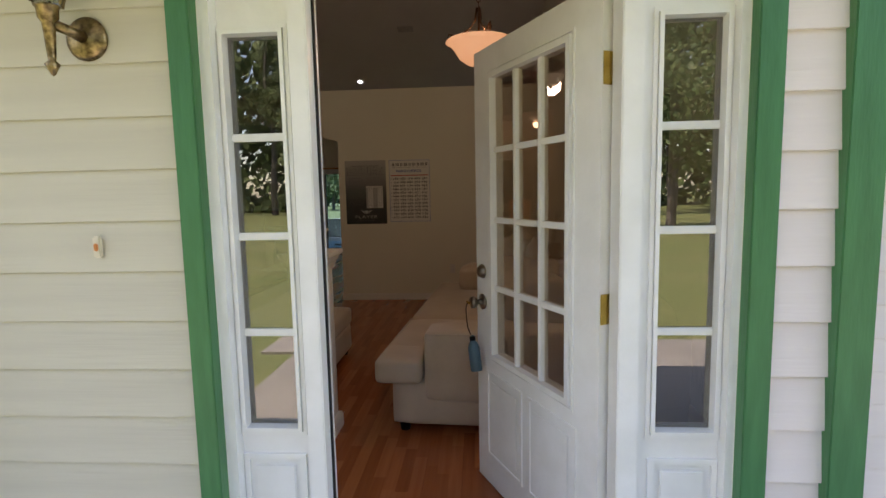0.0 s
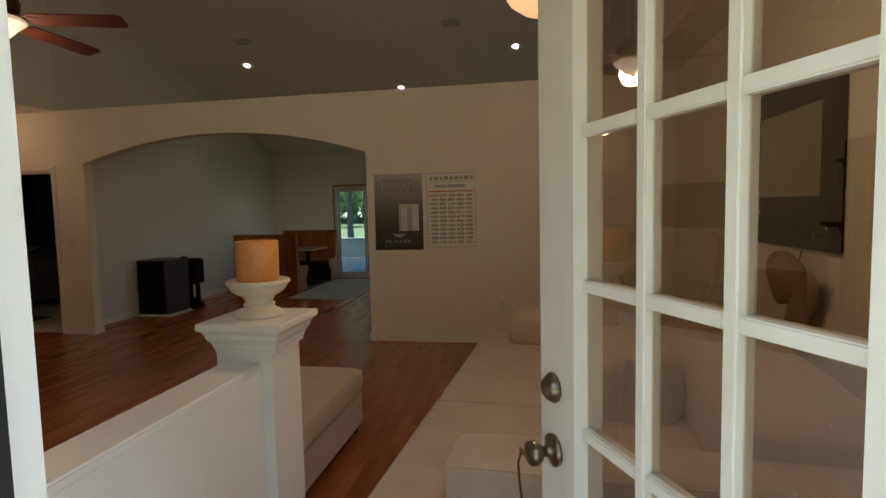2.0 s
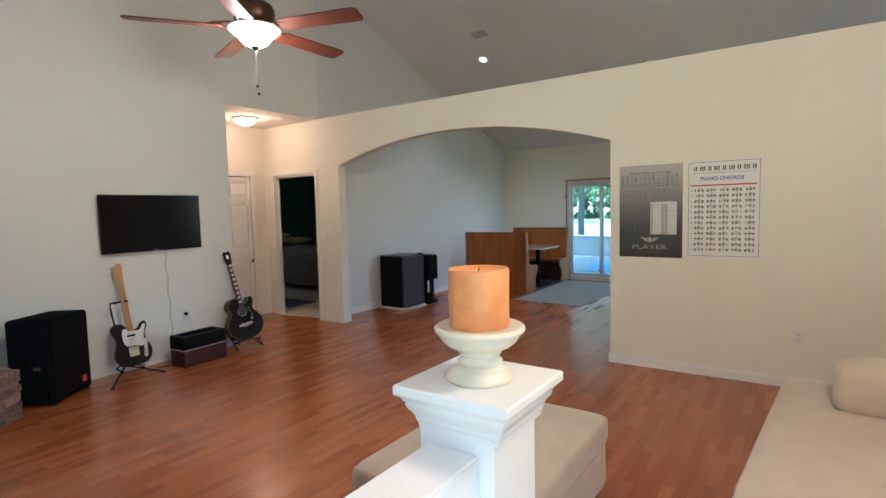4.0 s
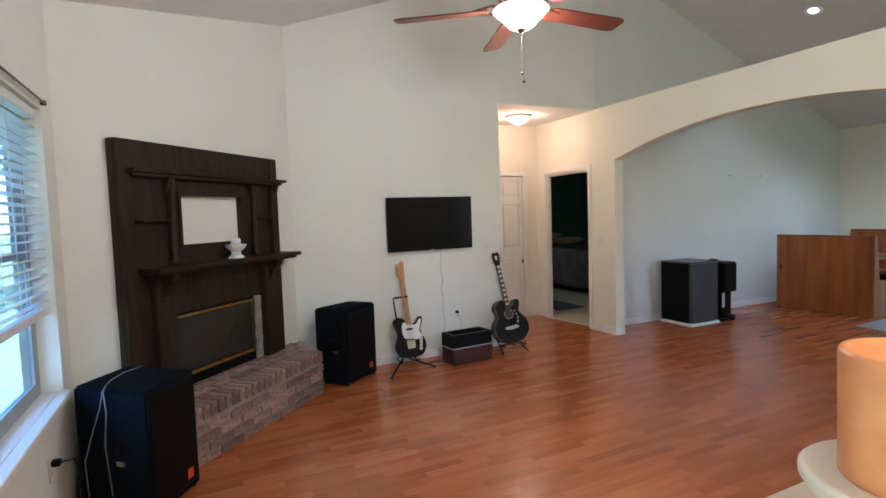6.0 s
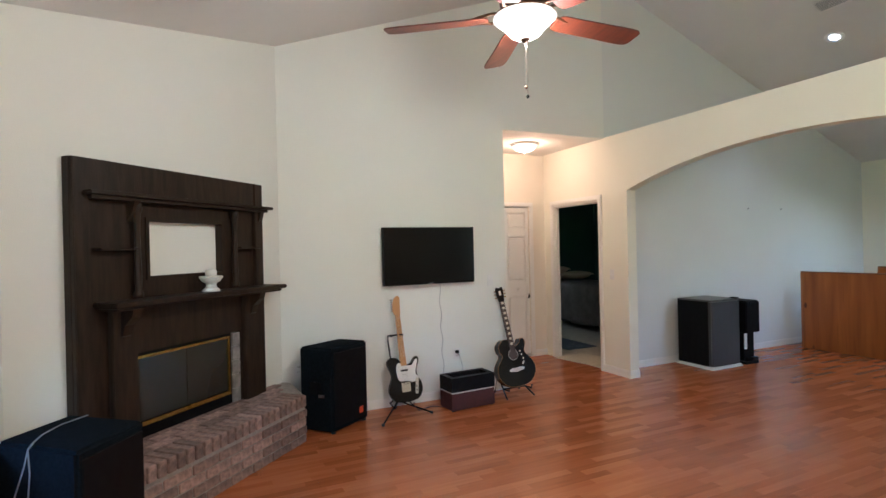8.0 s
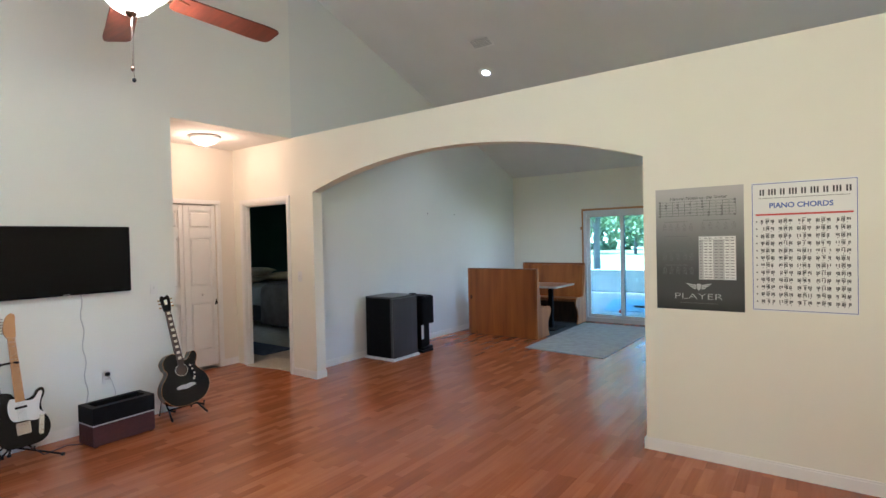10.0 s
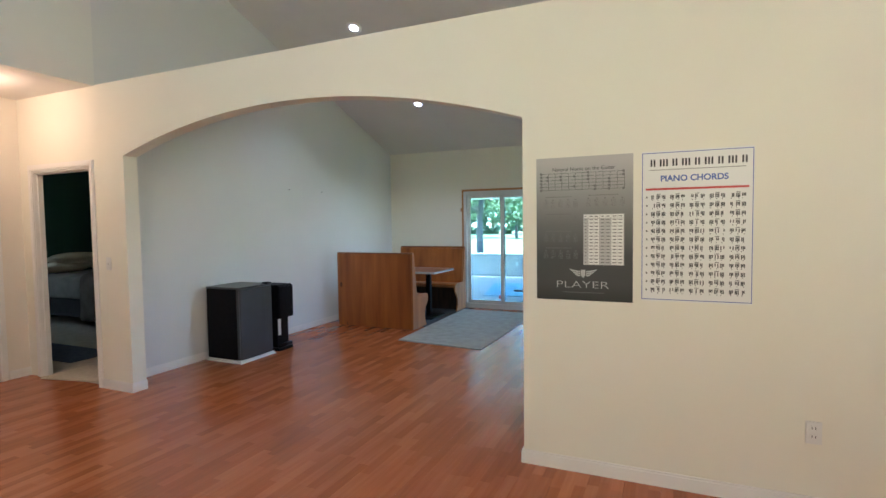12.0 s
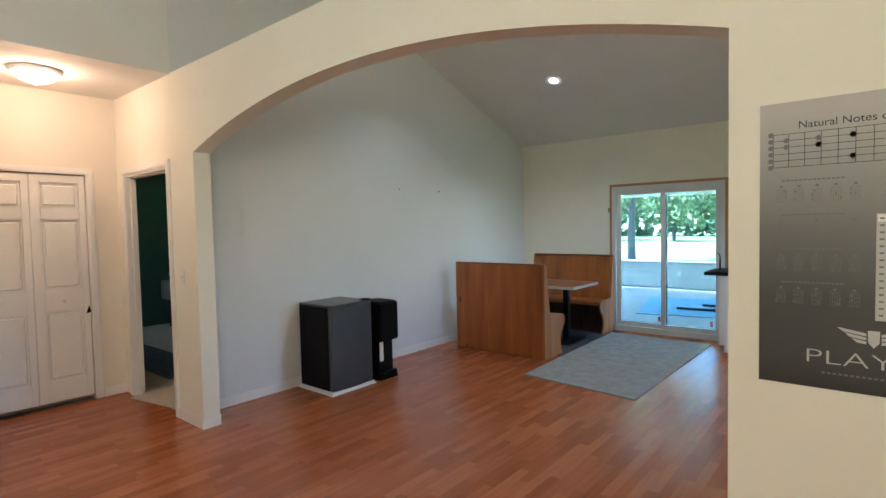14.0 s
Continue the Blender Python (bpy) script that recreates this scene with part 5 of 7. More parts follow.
def outlet(name, m, label, holes=True, dual=False):
    t = thing(name, m, label, "outlet" if holes else "switch")
    part("cover_plate", bx(-0.035, 0.035, -0.006, 0, -0.058, 0.058, 0.003), "white_plastic", t)
    if holes:
        for z in (-0.022, 0.022):
            s = part("socket", bx(-0.017, 0.017, -0.008, -0.005, z - 0.014, z + 0.014, 0.002), "white_plastic", t)
            part("slot", bx(-0.009, -0.006, -0.0085, -0.0079, z - 0.004, z + 0.008), "black", s)
            part("slot", bx(0.006, 0.009, -0.0085, -0.0079, z - 0.004, z + 0.008), "black", s)
    else:
        part("toggle", bx(-0.005, 0.005, -0.016, -0.005, -0.012, 0.012, 0.002), "white_plastic", t)
    return t


outlet("outlet", pose(-0.315, YA, 0.41), "white wall outlet below the posters")
outlet("outlet", pose(XL, 5.98, 0.43, 0, 0, 90), "white wall outlet with a black plug behind the amplifier")
outlet("outlet", pose(XL, 4.42, 0.455, 0, 0, 90), "white wall outlet beside the hearth")
outlet("outlet", pose(-3.58, YF, 0.40, 0, 0, 180), "white wall outlet under the window with a black cord")
outlet("light_switch", pose(-5.61, YA, 1.15), "white light switch on the partition wall", False)
outlet("light_switch", pose(XL, 6.39, 1.155, 0, 0, 90), "white switch plate beside the television", False)
outlet("outlet", pose(-4.9, 18.885, 0.30), "white outlet on the rear porch half wall")
plug = thing("amplifier_cord", pose(0, 0, 0), "black plug and cord from the wall outlet", "cable")
part("plug", bx(XL + 0.008, XL + 0.04, 5.965, 5.995, 0.44, 0.47, 0.004), "black", plug)
part("lead", tube(bmesh.new(), [(XL + 0.035, 5.98, 0.45), (XL + 0.05, 6.00, 0.40), (XL + 0.04, 6.03, 0.30), (XL + 0.06, 6.01, 0.18), (XL + 0.05, 6.0, 0.05)], 0.003, 6), "palegrey", plug, smooth=True)
plug2 = thing("speaker_cord", pose(0, 0, 0), "black cord from the outlet under the window", "cable")
part("plug", bx(-3.595, -3.565, YF + 0.008, YF + 0.045, 0.41, 0.44, 0.004), "black", plug2)
part("lead", tube(bmesh.new(), [(-3.58, YF + 0.04, 0.425), (-3.60, YF + 0.09, 0.42), (-3.65, YF + 0.11, 0.33), (-3.72, YF + 0.07, 0.15), (-3.76, YF + 0.05, 0.01)], 0.004, 6), "black", plug2, smooth=True)

# ---------------------------------------------------------------- amplifier
amp = thing("guitar_amplifier", pose(-5.375, 5.93, 0, 0, 0, 4), "small two-tone amplifier, charcoal above and maroon below, on the floor", "amplifier")
part("cabinet", bx(-0.115, 0.115, -0.235, 0.235, 0.008, 0.165, 0.006), "maroon", amp)
bm = bmesh.new()
for p in ((-0.115, 0.115, -0.235, -0.19), (-0.115, 0.115, 0.19, 0.235), (-0.115, -0.075, -0.19, 0.19), (0.06, 0.115, -0.19, 0.19)):
    box(bm, *p, 0.175, 0.305)
box(bm, -0.075, 0.06, -0.19, 0.19, 0.175, 0.265)
part("upper_shell", bm, "black", amp, "charcoal upper shell with a recessed top")
part("trim_strip", bx(-0.117, 0.117, -0.237, 0.237, 0.165, 0.175, 0.002), "palegrey", amp, "pale trim strip")
for x in (-0.09, 0.09):
    for y in (-0.21, 0.21):
        part("foot", bx(x - 0.012, x + 0.012, y - 0.012, y + 0.012, 0, 0.010), "rubber", amp)
for k in range(5):
    part("dial", lathe(bmesh.new(), [(0.009, 0), (0.008, 0.012), (0, 0.012)], (-0.02, -0.12 + 0.06 * k, 0.265), 12), "palegrey", amp)


part("instrument_cord", moved(tube(bmesh.new(), [(-5.40, 5.72, 0.006), (-5.50, 5.62, 0.006), (-5.46, 5.50, 0.006), (-5.40, 5.44, 0.02), (-5.38, 5.36, 0.10)], 0.004, 6), pose(-5.375, 5.93, 0, 0, 0, 4).inverted()), "maroon", amp, "dark red cord on the floor", smooth=True)

# ---------------------------------------------------------------- guitars: built upright, facing +x, base at the origin
def outline(pts, n=60):
    """A smooth closed outline through points (Catmull-Rom)."""
    out = []
    k = len(pts)
    per = max(2, n // k)
    for i in range(k):
        p0, p1, p2, p3 = (Vector(pts[(i + j - 1) % k]) for j in range(4))
        for s in range(per):
            t = s / per
            out.append(tuple(0.5 * ((2 * p1) + (p2 - p0) * t + (2 * p0 - 5 * p1 + 4 * p2 - p3) * t * t + (3 * p1 - p0 - 3 * p2 + p3) * t**3)))
    return out


g1m = pose(-5.45, 5.345, 0.10) @ pose(0, 0, 0, 0, -11, -4) @ pose(0, 0, 0, 2.6, 0, 0)
g1 = thing("electric_guitar", g1m, "black electric guitar with white pickguard and maple neck on a stand", "guitar")
body = outline([(0.0, 0.0), (0.11, 0.015), (0.158, 0.09), (0.150, 0.17), (0.115, 0.235), (0.125, 0.30), (0.150, 0.355), (0.140, 0.395), (0.105, 0.385), (0.07, 0.335), (0.03, 0.335), (-0.03, 0.36), (-0.05, 0.395), (-0.11, 0.41), (-0.155, 0.375), (-0.145, 0.315), (-0.115, 0.24), (-0.150, 0.165), (-0.160, 0.09), (-0.11, 0.015)])
bm = extrude(bmesh.new(), body, "x", -0.022, 0.022)
bmesh.ops.bevel(bm, geom=[e for e in bm.edges if abs(e.verts[0].co.x - e.verts[1].co.x) < 1e-5], offset=0.004, segments=2, affect="EDGES")
part("body", bm, "gloss_black", g1, "gloss black single-cutaway body")
pg = outline([(0.135, 0.20), (0.105, 0.24), (0.115, 0.30), (0.135, 0.36), (0.115, 0.37), (0.08, 0.325), (0.03, 0.325), (-0.03, 0.35), (-0.06, 0.35), (-0.075, 0.30), (-0.07, 0.23), (-0.045, 0.19), (0.02, 0.185), (0.08, 0.17)])
part("pickguard", extrude(bmesh.new(), pg, "x", 0.0225, 0.0245), "white_plastic", g1, "white pickguard")
part("bridge", bx(0.022, 0.030, -0.042, 0.042, 0.09, 0.175, 0.002), "chrome", g1)
part("control_plate", moved(bx(0.022, 0.025, -0.015, 0.015, -0.07, 0.07, 0.004), Matrix.Translation((0, 0.105, 0.13)) @ pose(0, 0, 0, -8, 0, 0)), "chrome", g1)
for z in (0.095, 0.13):
    part("control_knob", lathe(bmesh.new(), [(0.009, 0), (0.008, 0.016), (0, 0.017)], seg=14, m=Matrix.Translation((0.025, 0.104, z)) @ pose(0, 0, 0, 0, 90, 0)), "chrome", g1)
part("neck_pickup", bx(0.024, 0.030, -0.036, 0.036, 0.275, 0.292, 0.002), "black", g1)
bm = bmesh.new()
extrude(bm, [(-0.028, 0.325), (0.028, 0.325), (0.021, 0.80), (-0.021, 0.80)], "x", -0.002, 0.026)
part("neck", bm, "maple", g1, "pale maple neck")
head = outline([(-0.020, 0.79), (0.022, 0.79), (0.030, 0.825), (0.034, 0.90), (0.038, 0.955), (0.015, 0.975), (-0.012, 0.955), (-0.024, 0.93), (-0.034, 0.90), (-0.040, 0.84)], 40)
part("headstock", extrude(bmesh.new(), head, "x", 0.0, 0.015), "maple", g1)
for k in range(6):
    z = 0.835 + k * 0.021
    part("tuner", tube(bmesh.new(), [(0.007, -0.03, z), (0.007, -0.055, z)], [0.003, 0.006], 8), "chrome", g1)
bm = bmesh.new()
for k in range(6):
    y = -0.017 + 0.0068 * k
    tube(bm, [(0.0315, y * 1.4, 0.15), (0.0285, y, 0.80)], 0.0006, 4)
part("strings", bm, "chrome", g1, kind="stuff")
bm = bmesh.new()
for k in range(16):
    z = 0.80 - 0.65 * (1 - 2 ** (-(k + 1) / 12))
    box(bm, 0.026, 0.0275, -0.022, 0.022, z - 0.001, z + 0.001)
part("frets", bm, "chrome", g1, kind="stuff")

st = thing("guitar_stand", pose(-5.42, 5.27, 0), "black tripod guitar stand with a yoke", "stand")
part("pole", tube(bmesh.new(), [(-0.10, 0.0, 0.12), (-0.135, -0.02, 0.34), (-0.185, -0.045, 0.64), (-0.185, -0.045, 0.69), (-0.16, -0.02, 0.70)], 0.008, 8), "black", st, smooth=True)
part("yoke", tube(bmesh.new(), [(-0.06, -0.05, 0.705), (-0.12, -0.045, 0.70), (-0.14, -0.01, 0.70), (-0.13, 0.05, 0.705), (-0.07, 0.06, 0.71)], 0.008, 8), "black", st, smooth=True)
for e in ((0.22, -0.24), (0.10, 0.26), (-0.20, 0.02)):
    lg = part("leg", tube(bmesh.new(), [(-0.10, 0.0, 0.15), (-0.07, 0.0, 0.11), (e[0], e[1], 0.012)], 0.007, 8), "black", st, smooth=True)
    part("foot_cap", bx(e[0] - 0.012, e[0] + 0.012, e[1] - 0.012, e[1] + 0.012, 0, 0.022, 0.004), "rubber", lg)
for y in (-0.09, 0.09):
    part("rest_arm", tube(bmesh.new(), [(-0.10, 0.0, 0.13), (-0.06, y + 0.01, 0.10), (0.07, y + 0.01, 0.085), (0.075, y + 0.01, 0.115)], 0.007, 8), "black", st, smooth=True)

g2m = pose(-5.40, 6.52, 0.10) @ pose(0, 0, 0, 0, -13, -6) @ pose(0, 0, 0, 6.5, 0, 0)
g2 = thing("acoustic_guitar", g2m, "gloss black acoustic guitar with pale binding on a low stand", "guitar")
body = outline([(0.0, 0.0), (0.13, 0.025), (0.205, 0.12), (0.195, 0.22), (0.135, 0.30), (0.125, 0.34), (0.150, 0.40), (0.145, 0.445), (0.11, 0.455), (0.075, 0.41), (0.03, 0.395), (-0.03, 0.465), (-0.09, 0.47), (-0.145, 0.42), (-0.145, 0.36), (-0.128, 0.31), (-0.195, 0.22), (-0.205, 0.12), (-0.13, 0.025)], 76)
part("body", extrude(bmesh.new(), body, "x", -0.05, 0.05), "gloss_black", g2, "gloss black rounded body")
for x in (-0.05, 0.05):
    ring = [(x, p[0], p[1]) for p in body] + [(x, *body[0])]
    part("binding", tube(bmesh.new(), ring, 0.0016, 6), "maple", g2, "pale edge binding")
part("sound_hole", lathe(bmesh.new(), [(0.048, 0), (0.048, 0.0012), (0, 0.0012)], seg=28, m=Matrix.Translation((0.050, -0.005, 0.315)) @ pose(0, 0, 0, 0, 90, 0)), "rosewood", g2)
ring = [(0.0515, -0.005 + 0.052 * math.cos(a), 0.315 + 0.052 * math.sin(a)) for a in np.linspace(0, 2 * math.pi, 25)]
part("rosette", tube(bmesh.new(), ring, 0.002, 5), "ivory", g2)
part("bridge", extrude(bmesh.new(), outline([(-0.075, 0.155), (-0.04, 0.150), (0.0, 0.142), (0.04, 0.150), (0.075, 0.155), (0.08, 0.172), (0.04, 0.185), (0.0, 0.180), (-0.04, 0.185), (-0.08, 0.172)], 30), "x", 0.050, 0.058), "palegrey", g2, "ornate pale bridge")
part("pickguard", extrude(bmesh.new(), outline([(0.05, 0.36), (0.10, 0.33), (0.11, 0.26), (0.115, 0.20), (0.085, 0.20), (0.06, 0.25), (0.055, 0.30)], 28), "x", 0.0502, 0.0515), "black", g2)
for y, z in ((0.085, 0.30), (0.095, 0.26), (0.09, 0.225), (0.075, 0.335), (0.08, 0.21)):
    part("inlay", lathe(bmesh.new(), [(0.009, 0), (0.009, 0.0012), (0, 0.0012)], seg=10, m=Matrix.Translation((0.0515, y, z)) @ pose(0, 0, 0, 0, 90, 0)), "ivory", g2)
bm = extrude(bmesh.new(), [(-0.028, 0.36), (0.028, 0.36), (0.022, 0.86), (-0.022, 0.86)], "x", 0.030, 0.058)
part("neck", bm, "rosewood", g2, "dark neck with block inlays")
for k in range(9):
    z = 0.84 - 0.052 * k
    part("inlay", bx(0.058, 0.0588, -0.014, 0.014, z - 0.013, z + 0.011), "ivory", g2, "pearl block inlay")
part("headstock", extrude(bmesh.new(), outline([(-0.022, 0.855), (0.022, 0.855), (0.036, 0.90), (0.040, 0.98), (0.025, 1.005), (0.0, 0.992), (-0.025, 1.005), (-0.040, 0.98), (-0.036, 0.90)], 36), "x", 0.034, 0.050), "gloss_black", g2)
part("crown_inlay", bx(0.050, 0.0508, -0.012, 0.012, 0.92, 0.965), "ivory", g2)
for s_ in (-1, 1):
    for k in range(3):
        z = 0.90 + 0.033 * k
        part("tuner", tube(bmesh.new(), [(0.042, s_ * 0.036, z), (0.042, s_ * 0.060, z)], [0.003, 0.008], 8), "brass", g2)
st = thing("guitar_stand", pose(-5.42, 6.49, 0), "low black folding guitar stand under the acoustic guitar", "stand")
for y in (-0.14, 0.15):
    part("arm", tube(bmesh.new(), [(-0.16, y, 0.012), (-0.10, y, 0.20), (-0.02, y * 0.9, 0.08), (0.09, y * 0.9, 0.085), (0.10, y * 0.9, 0.12)], 0.008, 8), "black", st, smooth=True)
    part("leg", tube(bmesh.new(), [(-0.02, y * 0.9, 0.08), (0.10, y * 1.1, 0.010)], 0.008, 8), "black", st, smooth=True)
part("cross_bar", tube(bmesh.new(), [(-0.02, -0.13, 0.08), (-0.02, 0.135, 0.08)], 0.007, 8), "black", st, smooth=True)

# ---------------------------------------------------------------- posters
gm = mat("silver_to_black_poster", (0.3, 0.3, 0.3), rough=0.33)
nt = gm.node_tree
tcn, sp, rp = nt.nodes.new("ShaderNodeTexCoord"), nt.nodes.new("ShaderNodeSeparateXYZ"), nt.nodes.new("ShaderNodeValToRGB")
nt.links.new(tcn.outputs["Object"], sp.inputs[0])
nt.links.new(sp.outputs[2], rp.inputs[0])
rp.color_ramp.elements[0].position, rp.color_ramp.elements[0].color = 0.0, (0.035, 0.035, 0.035, 1)
rp.color_ramp.elements[1].position, rp.color_ramp.elements[1].color = 0.80, (0.46, 0.45, 0.44, 1)
for at_, v_ in ((0.10, 0.060), (0.26, 0.065), (0.44, 0.15), (0.62, 0.30)):
    rp.color_ramp.elements.new(at_).color = (v_, v_, v_ * 0.98, 1)
nt.links.new(rp.outputs[0], nt.nodes["Principled BSDF"].inputs["Base Color"])
gp = thing("guitar_poster", pose(-1.705, YA, 1.018), "silver and black poster of guitar notes on the cream wall", "poster")
W, H = 0.54, 0.828
part("sheet", bx(0, W, -0.003, 0, 0, H), gm, gp)
up = pose(0, 0, 0, 90, 0, 0)
Y = -0.0036


def plate(name, x0, x1, z0, z1, material, parent, y=Y, label=""):
    return part(name, bx(x0, x1, y, y + 0.0005, z0, z1), material, parent, label)


words("Natural Notes on the Guitar", 0.030, Matrix.Translation((W / 2, Y, 0.758)) @ up, "ink", gp)
FB0, FB1, FZ0, FZ1 = 0.034, 0.495, 0.640, 0.736
bm = bmesh.new()
for k in range(6):
    z = FZ0 + (FZ1 - FZ0) * k / 5
    box(bm, FB0, FB1, Y, Y + 0.0005, z - 0.0008, z + 0.0008)
for k in range(13):
    x = FB0 + k * (FB1 - FB0) / 12
    box(bm, x - 0.0008, x + 0.0008, Y, Y + 0.0005, FZ0, FZ1)
part("fretboard_print", bm, "ink", gp, "printed fretboard diagram", kind="stuff")
bm = bmesh.new()
random.seed(11)
spots = [(0, k) for k in range(6)] + [(c, random.randrange(6)) for c in (1, 1, 3, 3, 3, 5, 5, 5, 5, 7, 7, 7, 8, 8, 10, 10, 10, 10, 12, 12, 12, 12)]
for c, k in spots:
    x, z = FB0 - 0.006 + c * (FB1 - FB0) / 12, FZ0 + (FZ1 - FZ0) * k / 5
    bm.faces.new([bm.verts.new((x + 0.0075 * math.cos(a_), Y - 0.0003, z + 0.0075 * math.sin(a_))) for a_ in np.linspace(0, 2 * math.pi, 11)[:-1]])
part("note_print", bm, "greyink", gp, "round note marks on the fretboard diagram", kind="stuff")
bm = bmesh.new()
for x, z, n, dx, w in ((0.056, 0.600, 5, 0.043, 0.150), (0.300, 0.605, 5, 0.046, 0.165), (0.056, 0.500, 3, 0.085, 0.150), (0.056, 0.400, 5, 0.043, 0.150), (0.056, 0.303, 5, 0.043, 0.150)):
    for j in range(14):
        box(bm, x + w * j / 14, x + w * (j + 0.72) / 14, Y, Y + 0.0005, z - 0.002, z + 0.0025)
    for k in range(n):
        xx = x - 0.012 + k * dx
        box(bm, xx + 0.007, xx + 0.015, Y, Y + 0.0005, z - 0.020, z - 0.014)
        for j in range(5):
            box(bm, xx + j * 0.0055, xx + j * 0.0055 + 0.0008, Y, Y + 0.0005, z - 0.062, z - 0.024)
        for j in range(4):
            box(bm, xx, xx + 0.023, Y, Y + 0.0005, z - 0.062 + j * 0.0122, z - 0.0612 + j * 0.0122)
        for j in range(3):
            px, pz = xx + 0.0055 * random.randrange(5), z - 0.056 + 0.0122 * random.randrange(3)
            box(bm, px - 0.0022, px + 0.0022, Y - 0.0003, Y + 0.0002, pz - 0.0022, pz + 0.0022)
part("chord_print", bm, "greyink", gp, "rows of small printed chord diagrams", kind="stuff")
TX0, TX1, TZ0, TZ1 = 0.272, 0.494, 0.207, 0.498
plate("table_print", TX0, TX1, TZ0, TZ1, "palegrey", gp, label="pale printed table")
for x0, x1 in ((0.300, 0.360), (0.425, 0.490)):
    plate("table_column", x0, x1, TZ0 + 0.003, TZ1 - 0.026, "paper", gp, Y - 0.0004)
plate("table_header", TX0 + 0.003, TX1 - 0.003, TZ1 - 0.022, TZ1 - 0.003, "paper", gp, Y - 0.0004)
bm = bmesh.new()
for j in range(15):
    z = TZ1 - 0.013 - j * 0.0188
    for x0, w in ((0.279, 0.010), (0.306, 0.018), (0.334, 0.018), (0.368, 0.018), (0.398, 0.018), (0.432, 0.020), (0.463, 0.020)):
        box(bm, x0, x0 + w, Y - 0.0008, Y - 0.0004, z - 0.0025, z + 0.0025)
for x in (0.298, 0.329, 0.361, 0.392, 0.424, 0.457):
    box(bm, x, x + 0.0007, Y - 0.0008, Y - 0.0004, TZ0, TZ1)
part("fine_print", bm, "greyink", gp, kind="stuff")
words("PLAYER", 0.058, Matrix.Translation((W / 2 - 0.006, Y, 0.090)) @ up @ Matrix.Diagonal((1.55, 1, 1, 1)), "palegrey", gp, bold=-0.0009)
bm = bmesh.new()
for s_ in (-1, 1):
    for j in range(3):
        extrude(bm, [(W / 2 + s_ * 0.016, 0.170 - j * 0.011), (W / 2 + s_ * (0.080 - j * 0.016), 0.182 - j * 0.014), (W / 2 + s_ * (0.068 - j * 0.016), 0.171 - j * 0.014), (W / 2 + s_ * 0.016, 0.162 - j * 0.011)], "y", Y, Y + 0.0005)
extrude(bm, [(W / 2 - 0.013, 0.178), (W / 2 + 0.013, 0.178), (W / 2 + 0.012, 0.145), (W / 2, 0.130), (W / 2 - 0.012, 0.145)], "y", Y - 0.0003, Y + 0.0002)
part("emblem", bm, "palegrey", gp, "plain winged emblem")
bm = bmesh.new()
for k in range(18):
    box(bm, 0.155 + k * 0.013, 0.163 + k * 0.013, Y, Y + 0.0005, 0.044, 0.049)
part("small_print", bm, "greyink", gp, kind="stuff")

pp = thing("piano_poster", pose(-1.122, YA, 1.04), "white piano chord poster with a blue border on the cream wall", "poster")
W, H = 0.534, 0.808
part("sheet", bx(0, W, -0.003, 0, -0.006, H), "paper", pp)
part("border", frame_rect(bmesh.new(), 0.006, W - 0.006, 0.006, H - 0.012, 0.0035, Y, Y + 0.0005), "blueink", pp, "thin blue border")
bm = bmesh.new()
for k in range(30):
    if k % 7 not in (2, 6):
        x = 0.045 + k * 0.0155
        box(bm, x, x + 0.009, Y, Y + 0.0005, H - 0.083, H - 0.045)
part("keyboard_print", bm, "ink", pp, "printed black piano keys", kind="stuff")
bm = bmesh.new()
for k in range(56):
    box(bm, 0.040 + k * 0.0082, 0.045 + k * 0.0082, Y, Y + 0.0005, H - 0.104, H - 0.099)
part("key_names_print", bm, "greyink", pp, kind="stuff")
words("PIANO CHORDS", 0.044, Matrix.Translation((W / 2 - 0.01, Y, H - 0.150)) @ up, "blueink", pp, bold=0.0011)
part("red_rule", bx(0.022, W - 0.022, Y, Y + 0.0005, H - 0.210, H - 0.199), "redink", pp, "thin red rule")
bm = bmesh.new()
random.seed(5)
for r_ in range(12):
    z = H - 0.248 - r_ * 0.0458
    for c_ in range(5):
        x = 0.050 + c_ * 0.0945
        for g_ in range(3):
            gx = x + g_ * 0.0262
            for k in range(3):
                if random.random() < 0.92:
                    low = random.choice((0.004, 0.010, 0.011))
                    box(bm, gx + k * 0.0066, gx + k * 0.0066 + 0.0050, Y, Y + 0.0005, z - low, z + 0.011)
    box(bm, 0.024, 0.031, Y, Y + 0.0005, z - 0.004, z + 0.005)
part("chord_print", bm, "ink", pp, "twelve rows of small printed keyboards", kind="stuff")
bm = bmesh.new()
for r_ in range(12):
    z = H - 0.248 - r_ * 0.0458
    for c_ in range(5):
        x = 0.050 + c_ * 0.0945
        for g_ in range(3):
            px = x + 0.0262 * g_ + random.uniform(0.0, 0.012)
            box(bm, px, px + 0.004, Y, Y + 0.0005, z - 0.019, z - 0.013)
        box(bm, x + 0.026, x + 0.046, Y, Y + 0.0005, z + 0.014, z + 0.018)
part("chord_names_print", bm, "greyink", pp, kind="stuff")

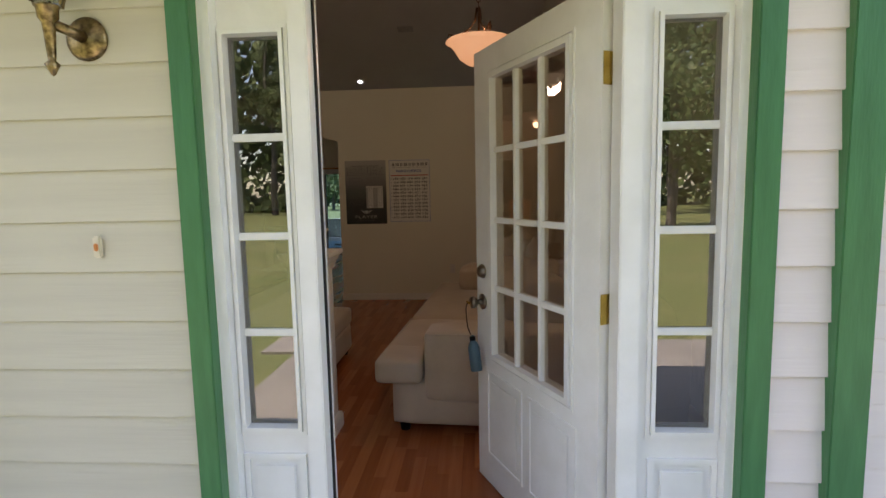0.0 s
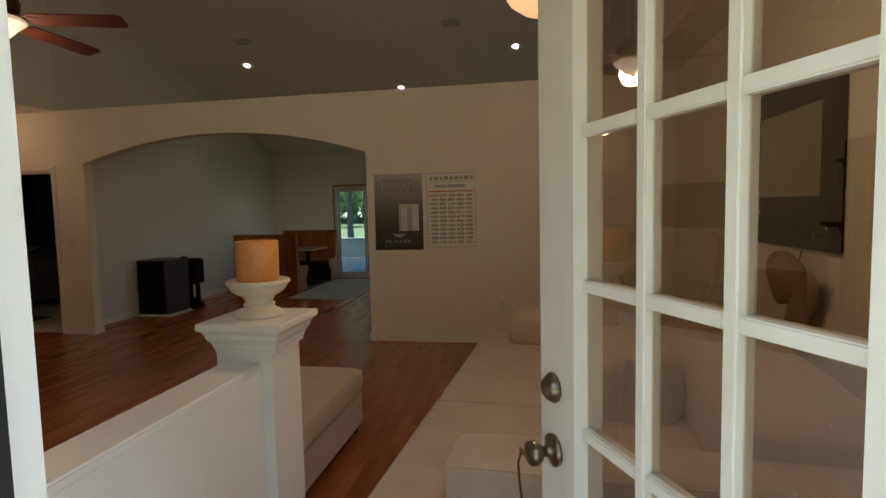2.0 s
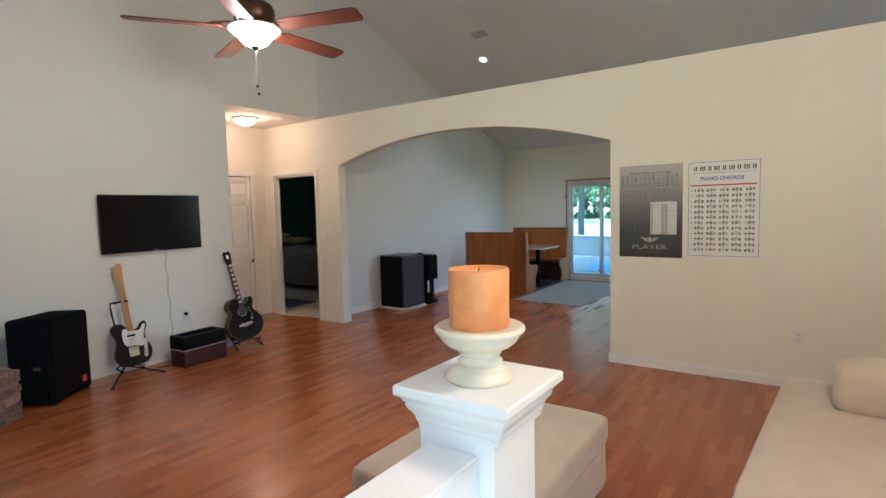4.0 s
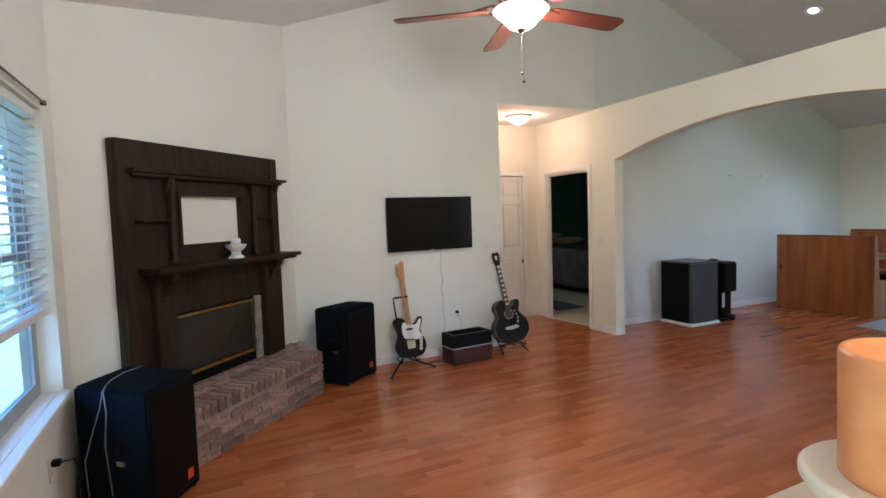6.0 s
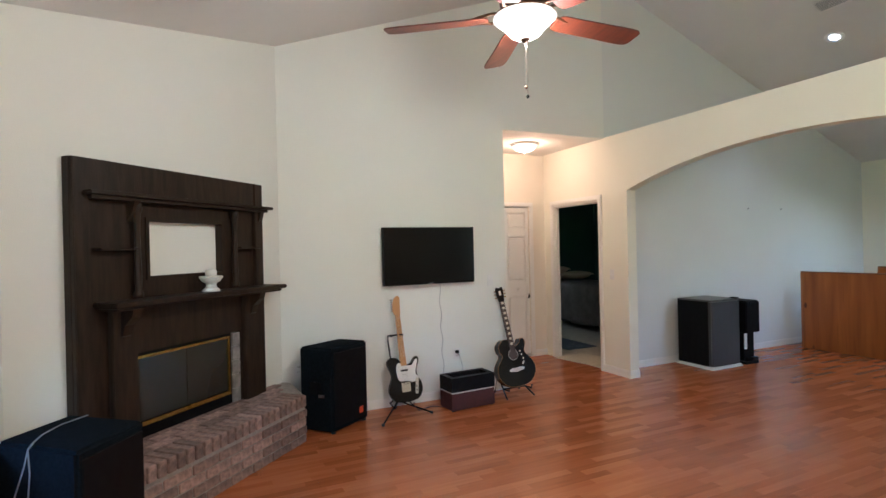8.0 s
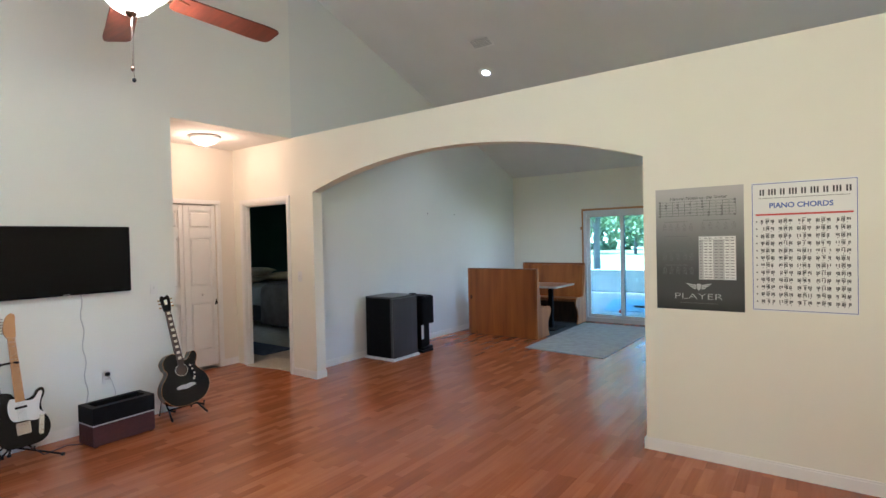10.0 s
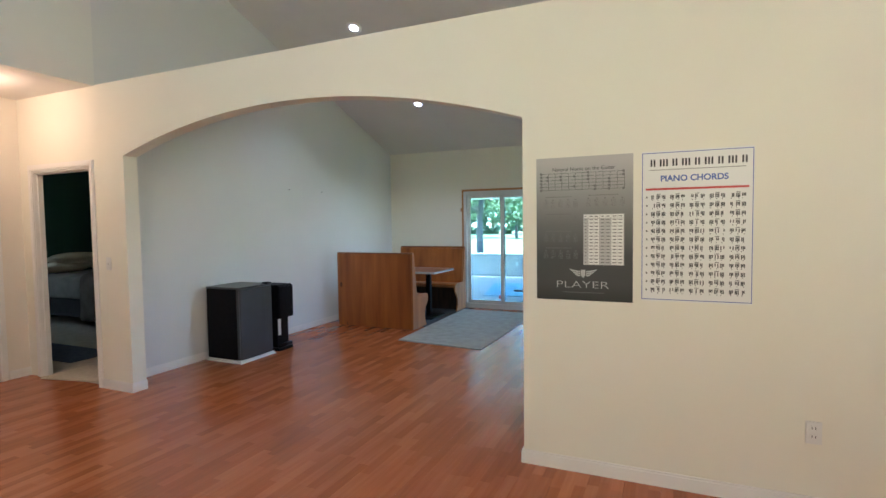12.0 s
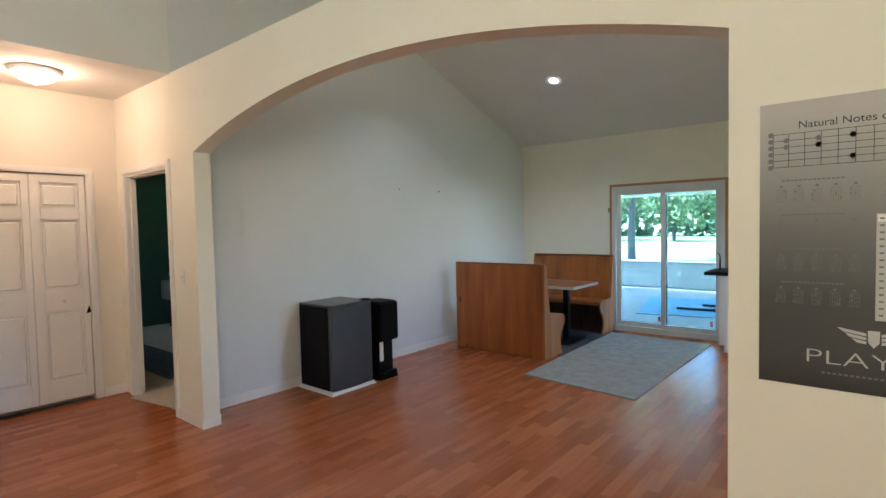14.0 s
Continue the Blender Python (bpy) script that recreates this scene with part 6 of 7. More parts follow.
# ---------------------------------------------------------------- fridge and what stands beside it
fr = thing("mini_fridge", pose(-5.385, 9.30, 0.0), "black mini fridge with a brushed steel door, on white foam", "fridge")
bm = bmesh.new()
box(bm, -0.275, 0.240, -0.272, 0.262, 0.0, 0.012, 0.003)
box(bm, -0.262, 0.226, -0.262, 0.250, 0.012, 0.030, 0.003)
part("foam_base", bm, "styro", fr, "white packing foam under the fridge")
part("cabinet", bx(-0.262, 0.165, -0.250, 0.240, 0.03, 0.795, 0.006), "black", fr)
part("top_panel", bx(-0.262, 0.212, -0.256, 0.246, 0.795, 0.814, 0.006), "fridgetop", fr, "grey top panel")
bm = bmesh.new()
extrude(bm, [(0.172, -0.248), (0.206, -0.252), (0.222, -0.236), (0.231, -0.10), (0.233, 0.0), (0.231, 0.10), (0.222, 0.228), (0.206, 0.242), (0.172, 0.240)], "z", 0.036, 0.790)
part("door", bm, "steel", fr, "bowed brushed steel door")
part("door_gasket", bx(0.165, 0.172, -0.244, 0.236, 0.038, 0.788), "rubber", fr, "dark rubber door seal")
part("door_grip", bx(0.206, 0.220, -0.257, -0.249, 0.04, 0.786, 0.003), "fridgetop", fr, "bright edge of the door")
part("top_hinge", bx(0.14, 0.215, 0.165, 0.240, 0.814, 0.829, 0.003), "black", fr)
for y in (-0.2, 0.2):
    part("levelling_foot", lathe(bmesh.new(), [(0.018, 0.0), (0.018, 0.006), (0, 0.006)], (-0.2, y, 0.03), 12), "rubber", fr)
wc = thing("cooler_stand", pose(-5.31, 9.745, 0), "narrow black appliance stand beside the mini fridge", "appliance")
part("upper_housing", bx(-0.13, 0.17, -0.12, 0.13, 0.385, 0.765, 0.010), "black", wc)
part("housing_lid", bx(-0.12, 0.15, -0.11, 0.12, 0.765, 0.775, 0.004), "black", wc)
part("column", bx(-0.10, 0.11, -0.09, 0.10, 0.03, 0.385, 0.006), "black", wc)
part("foot_plate", bx(-0.14, 0.16, -0.12, 0.12, 0.0, 0.035, 0.006), "black", wc)
part("foot_roll", tube(bmesh.new(), [(0.14, -0.10, 0.06), (0.14, 0.10, 0.06)], 0.024, 12), "black", wc, smooth=True)
part("white_panel", bx(0.112, 0.118, -0.085, -0.04, 0.18, 0.37), "white_plastic", wc)

for y in (10.503, 11.218):
    nl = tagged(part("picture_nail", tube(bmesh.new(), [(XL - 0.001, y, 1.946), (XL + 0.016, y, 1.950)], [0.004, 0.007], 8), "rubber"), "small dark nail driven into the pale grey dining room wall", "nail", "picture nails")
kn = structure("trim_knot", bx(SX0 - 0.060, SX0 - 0.036, YR - 0.016, YR, 1.66, 1.72, 0.005), "rawwood", "splintered edge of the raw pine strip")

# ---------------------------------------------------------------- dining booth
def bench(name, y_back, face, label):
    """A tall-backed booth bench along x; face +1 looks to +y."""
    t = thing(name, pose(0, y_back, 0), label, "bench", "booth benches")
    f = face
    A, B = -5.445, -4.215

    def Bx(x0, x1, a, b, z0, z1, bev=0.003):
        lo, hi = sorted((a * f, b * f))
        return bx(x0, x1, lo, hi, z0, z1, bev)
    part("back_panel", Bx(A + 0.02, B - 0.024, 0.0, 0.020, 0.006, 1.050), "boothwood", t, "flat stained pine plywood back")
    part("top_rail", Bx(A - 0.002, B + 0.003, -0.005, 0.052, 1.050, 1.066, 0.005), "boothedge", t, "darker rounded top rail")
    for x0, x1 in ((A, A + 0.018), (B - 0.022, B)):
        prof = [(0.0, 0.0), (0.43, 0.0), (0.395, 0.06), (0.375, 0.13), (0.375, 0.20), (0.40, 0.26), (0.445, 0.31), (0.478, 0.35), (0.490, 0.39), (0.482, 0.43), (0.455, 0.458), (0.40, 0.470), (0.155, 0.470), (0.130, 0.49), (0.115, 0.56), (0.052, 1.050), (0.0, 1.050)]
        bm = extrude(bmesh.new(), [(y * f, max(z, 0.004)) for y, z in prof], "x", x0, x1)
        part("end_panel", bm, "boothend", t, "pale curved pine end panel")
    part("seat", Bx(A + 0.02, B - 0.024, 0.022, 0.468, 0.432, 0.456), "boothwood", t)
    part("seat_nosing", Bx(A + 0.02, B - 0.024, 0.455, 0.478, 0.405, 0.440, 0.008), "boothedge", t, "rounded front edge of the seat")
    bm = extrude(bmesh.new(), [(0.115 * f, 0.456), (0.140 * f, 0.456), (0.070 * f, 1.03), (0.045 * f, 1.03)], "x", A + 0.02, B - 0.024)
    part("seat_back", bm, "boothwood", t, "slanted pine seat back")
    part("plinth", Bx(A + 0.02, B - 0.05, 0.02, 0.34, 0.0, 0.03, 0.0), "darkrug", t, "dark recessed plinth")
    part("seat_front", Bx(A + 0.02, B - 0.024, 0.33, 0.35, 0.03, 0.43), "darkwood", t, "dark board under the seat")
    return t


bench("booth_bench", 11.22, 1, "honey pine booth bench with its back to the room")
bench("booth_bench", 13.22, -1, "honey pine booth bench against the rear wall")
tb = thing("booth_table", pose(-4.80, 12.26, 0), "narrow booth table with a wooden top, pale edge and black pedestal", "table")
part("tabletop", bx(-0.62, 0.60, -0.36, 0.36, 0.715, 0.74, 0.003), "boothwood", tb)
bm = frame_rect(bmesh.new(), -0.62, 0.60, -0.36, 0.36, 0.006, 0.712, 0.743)
bmesh.ops.transform(bm, matrix=Matrix(((1, 0, 0, 0), (0, 0, 1, 0), (0, 1, 0, 0), (0, 0, 0, 1))), verts=bm.verts)
part("table_edge", bm, "palegrey", tb, "pale metal table edge")
part("pedestal", bx(0.30, 0.37, -0.035, 0.035, 0.02, 0.715, 0.004), "black", tb, "black steel pedestal")
part("foot", bx(0.20, 0.50, -0.26, 0.26, 0.0, 0.02, 0.004), "black", tb)
part("pedestal", bx(-0.50, -0.43, -0.035, 0.035, 0.02, 0.715, 0.004), "black", tb)
part("foot", bx(-0.62, -0.32, -0.26, 0.26, 0.0, 0.02, 0.004), "black", tb)

bm = extrude(bmesh.new(), [(-4.125, 10.62), (-2.975, 10.50), (-2.935, 13.03), (-4.19, 13.05)], "z", 0.0, 0.011)
bmesh.ops.bevel(bm, geom=[e for e in bm.edges if min(v.co.z for v in e.verts) > 0.01], offset=0.004, segments=2, affect="EDGES")
rug = tagged(part("area_rug", bm, "carpet"), "pale grey-beige rug on the laminate before the sliding door", "rug")
runner = tagged(part("floor_runner", bx(-4.80, -4.13, 11.50, 13.20, 0.0, 0.008, 0.003), "darkrug"), "dark grey strip of carpet under the booth", "rug")

# kitchen cabinet end
kc = thing("kitchen_cabinet", pose(0, 0, 0), "white base cabinet with a dark worktop by the rear wall", "cabinet")
part("body", bx(-2.78, 1.05, 12.66, 13.28, 0.09, 0.885), "trim", kc)
part("plinth", bx(-2.74, 1.05, 12.72, 13.28, 0, 0.09), "trim", kc)
for k in range(6):
    d = part("door", bx(-2.75 + k * 0.62, -2.16 + k * 0.62, 12.642, 12.66, 0.12, 0.86, 0.003), "trim", kc)
    part("handle", bx(-2.24 + k * 0.62, -2.225 + k * 0.62, 12.62, 12.642, 0.66, 0.78, 0.003), "black", d)
wt = tagged(part("worktop", bx(-2.93, 1.05, 12.63, 13.28, 0.885, 0.925, 0.004), "black"), "dark worktop on the white kitchen cabinet", "worktop")
ft = thing("faucet", pose(-2.83, 12.95, 0.925), "small curved metal tap on the dark worktop", "tap")
part("spout", tube(bmesh.new(), [(0, 0, 0), (0, 0, 0.16), (-0.01, -0.02, 0.20), (-0.03, -0.05, 0.20), (-0.035, -0.06, 0.17)], 0.009, 10), "chrome", ft, smooth=True)

# ---------------------------------------------------------------- bedroom things
bed = thing("bed", pose(-8.2, 10.4, 0), "low bed with a pale grey cover and a draped brown throw", "bed")
part("box_base", bx(-2.0, 0.95, -0.72, 0.85, 0.16, 0.46, 0.01), "darkcloth", bed, "dark box base")
part("mattress", cushion(-2.02, 0.98, -0.78, 0.88, 0.42, 0.76, 0.06, 0.02, 0.02), "bedding", bed, smooth=True)
part("throw", cushion(-0.55, 1.02, -0.85, 0.2, 0.12, 0.81, 0.10, 0.02, 0.05, 13), "throwcloth", bed, "rumpled brown-grey throw", smooth=True)
for x in (-1.9, 0.85):
    for y in (-0.66, 0.78):
        part("leg", bx(x - 0.03, x + 0.03, y - 0.03, y + 0.03, 0.004, 0.16), "black", bed)
for x, y, z in ((-9.72, 9.98, 0.87), (-9.62, 10.05, 1.00), (-9.75, 10.75, 0.87)):
    p = thing("bed_pillow", pose(x, y, z, 84, 0, 80), "pale beige pillow stacked on the bed", "pillow", "bed pillows")
    part("cover", pillow_shape(0.70, 0.48, 0.17, 0.01, 7, seed=int(y * 3)), "palecloth", p, smooth=True)
tagged(part("bedroom_rug", bx(-9.2, -6.96, 8.38, 8.90, 0.004, 0.014, 0.003), "bluerug"), "slate blue striped rug on the bedroom carpet", "rug")
tagged(part("bath_mat", extrude(bmesh.new(), [(-6.62, 7.905), (-5.985, 8.035), (-6.04, 8.50), (-6.67, 8.37)], "z", 0.004, 0.016), "beigemat"), "beige mat across the bedroom doorway", "mat")

# ---------------------------------------------------------------- lamps and ceiling things
fan = thing("ceiling_fan", pose(-3.18, 5.17, 2.53), "five-bladed cherry ceiling fan with a lit frosted bowl", "ceiling fan")
ztop = roof_z(5.17) - 2.53
part("down_rod", tube(bmesh.new(), [(0, 0, 0.30), (0, 0, ztop - 0.05)], 0.013, 12), "bronze", fan)
part("canopy", lathe(bmesh.new(), [(0.02, -0.09), (0.06, -0.06), (0.075, 0.03), (0, 0.03)], (0, 0, ztop), 24), "bronze", fan, smooth=True)
part("motor", lathe(bmesh.new(), [(0.10, 0.155), (0.115, 0.165), (0.125, 0.19), (0.13, 0.235), (0.115, 0.27), (0.06, 0.30), (0.02, 0.32), (0, 0.32)], seg=32), "bronze", fan, "brushed bronze motor housing", smooth=True)
part("fitter", lathe(bmesh.new(), [(0.150, 0.128), (0.155, 0.135), (0.14, 0.148), (0.09, 0.16), (0, 0.16)], seg=32), "bronze", fan, smooth=True)
part("bowl", lathe(bmesh.new(), [(0.012, 0.015), (0.045, 0.018), (0.075, 0.035), (0.11, 0.075), (0.145, 0.105), (0.160, 0.120), (0.152, 0.130), (0.0, 0.128)], seg=36), "shopglow", fan, "lit frosted glass bowl", smooth=True)
fan.children[-1].visible_shadow = False
part("finial", lathe(bmesh.new(), [(0, -0.006), (0.012, -0.002), (0.022, 0.010), (0.024, 0.018), (0, 0.02)], seg=18), "bronze", fan, smooth=True)
for k, (dx, L) in enumerate(((0.0, 0.22), (0.012, 0.27))):
    ch = part("pull_chain", tube(bmesh.new(), [(dx, 0, 0.0), (dx, 0, -L)], 0.0015, 6), "nickel", fan)
    part("pull_knob", lathe(bmesh.new(), [(0, -0.018), (0.007, -0.012), (0.009, -0.004), (0.004, 0.002), (0, 0.004)], (dx, 0, -L), 12), "bronze" if k == 0 else "black", ch, smooth=True)
R_ = 0.725
blade_pts = outline([(0.20, -0.055), (0.30, -0.062), (0.50, -0.066), (0.66, -0.070), (R_, -0.055), (R_ + 0.005, 0.0), (R_, 0.055), (0.66, 0.070), (0.50, 0.066), (0.30, 0.062), (0.20, 0.055), (0.185, 0.0)], 48)
for k in range(5):
    a_ = 18 + 72 * k
    m_ = pose(0, 0, 0.130, 0, 0, a_)
    b_ = part("blade", moved(extrude(bmesh.new(), blade_pts, "z", -0.004, 0.004), m_ @ pose(0, 0, 0, -11, 0, 0)), "fanwood", fan, "cherry blade")
    bm = bmesh.new()
    tube(bm, [(0.10, -0.02, 0.02), (0.17, -0.045, 0.002), (0.25, -0.02, 0.004)], 0.008, 8)
    tube(bm, [(0.10, 0.02, 0.02), (0.17, 0.045, 0.012), (0.25, 0.02, 0.008)], 0.008, 8)
    box(bm, 0.19, 0.27, -0.025, 0.025, 0.004, 0.010)
    part("blade_iron", moved(bm, m_), "bronze", b_, "curled bronze bracket")

dome = thing("ceiling_light", pose(-6.28, 7.25, 2.743), "flush frosted dome ceiling light in the hall", "ceiling light")
part("base_ring", lathe(bmesh.new(), [(0.165, 0), (0.165, -0.018), (0.150, -0.028), (0, -0.028)], seg=36), "trim", dome, smooth=True)
part("dome", lathe(bmesh.new(), [(0.147, -0.026), (0.140, -0.045), (0.110, -0.075), (0.06, -0.095), (0, -0.101)], seg=36), "hallglow", dome, "lit frosted glass dome", smooth=True)
dome.children[-1].visible_shadow = False
part("finial", lathe(bmesh.new(), [(0, -0.118), (0.008, -0.112), (0.010, -0.10), (0, -0.098)], seg=12), "trim", dome, smooth=True)

pen = thing("pendant_light", pose(0.055, 4.60, 2.205), "lit alabaster bowl pendant on scrolled dark iron arms", "pendant light")
part("bowl", lathe(bmesh.new(), [(0.020, 0.0), (0.075, 0.014), (0.128, 0.052), (0.160, 0.105), (0.183, 0.132), (0.212, 0.150), (0.205, 0.158), (0.178, 0.146), (0, 0.136)], seg=40), "pendglow", pen, "lit alabaster glass bowl", smooth=True)
pen.children[-1].visible_shadow = False
part("finial", lathe(bmesh.new(), [(0, -0.016), (0.012, -0.008), (0.02, 0.0), (0.016, 0.008), (0, 0.01)], seg=16), "bronze", pen, smooth=True)
for k in range(3):
    a_ = radians(50 + 120 * k)
    c_, s_ = math.cos(a_), math.sin(a_)
    prof = [(0.180, 0.155), (0.205, 0.185), (0.195, 0.215), (0.168, 0.205), (0.160, 0.185), (0.12, 0.205), (0.06, 0.235), (0.022, 0.28), (0.012, 0.36)]
    part("arm", tube(bmesh.new(), [(r * c_, r * s_, z) for r, z in prof], 0.007, 8), "bronze", pen, "scrolled iron arm", smooth=True)
part("stem", tube(bmesh.new(), [(0, 0, 0.13), (0, 0, 0.36)], 0.008, 10), "bronze", pen)
zt = roof_z(4.60) - 2.205
bm = bmesh.new()
k, z = 0, 0.36
while z < zt - 0.05:
    ring = [((0.012 * math.cos(a_) if k % 2 else 0), (0 if k % 2 else 0.012 * math.cos(a_)), z + 0.018 + 0.020 * math.sin(a_)) for a_ in np.linspace(0, 2 * math.pi, 11)]
    tube(bm, ring, 0.0028, 5)
    z += 0.031
    k += 1
part("chain", bm, "bronze", pen, kind="stuff")
part("canopy", lathe(bmesh.new(), [(0.01, -0.06), (0.05, -0.04), (0.065, 0.02), (0, 0.02)], (0, 0, zt), 24), "bronze", pen, smooth=True)

tiltr = math.degrees(math.atan(SLOPE))
for x, y in ((-4.46, 10.28), (-0.215, 10.30), (-2.15, 11.11), (-4.42, 11.89)):
    can = thing("recessed_light", pose(x, y, roof_z(y)) @ pose(0, 0, 0, -tiltr, 0, 0), "lit recessed downlight with a white ring in the vaulted ceiling", "ceiling light", "recessed lights")
    part("ring", lathe(bmesh.new(), [(0.095, 0.0), (0.095, -0.006), (0.060, -0.009), (0.048, -0.002), (0.048, 0.0)], seg=32), "trim", can, smooth=True)
    part("lens", lathe(bmesh.new(), [(0.048, 0.0), (0.047, -0.004), (0, -0.004)], seg=28), "canglow", can, "glowing lens")
    lamp = new("downlight", bpy.data.lights.new("downlight", "SPOT"))
    lamp.data.energy, lamp.data.color, lamp.data.spot_size, lamp.data.spot_blend, lamp.data.shadow_soft_size = 1.2, (0.9, 0.94, 1.0), radians(110), 0.6, 0.05
    lamp.location = (x, y, roof_z(y) - 0.03)
for x, y in ((-4.21, 9.75), (-1.085, 9.73)):
    v = thing("ceiling_vent", pose(x, y, roof_z(y)) @ pose(0, 0, 0, -tiltr, 0, 0), "white louvred air vent in the vaulted ceiling", "vent", "ceiling vents")
    # flat plate whose grey stands in for the shade between the louvres
    part("backing", bx(-0.125, 0.125, -0.07, 0.07, -0.001, 0.001), "palegrey", v, "grey plate standing for the shade behind the louvres")
    part("frame", moved(frame_rect(bmesh.new(), -0.13, 0.13, -0.075, 0.075, 0.025, 0.0, 0.010), pose(0, 0, 0, 90, 0, 0)), "trim", v)
    for k in range(7):
        part("louvre", moved(bx(-0.13, 0.13, -0.010, 0.010, -0.001, 0.001), Matrix.Translation((0, -0.066 + k * 0.022, -0.006)) @ pose(0, 0, 0, 35, 0, 0)), "trim", v)

# ---------------------------------------------------------------- outdoors
random.seed(21)


def leafy(bm, c, r, n, size):
    """A clump of small leaf faces round c."""
    for _ in range(n):
        d = Vector((random.gauss(0, 1), random.gauss(0, 1), random.gauss(0, 0.8))).normalized() * r * random.random() ** 0.45
        p = Vector(c) + d
        s = Vector((random.gauss(0, 1), random.gauss(0, 1), random.gauss(0, 1))).normalized()
        u = s.orthogonal().normalized() * size * random.uniform(0.5, 1.1)
        w = s.cross(u).normalized() * size * random.uniform(0.3, 0.7)
        bm.faces.new([bm.verts.new(p - u), bm.verts.new(p + w), bm.verts.new(p + u), bm.verts.new(p - w)])


def tree(kind_, h, spread, seed_):
    random.seed(seed_)
    t = thing(kind_, pose(0, 0, -0.2), {"oak_tree": "spreading leafy tree on the lawn", "pine_tree": "tall straight pine at the lawn's edge"}[kind_], "tree", kind_ + "s")
    tall = kind_ == "pine_tree"
    top = h * (0.95 if tall else 0.6)
    bm = bmesh.new()
    pts = [(0.02 * h * math.sin(k * 0.9 + seed_) * k / 8, 0.02 * h * math.cos(k * 1.1) * k / 8, top * k / 8) for k in range(9)]
    tube(bm, pts, [h * 0.017 * (1 - 0.8 * k / 8) + 0.03 for k in range(9)], 9)
    ends = []
    for k in range(16 if not tall else 22):
        z0 = top * (random.uniform(0.35, 1.0) if not tall else random.uniform(0.45, 1.0))
        a_, L = random.uniform(0, 6.28), spread * random.uniform(0.5, 1.0) * (1.0 if not tall else 1.25 - z0 / top * 0.8)
        i = min(7, int(z0 / top * 8))
        s0 = Vector(pts[i])
        s0.z = z0
        e = s0 + Vector((L * math.cos(a_), L * math.sin(a_), L * (random.uniform(0.2, 0.9) if not tall else random.uniform(-0.1, 0.3))))
        mid_ = (s0 + e) / 2 + Vector((0, 0, 0.08 * L))
        tube(bm, [s0, mid_, e], [h * 0.006, h * 0.004, 0.01], 6)
        ends += [e, mid_, (mid_ + e) / 2]
    part("trunk", bm, "bark", t)
    bm = bmesh.new()
    for e in ends:
        leafy(bm, e, spread * (0.44 if not tall else 0.34), 95 if not tall else 85, 0.17 if not tall else 0.16)
    part("crown", bm, "leaf", t, kind="stuff")
    return t


oak, oak2 = tree("oak_tree", 9, 3.2, 4), tree("oak_tree", 8, 2.8, 9)
pine, pine2 = tree("pine_tree", 17, 2.6, 5), tree("pine_tree", 15, 2.4, 8)
oak.matrix_basis = pose(-9.6, 29.0, -0.2)
oak2.matrix_basis = pose(-6.2, 34.0, -0.2, 0, 0, 70)
pine.matrix_basis = pose(-5.0, -24.0, -0.2)
pine2.matrix_basis = pose(3.0, -27.0, -0.2)
random.seed(33)
for k in range(12):
    copy_thing((oak, oak2)[k % 2], pose(-46 + k * 6 + random.uniform(-2, 2), random.uniform(52, 66), -0.2, 0, 0, random.uniform(0, 360)))
for k in range(18):
    copy_thing((pine, pine2, pine, oak)[k % 4], pose(-34 + k * 3.6 + random.uniform(-1.5, 1.5), random.uniform(-38, -25), -0.2, 0, 0, random.uniform(0, 360)))
for x, y in ((-14, -9), (-20, 2), (-26, -6), (7, -15), (14, -12)):
    copy_thing(oak, pose(x, y, -0.2, 0, 0, x * 31))
for k, (y0, sx) in enumerate(((74, 1), (-46, 1))):
    bm = bmesh.new()
    for _ in range(5200 + 5000 * k):
        x = random.uniform(-75, 75)
        hh = 11 + 7 * k + 3 * noise.noise(Vector((x * 0.09, k * 9, 0))) + 2 * noise.noise(Vector((x * 0.35, k * 9, 3)))
        leafy(bm, (x, y0 + random.uniform(-3, 3), random.uniform(-0.2, hh)), 0.8, 3, 0.75)
    tagged(part("far_woods", bm, "leaf", kind="stuff"), "dense green woods beyond the lawn", "woods")
shed = thing("garden_shed", pose(-6.3, 43.0, -0.2, 0, 0, 8), "small white gabled outbuilding across the bright lawn", "shed")
part("wall", extrude(bmesh.new(), [(-2.1, 0), (2.1, 0), (2.1, 2.3), (0, 3.9), (-2.1, 2.3)], "y", -2, 2), "trim", shed)
for s_ in (-1, 1):
    part("roof", extrude(bmesh.new(), [(0, 3.92), (s_ * 2.5, 2.05), (s_ * 2.5, 2.17), (0, 4.06)], "y", -2.3, 2.3), "palegrey", shed)
dr = part("door", bx(-0.6, 0.6, -2.05, -2.0, 0.05, 2.0), "palegrey", shed)
part("window", bx(1.1, 1.7, -2.04, -2.0, 1.1, 1.8), "screen", shed)
for nm, x, y, w, d, a_ in (("porch_rug", -3.3, 16.4, 3.0, 2.2, 12),):
    tagged(part(nm, moved(bx(-w / 2, w / 2, -d / 2, d / 2, -0.05, -0.04, 0.003), pose(x, y, 0, 0, 0, a_)), "porchmat"), "blue-green mat on the rear porch floor", "mat")
for k in range(3):
    pk = thing("porch_pole", pose(-3.0 + 0.3 * k, 15.9 + 0.45 * k, -0.015, 0, 0, 6 - 5 * k), "long dark pole lying on the porch mat", "pole", "porch poles")
    part("shaft", tube(bmesh.new(), [(-1.1, 0, 0), (1.2, 0.02, 0)], 0.022, 8), "black", pk, smooth=True)

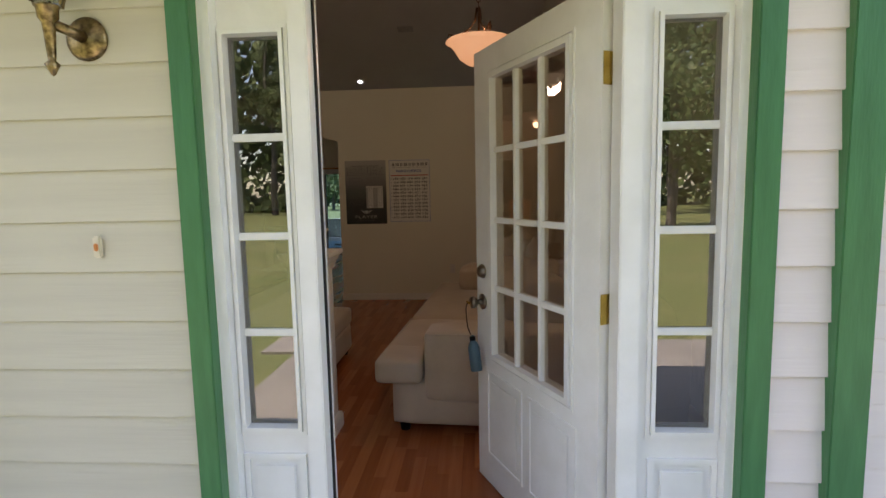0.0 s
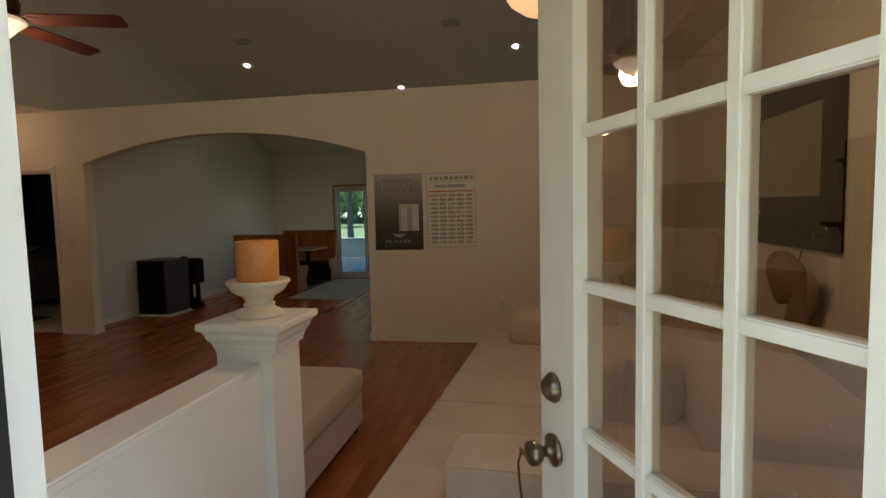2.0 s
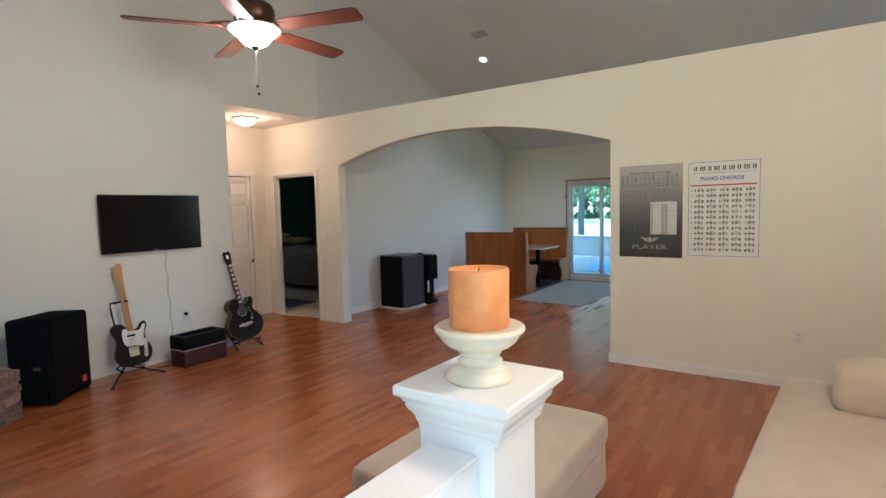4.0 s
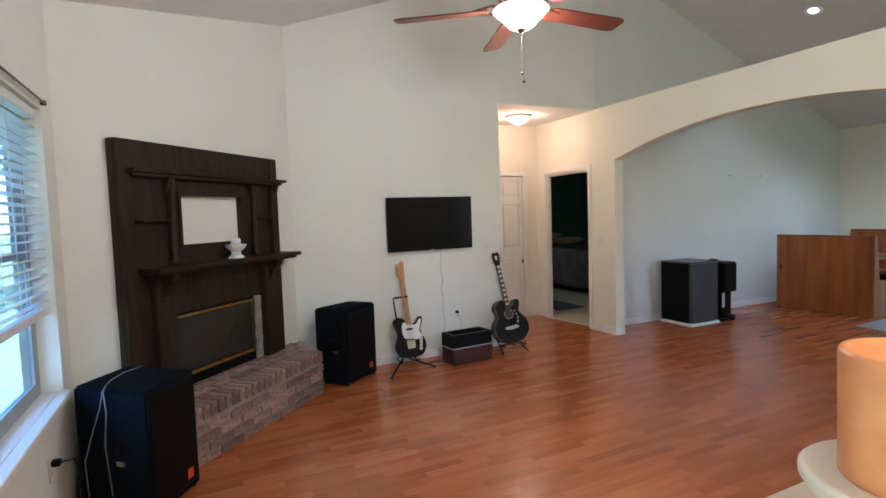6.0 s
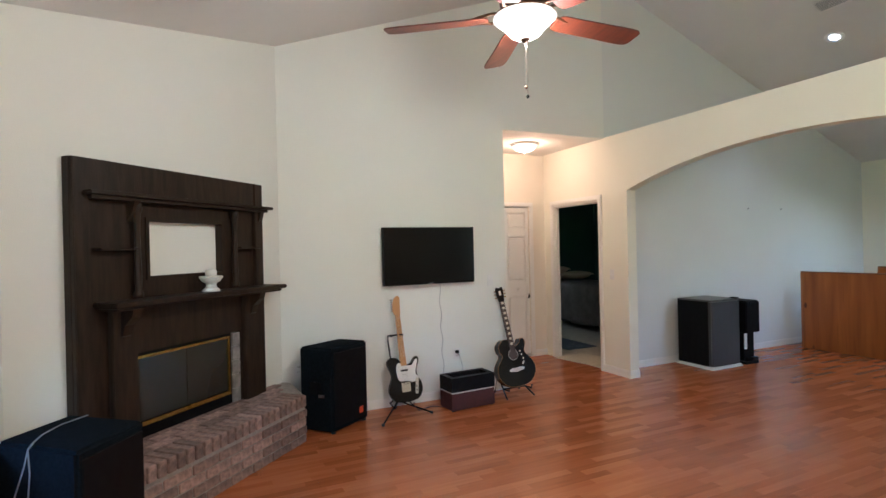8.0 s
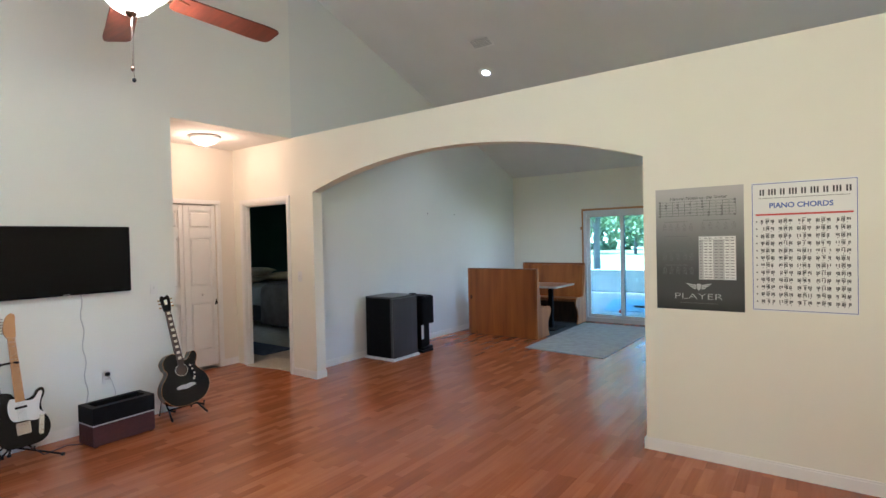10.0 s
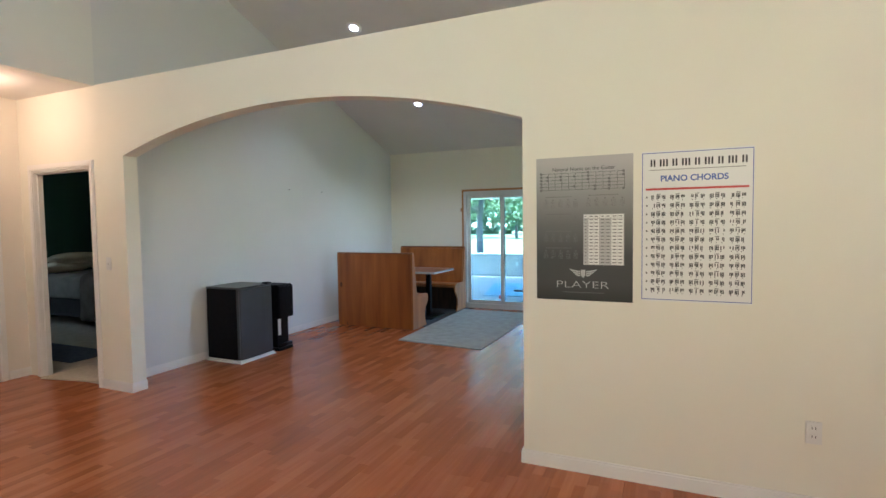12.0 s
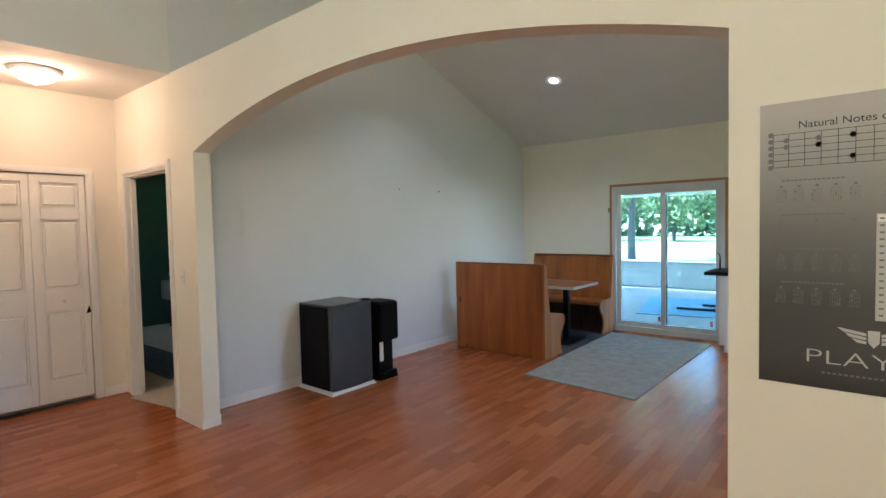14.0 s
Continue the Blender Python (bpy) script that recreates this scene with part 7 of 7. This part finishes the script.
# ---------------------------------------------------------------- small pieces last: siding, bricks, floor boards
def lap(x0, x1, y, z, mesh=None, name="siding_board", material="siding", parent=None, h=0.175, d=0.017):
    if mesh is None:
        bm = extrude(bmesh.new(), [(0.0, 0.003), (-d + 0.004, 0.0), (-d, 0.002), (-d, 0.008), (-0.005, h), (0.0, h)], "x", x0, x1)
        ob = part(name, bm, material, parent)
    else:
        ob = new(name, mesh)
        ob.parent = parent
    ob.matrix_basis = Matrix.Translation((0, y, z))
    return ob


sid1 = structure("siding_west", bx(-1.75, -0.86, 2.715, 2.726, -0.14, 2.62), "siding", "cream lap siding beside the entry")
sid2 = structure("siding_east", bx(0.872, 1.036, 2.715, 2.726, -0.14, 2.62), "pinksiding", "pale lap siding between the green boards")
sid3 = structure("siding_east_return", bx(1.137, 1.6, 2.715, 2.726, -0.14, 2.62), "pinksiding", "pale lap siding past the corner board")
m1 = m2 = m3 = None
for k in range(17):
    z = 0.562 - 4 * 0.1565 + (k) * 0.1565
    if z + 0.175 > 2.62:
        break
    o1 = lap(-1.75, -0.86, 2.715, z, m1, parent=sid1)
    m1 = o1.data
m2 = m3 = None
for k in range(17):
    z = 1.831 + 4 * 0.162 - k * 0.162
    o2 = lap(0.872, 1.036, 2.715, z, m2, material="pinksiding", parent=sid2, h=0.180, d=0.020)
    m2 = o2.data
for k in range(27):
    z = 1.264 + 13 * 0.0976 - k * 0.0976
    o3 = lap(1.137, 1.6, 2.715, z, m3, material="pinksiding", parent=sid3, h=0.110, d=0.013)
    m3 = o3.data

# brick hearth: courses in the fireplace frame
hearth = tagged(part("hearth", bmesh.new(), "mortar"), "raised hearth of worn pink brick", "hearth")
hearth.matrix_basis = FM
hearth["kind"] = "structure"
HU0, HU1, HD = 4.12, 6.12, 0.455
HC = 5.755                                     # the front corner; from there the end runs back at a slant to HU1
core = extrude(bmesh.new(), [(HU0, -0.002), (HU0, -HD + 0.010), (HC - 0.012, -HD + 0.010), (HU1 - 0.055, -0.075), (HU1 - 0.06, -0.002)], "z", 0.0, HZ - 0.012)
part("mortar_core", core, "mortar", hearth)
BL, BH, BD, J = 0.194, 0.055, 0.088, 0.010
bmesh_b = bx(-BL / 2, BL / 2, -BD / 2, BD / 2, -BH / 2, BH / 2, 0.005, 1)
first = part("brick", bmesh_b, "brick", hearth)
brick_me = first.data
bpy.data.objects.remove(first)
random.seed(8)


def lay(u, v, z, rz=0, rx=0, s=1.0):
    b_ = new("brick", brick_me)
    b_.parent = hearth
    b_.matrix_basis = pose(u, v, z, rx + random.uniform(-0.6, 0.6), random.uniform(-0.6, 0.6), rz + random.uniform(-1, 1)) @ Matrix.Diagonal((s, 1, 1, 1))


for c_ in range(4):
    z = 0.030 + c_ * (BH + J)
    off = (BL + J) / 2 * (c_ % 2)
    n_ = 10
    for k in range(n_):
        u0 = max(HU0, HU0 - off + k * (BL + J))
        u1 = min(HC, HU0 - off + k * (BL + J) + BL)
        if u1 - u0 > 0.04:
            lay((u0 + u1) / 2, -HD + BD / 2 - random.uniform(0, 0.004), z, s=(u1 - u0) / BL)
    ex, ey = HU1 - 0.03 - HC, HD - 0.06
    el = math.hypot(ex, ey)
    ea = math.degrees(math.atan2(ey, ex))
    d0 = 0.02 - (off * 0.9)
    while d0 < el - 0.03:
        a0_, a1_ = max(0.015, d0), min(el, d0 + BL)
        if a1_ - a0_ > 0.04:
            mid_ = (a0_ + a1_) / 2
            lay(HC + ex * mid_ / el - BD / 2 * ey / el, -HD + ey * mid_ / el + BD / 2 * ex / el, z, ea, s=(a1_ - a0_) / BL)
        d0 += BL + J
ztop_ = HZ - 0.055
for k in range(31):
    u = HU0 + 0.03 + k * (BH + J)
    if u > HC - 0.03:
        break
    b_ = new("brick", brick_me)
    b_.parent = hearth
    b_.matrix_basis = pose(u, -HD + 0.085, ztop_ + 0.012, 0, 0, 90) @ pose(0, 0, 0, 90, 0, 0) @ Matrix.Diagonal((1.0, 1, 1, 1))
rowsv = [-0.215, -0.115, -0.02]
for r_, v in enumerate(rowsv):
    for k in range(10):
        u = HU0 + 0.10 + k * (BL + J) - (0.1 if r_ % 2 else 0)
        if u + BL / 2 > HC + (v - 0.03 + HD) * 0.85 - 0.02:
            break
        lay(u, v - 0.008, HZ - 0.0275)

# laminate boards: 0.19 m by 1.2 m, laid along y
BW, BLn = 0.19, 1.2
fl_me = bx(0.0002, BW - 0.0002, 0.0002, BLn - 0.0002, -0.012, 0.0, 0.0003, 1)
fob = part("board", fl_me, "floor", floor)
fme = fob.data
bpy.data.objects.remove(fob)
rest = bmesh.new()
x, i, near = -6.90, 0, 0
while x < 1.42:
    y = 2.80 - (i * 0.437) % BLn
    while y < 13.30:
        y0, y1 = max(y, 2.86 if x > -1.7 else 2.77), min(y + BLn, 13.3)
        whole = y >= 2.86 and y + BLn <= 13.3
        keep = y1 - y0 > 0.01 and not (x < -5.9 and (y1 < 6.5 or y0 > 8.0))
        if x < -5.9 and keep:
            y1 = min(y1, 8.04)
            whole = False
        if keep:
            if whole and near < 290 and -5.6 < x < 0.6 and y < 10.5:
                o = new("board", fme)
                o.parent = floor
                o.location = (x, y, 0)
                near += 1
            else:
                box(rest, x + 0.0001, x + BW - 0.0001, y0 + 0.0001, y1 - 0.0001, -0.012, 0.0)
        y += BLn
    x += BW
    i += 1
part("boards", rest, "floor", floor, "cherry laminate boards", kind="stuff")
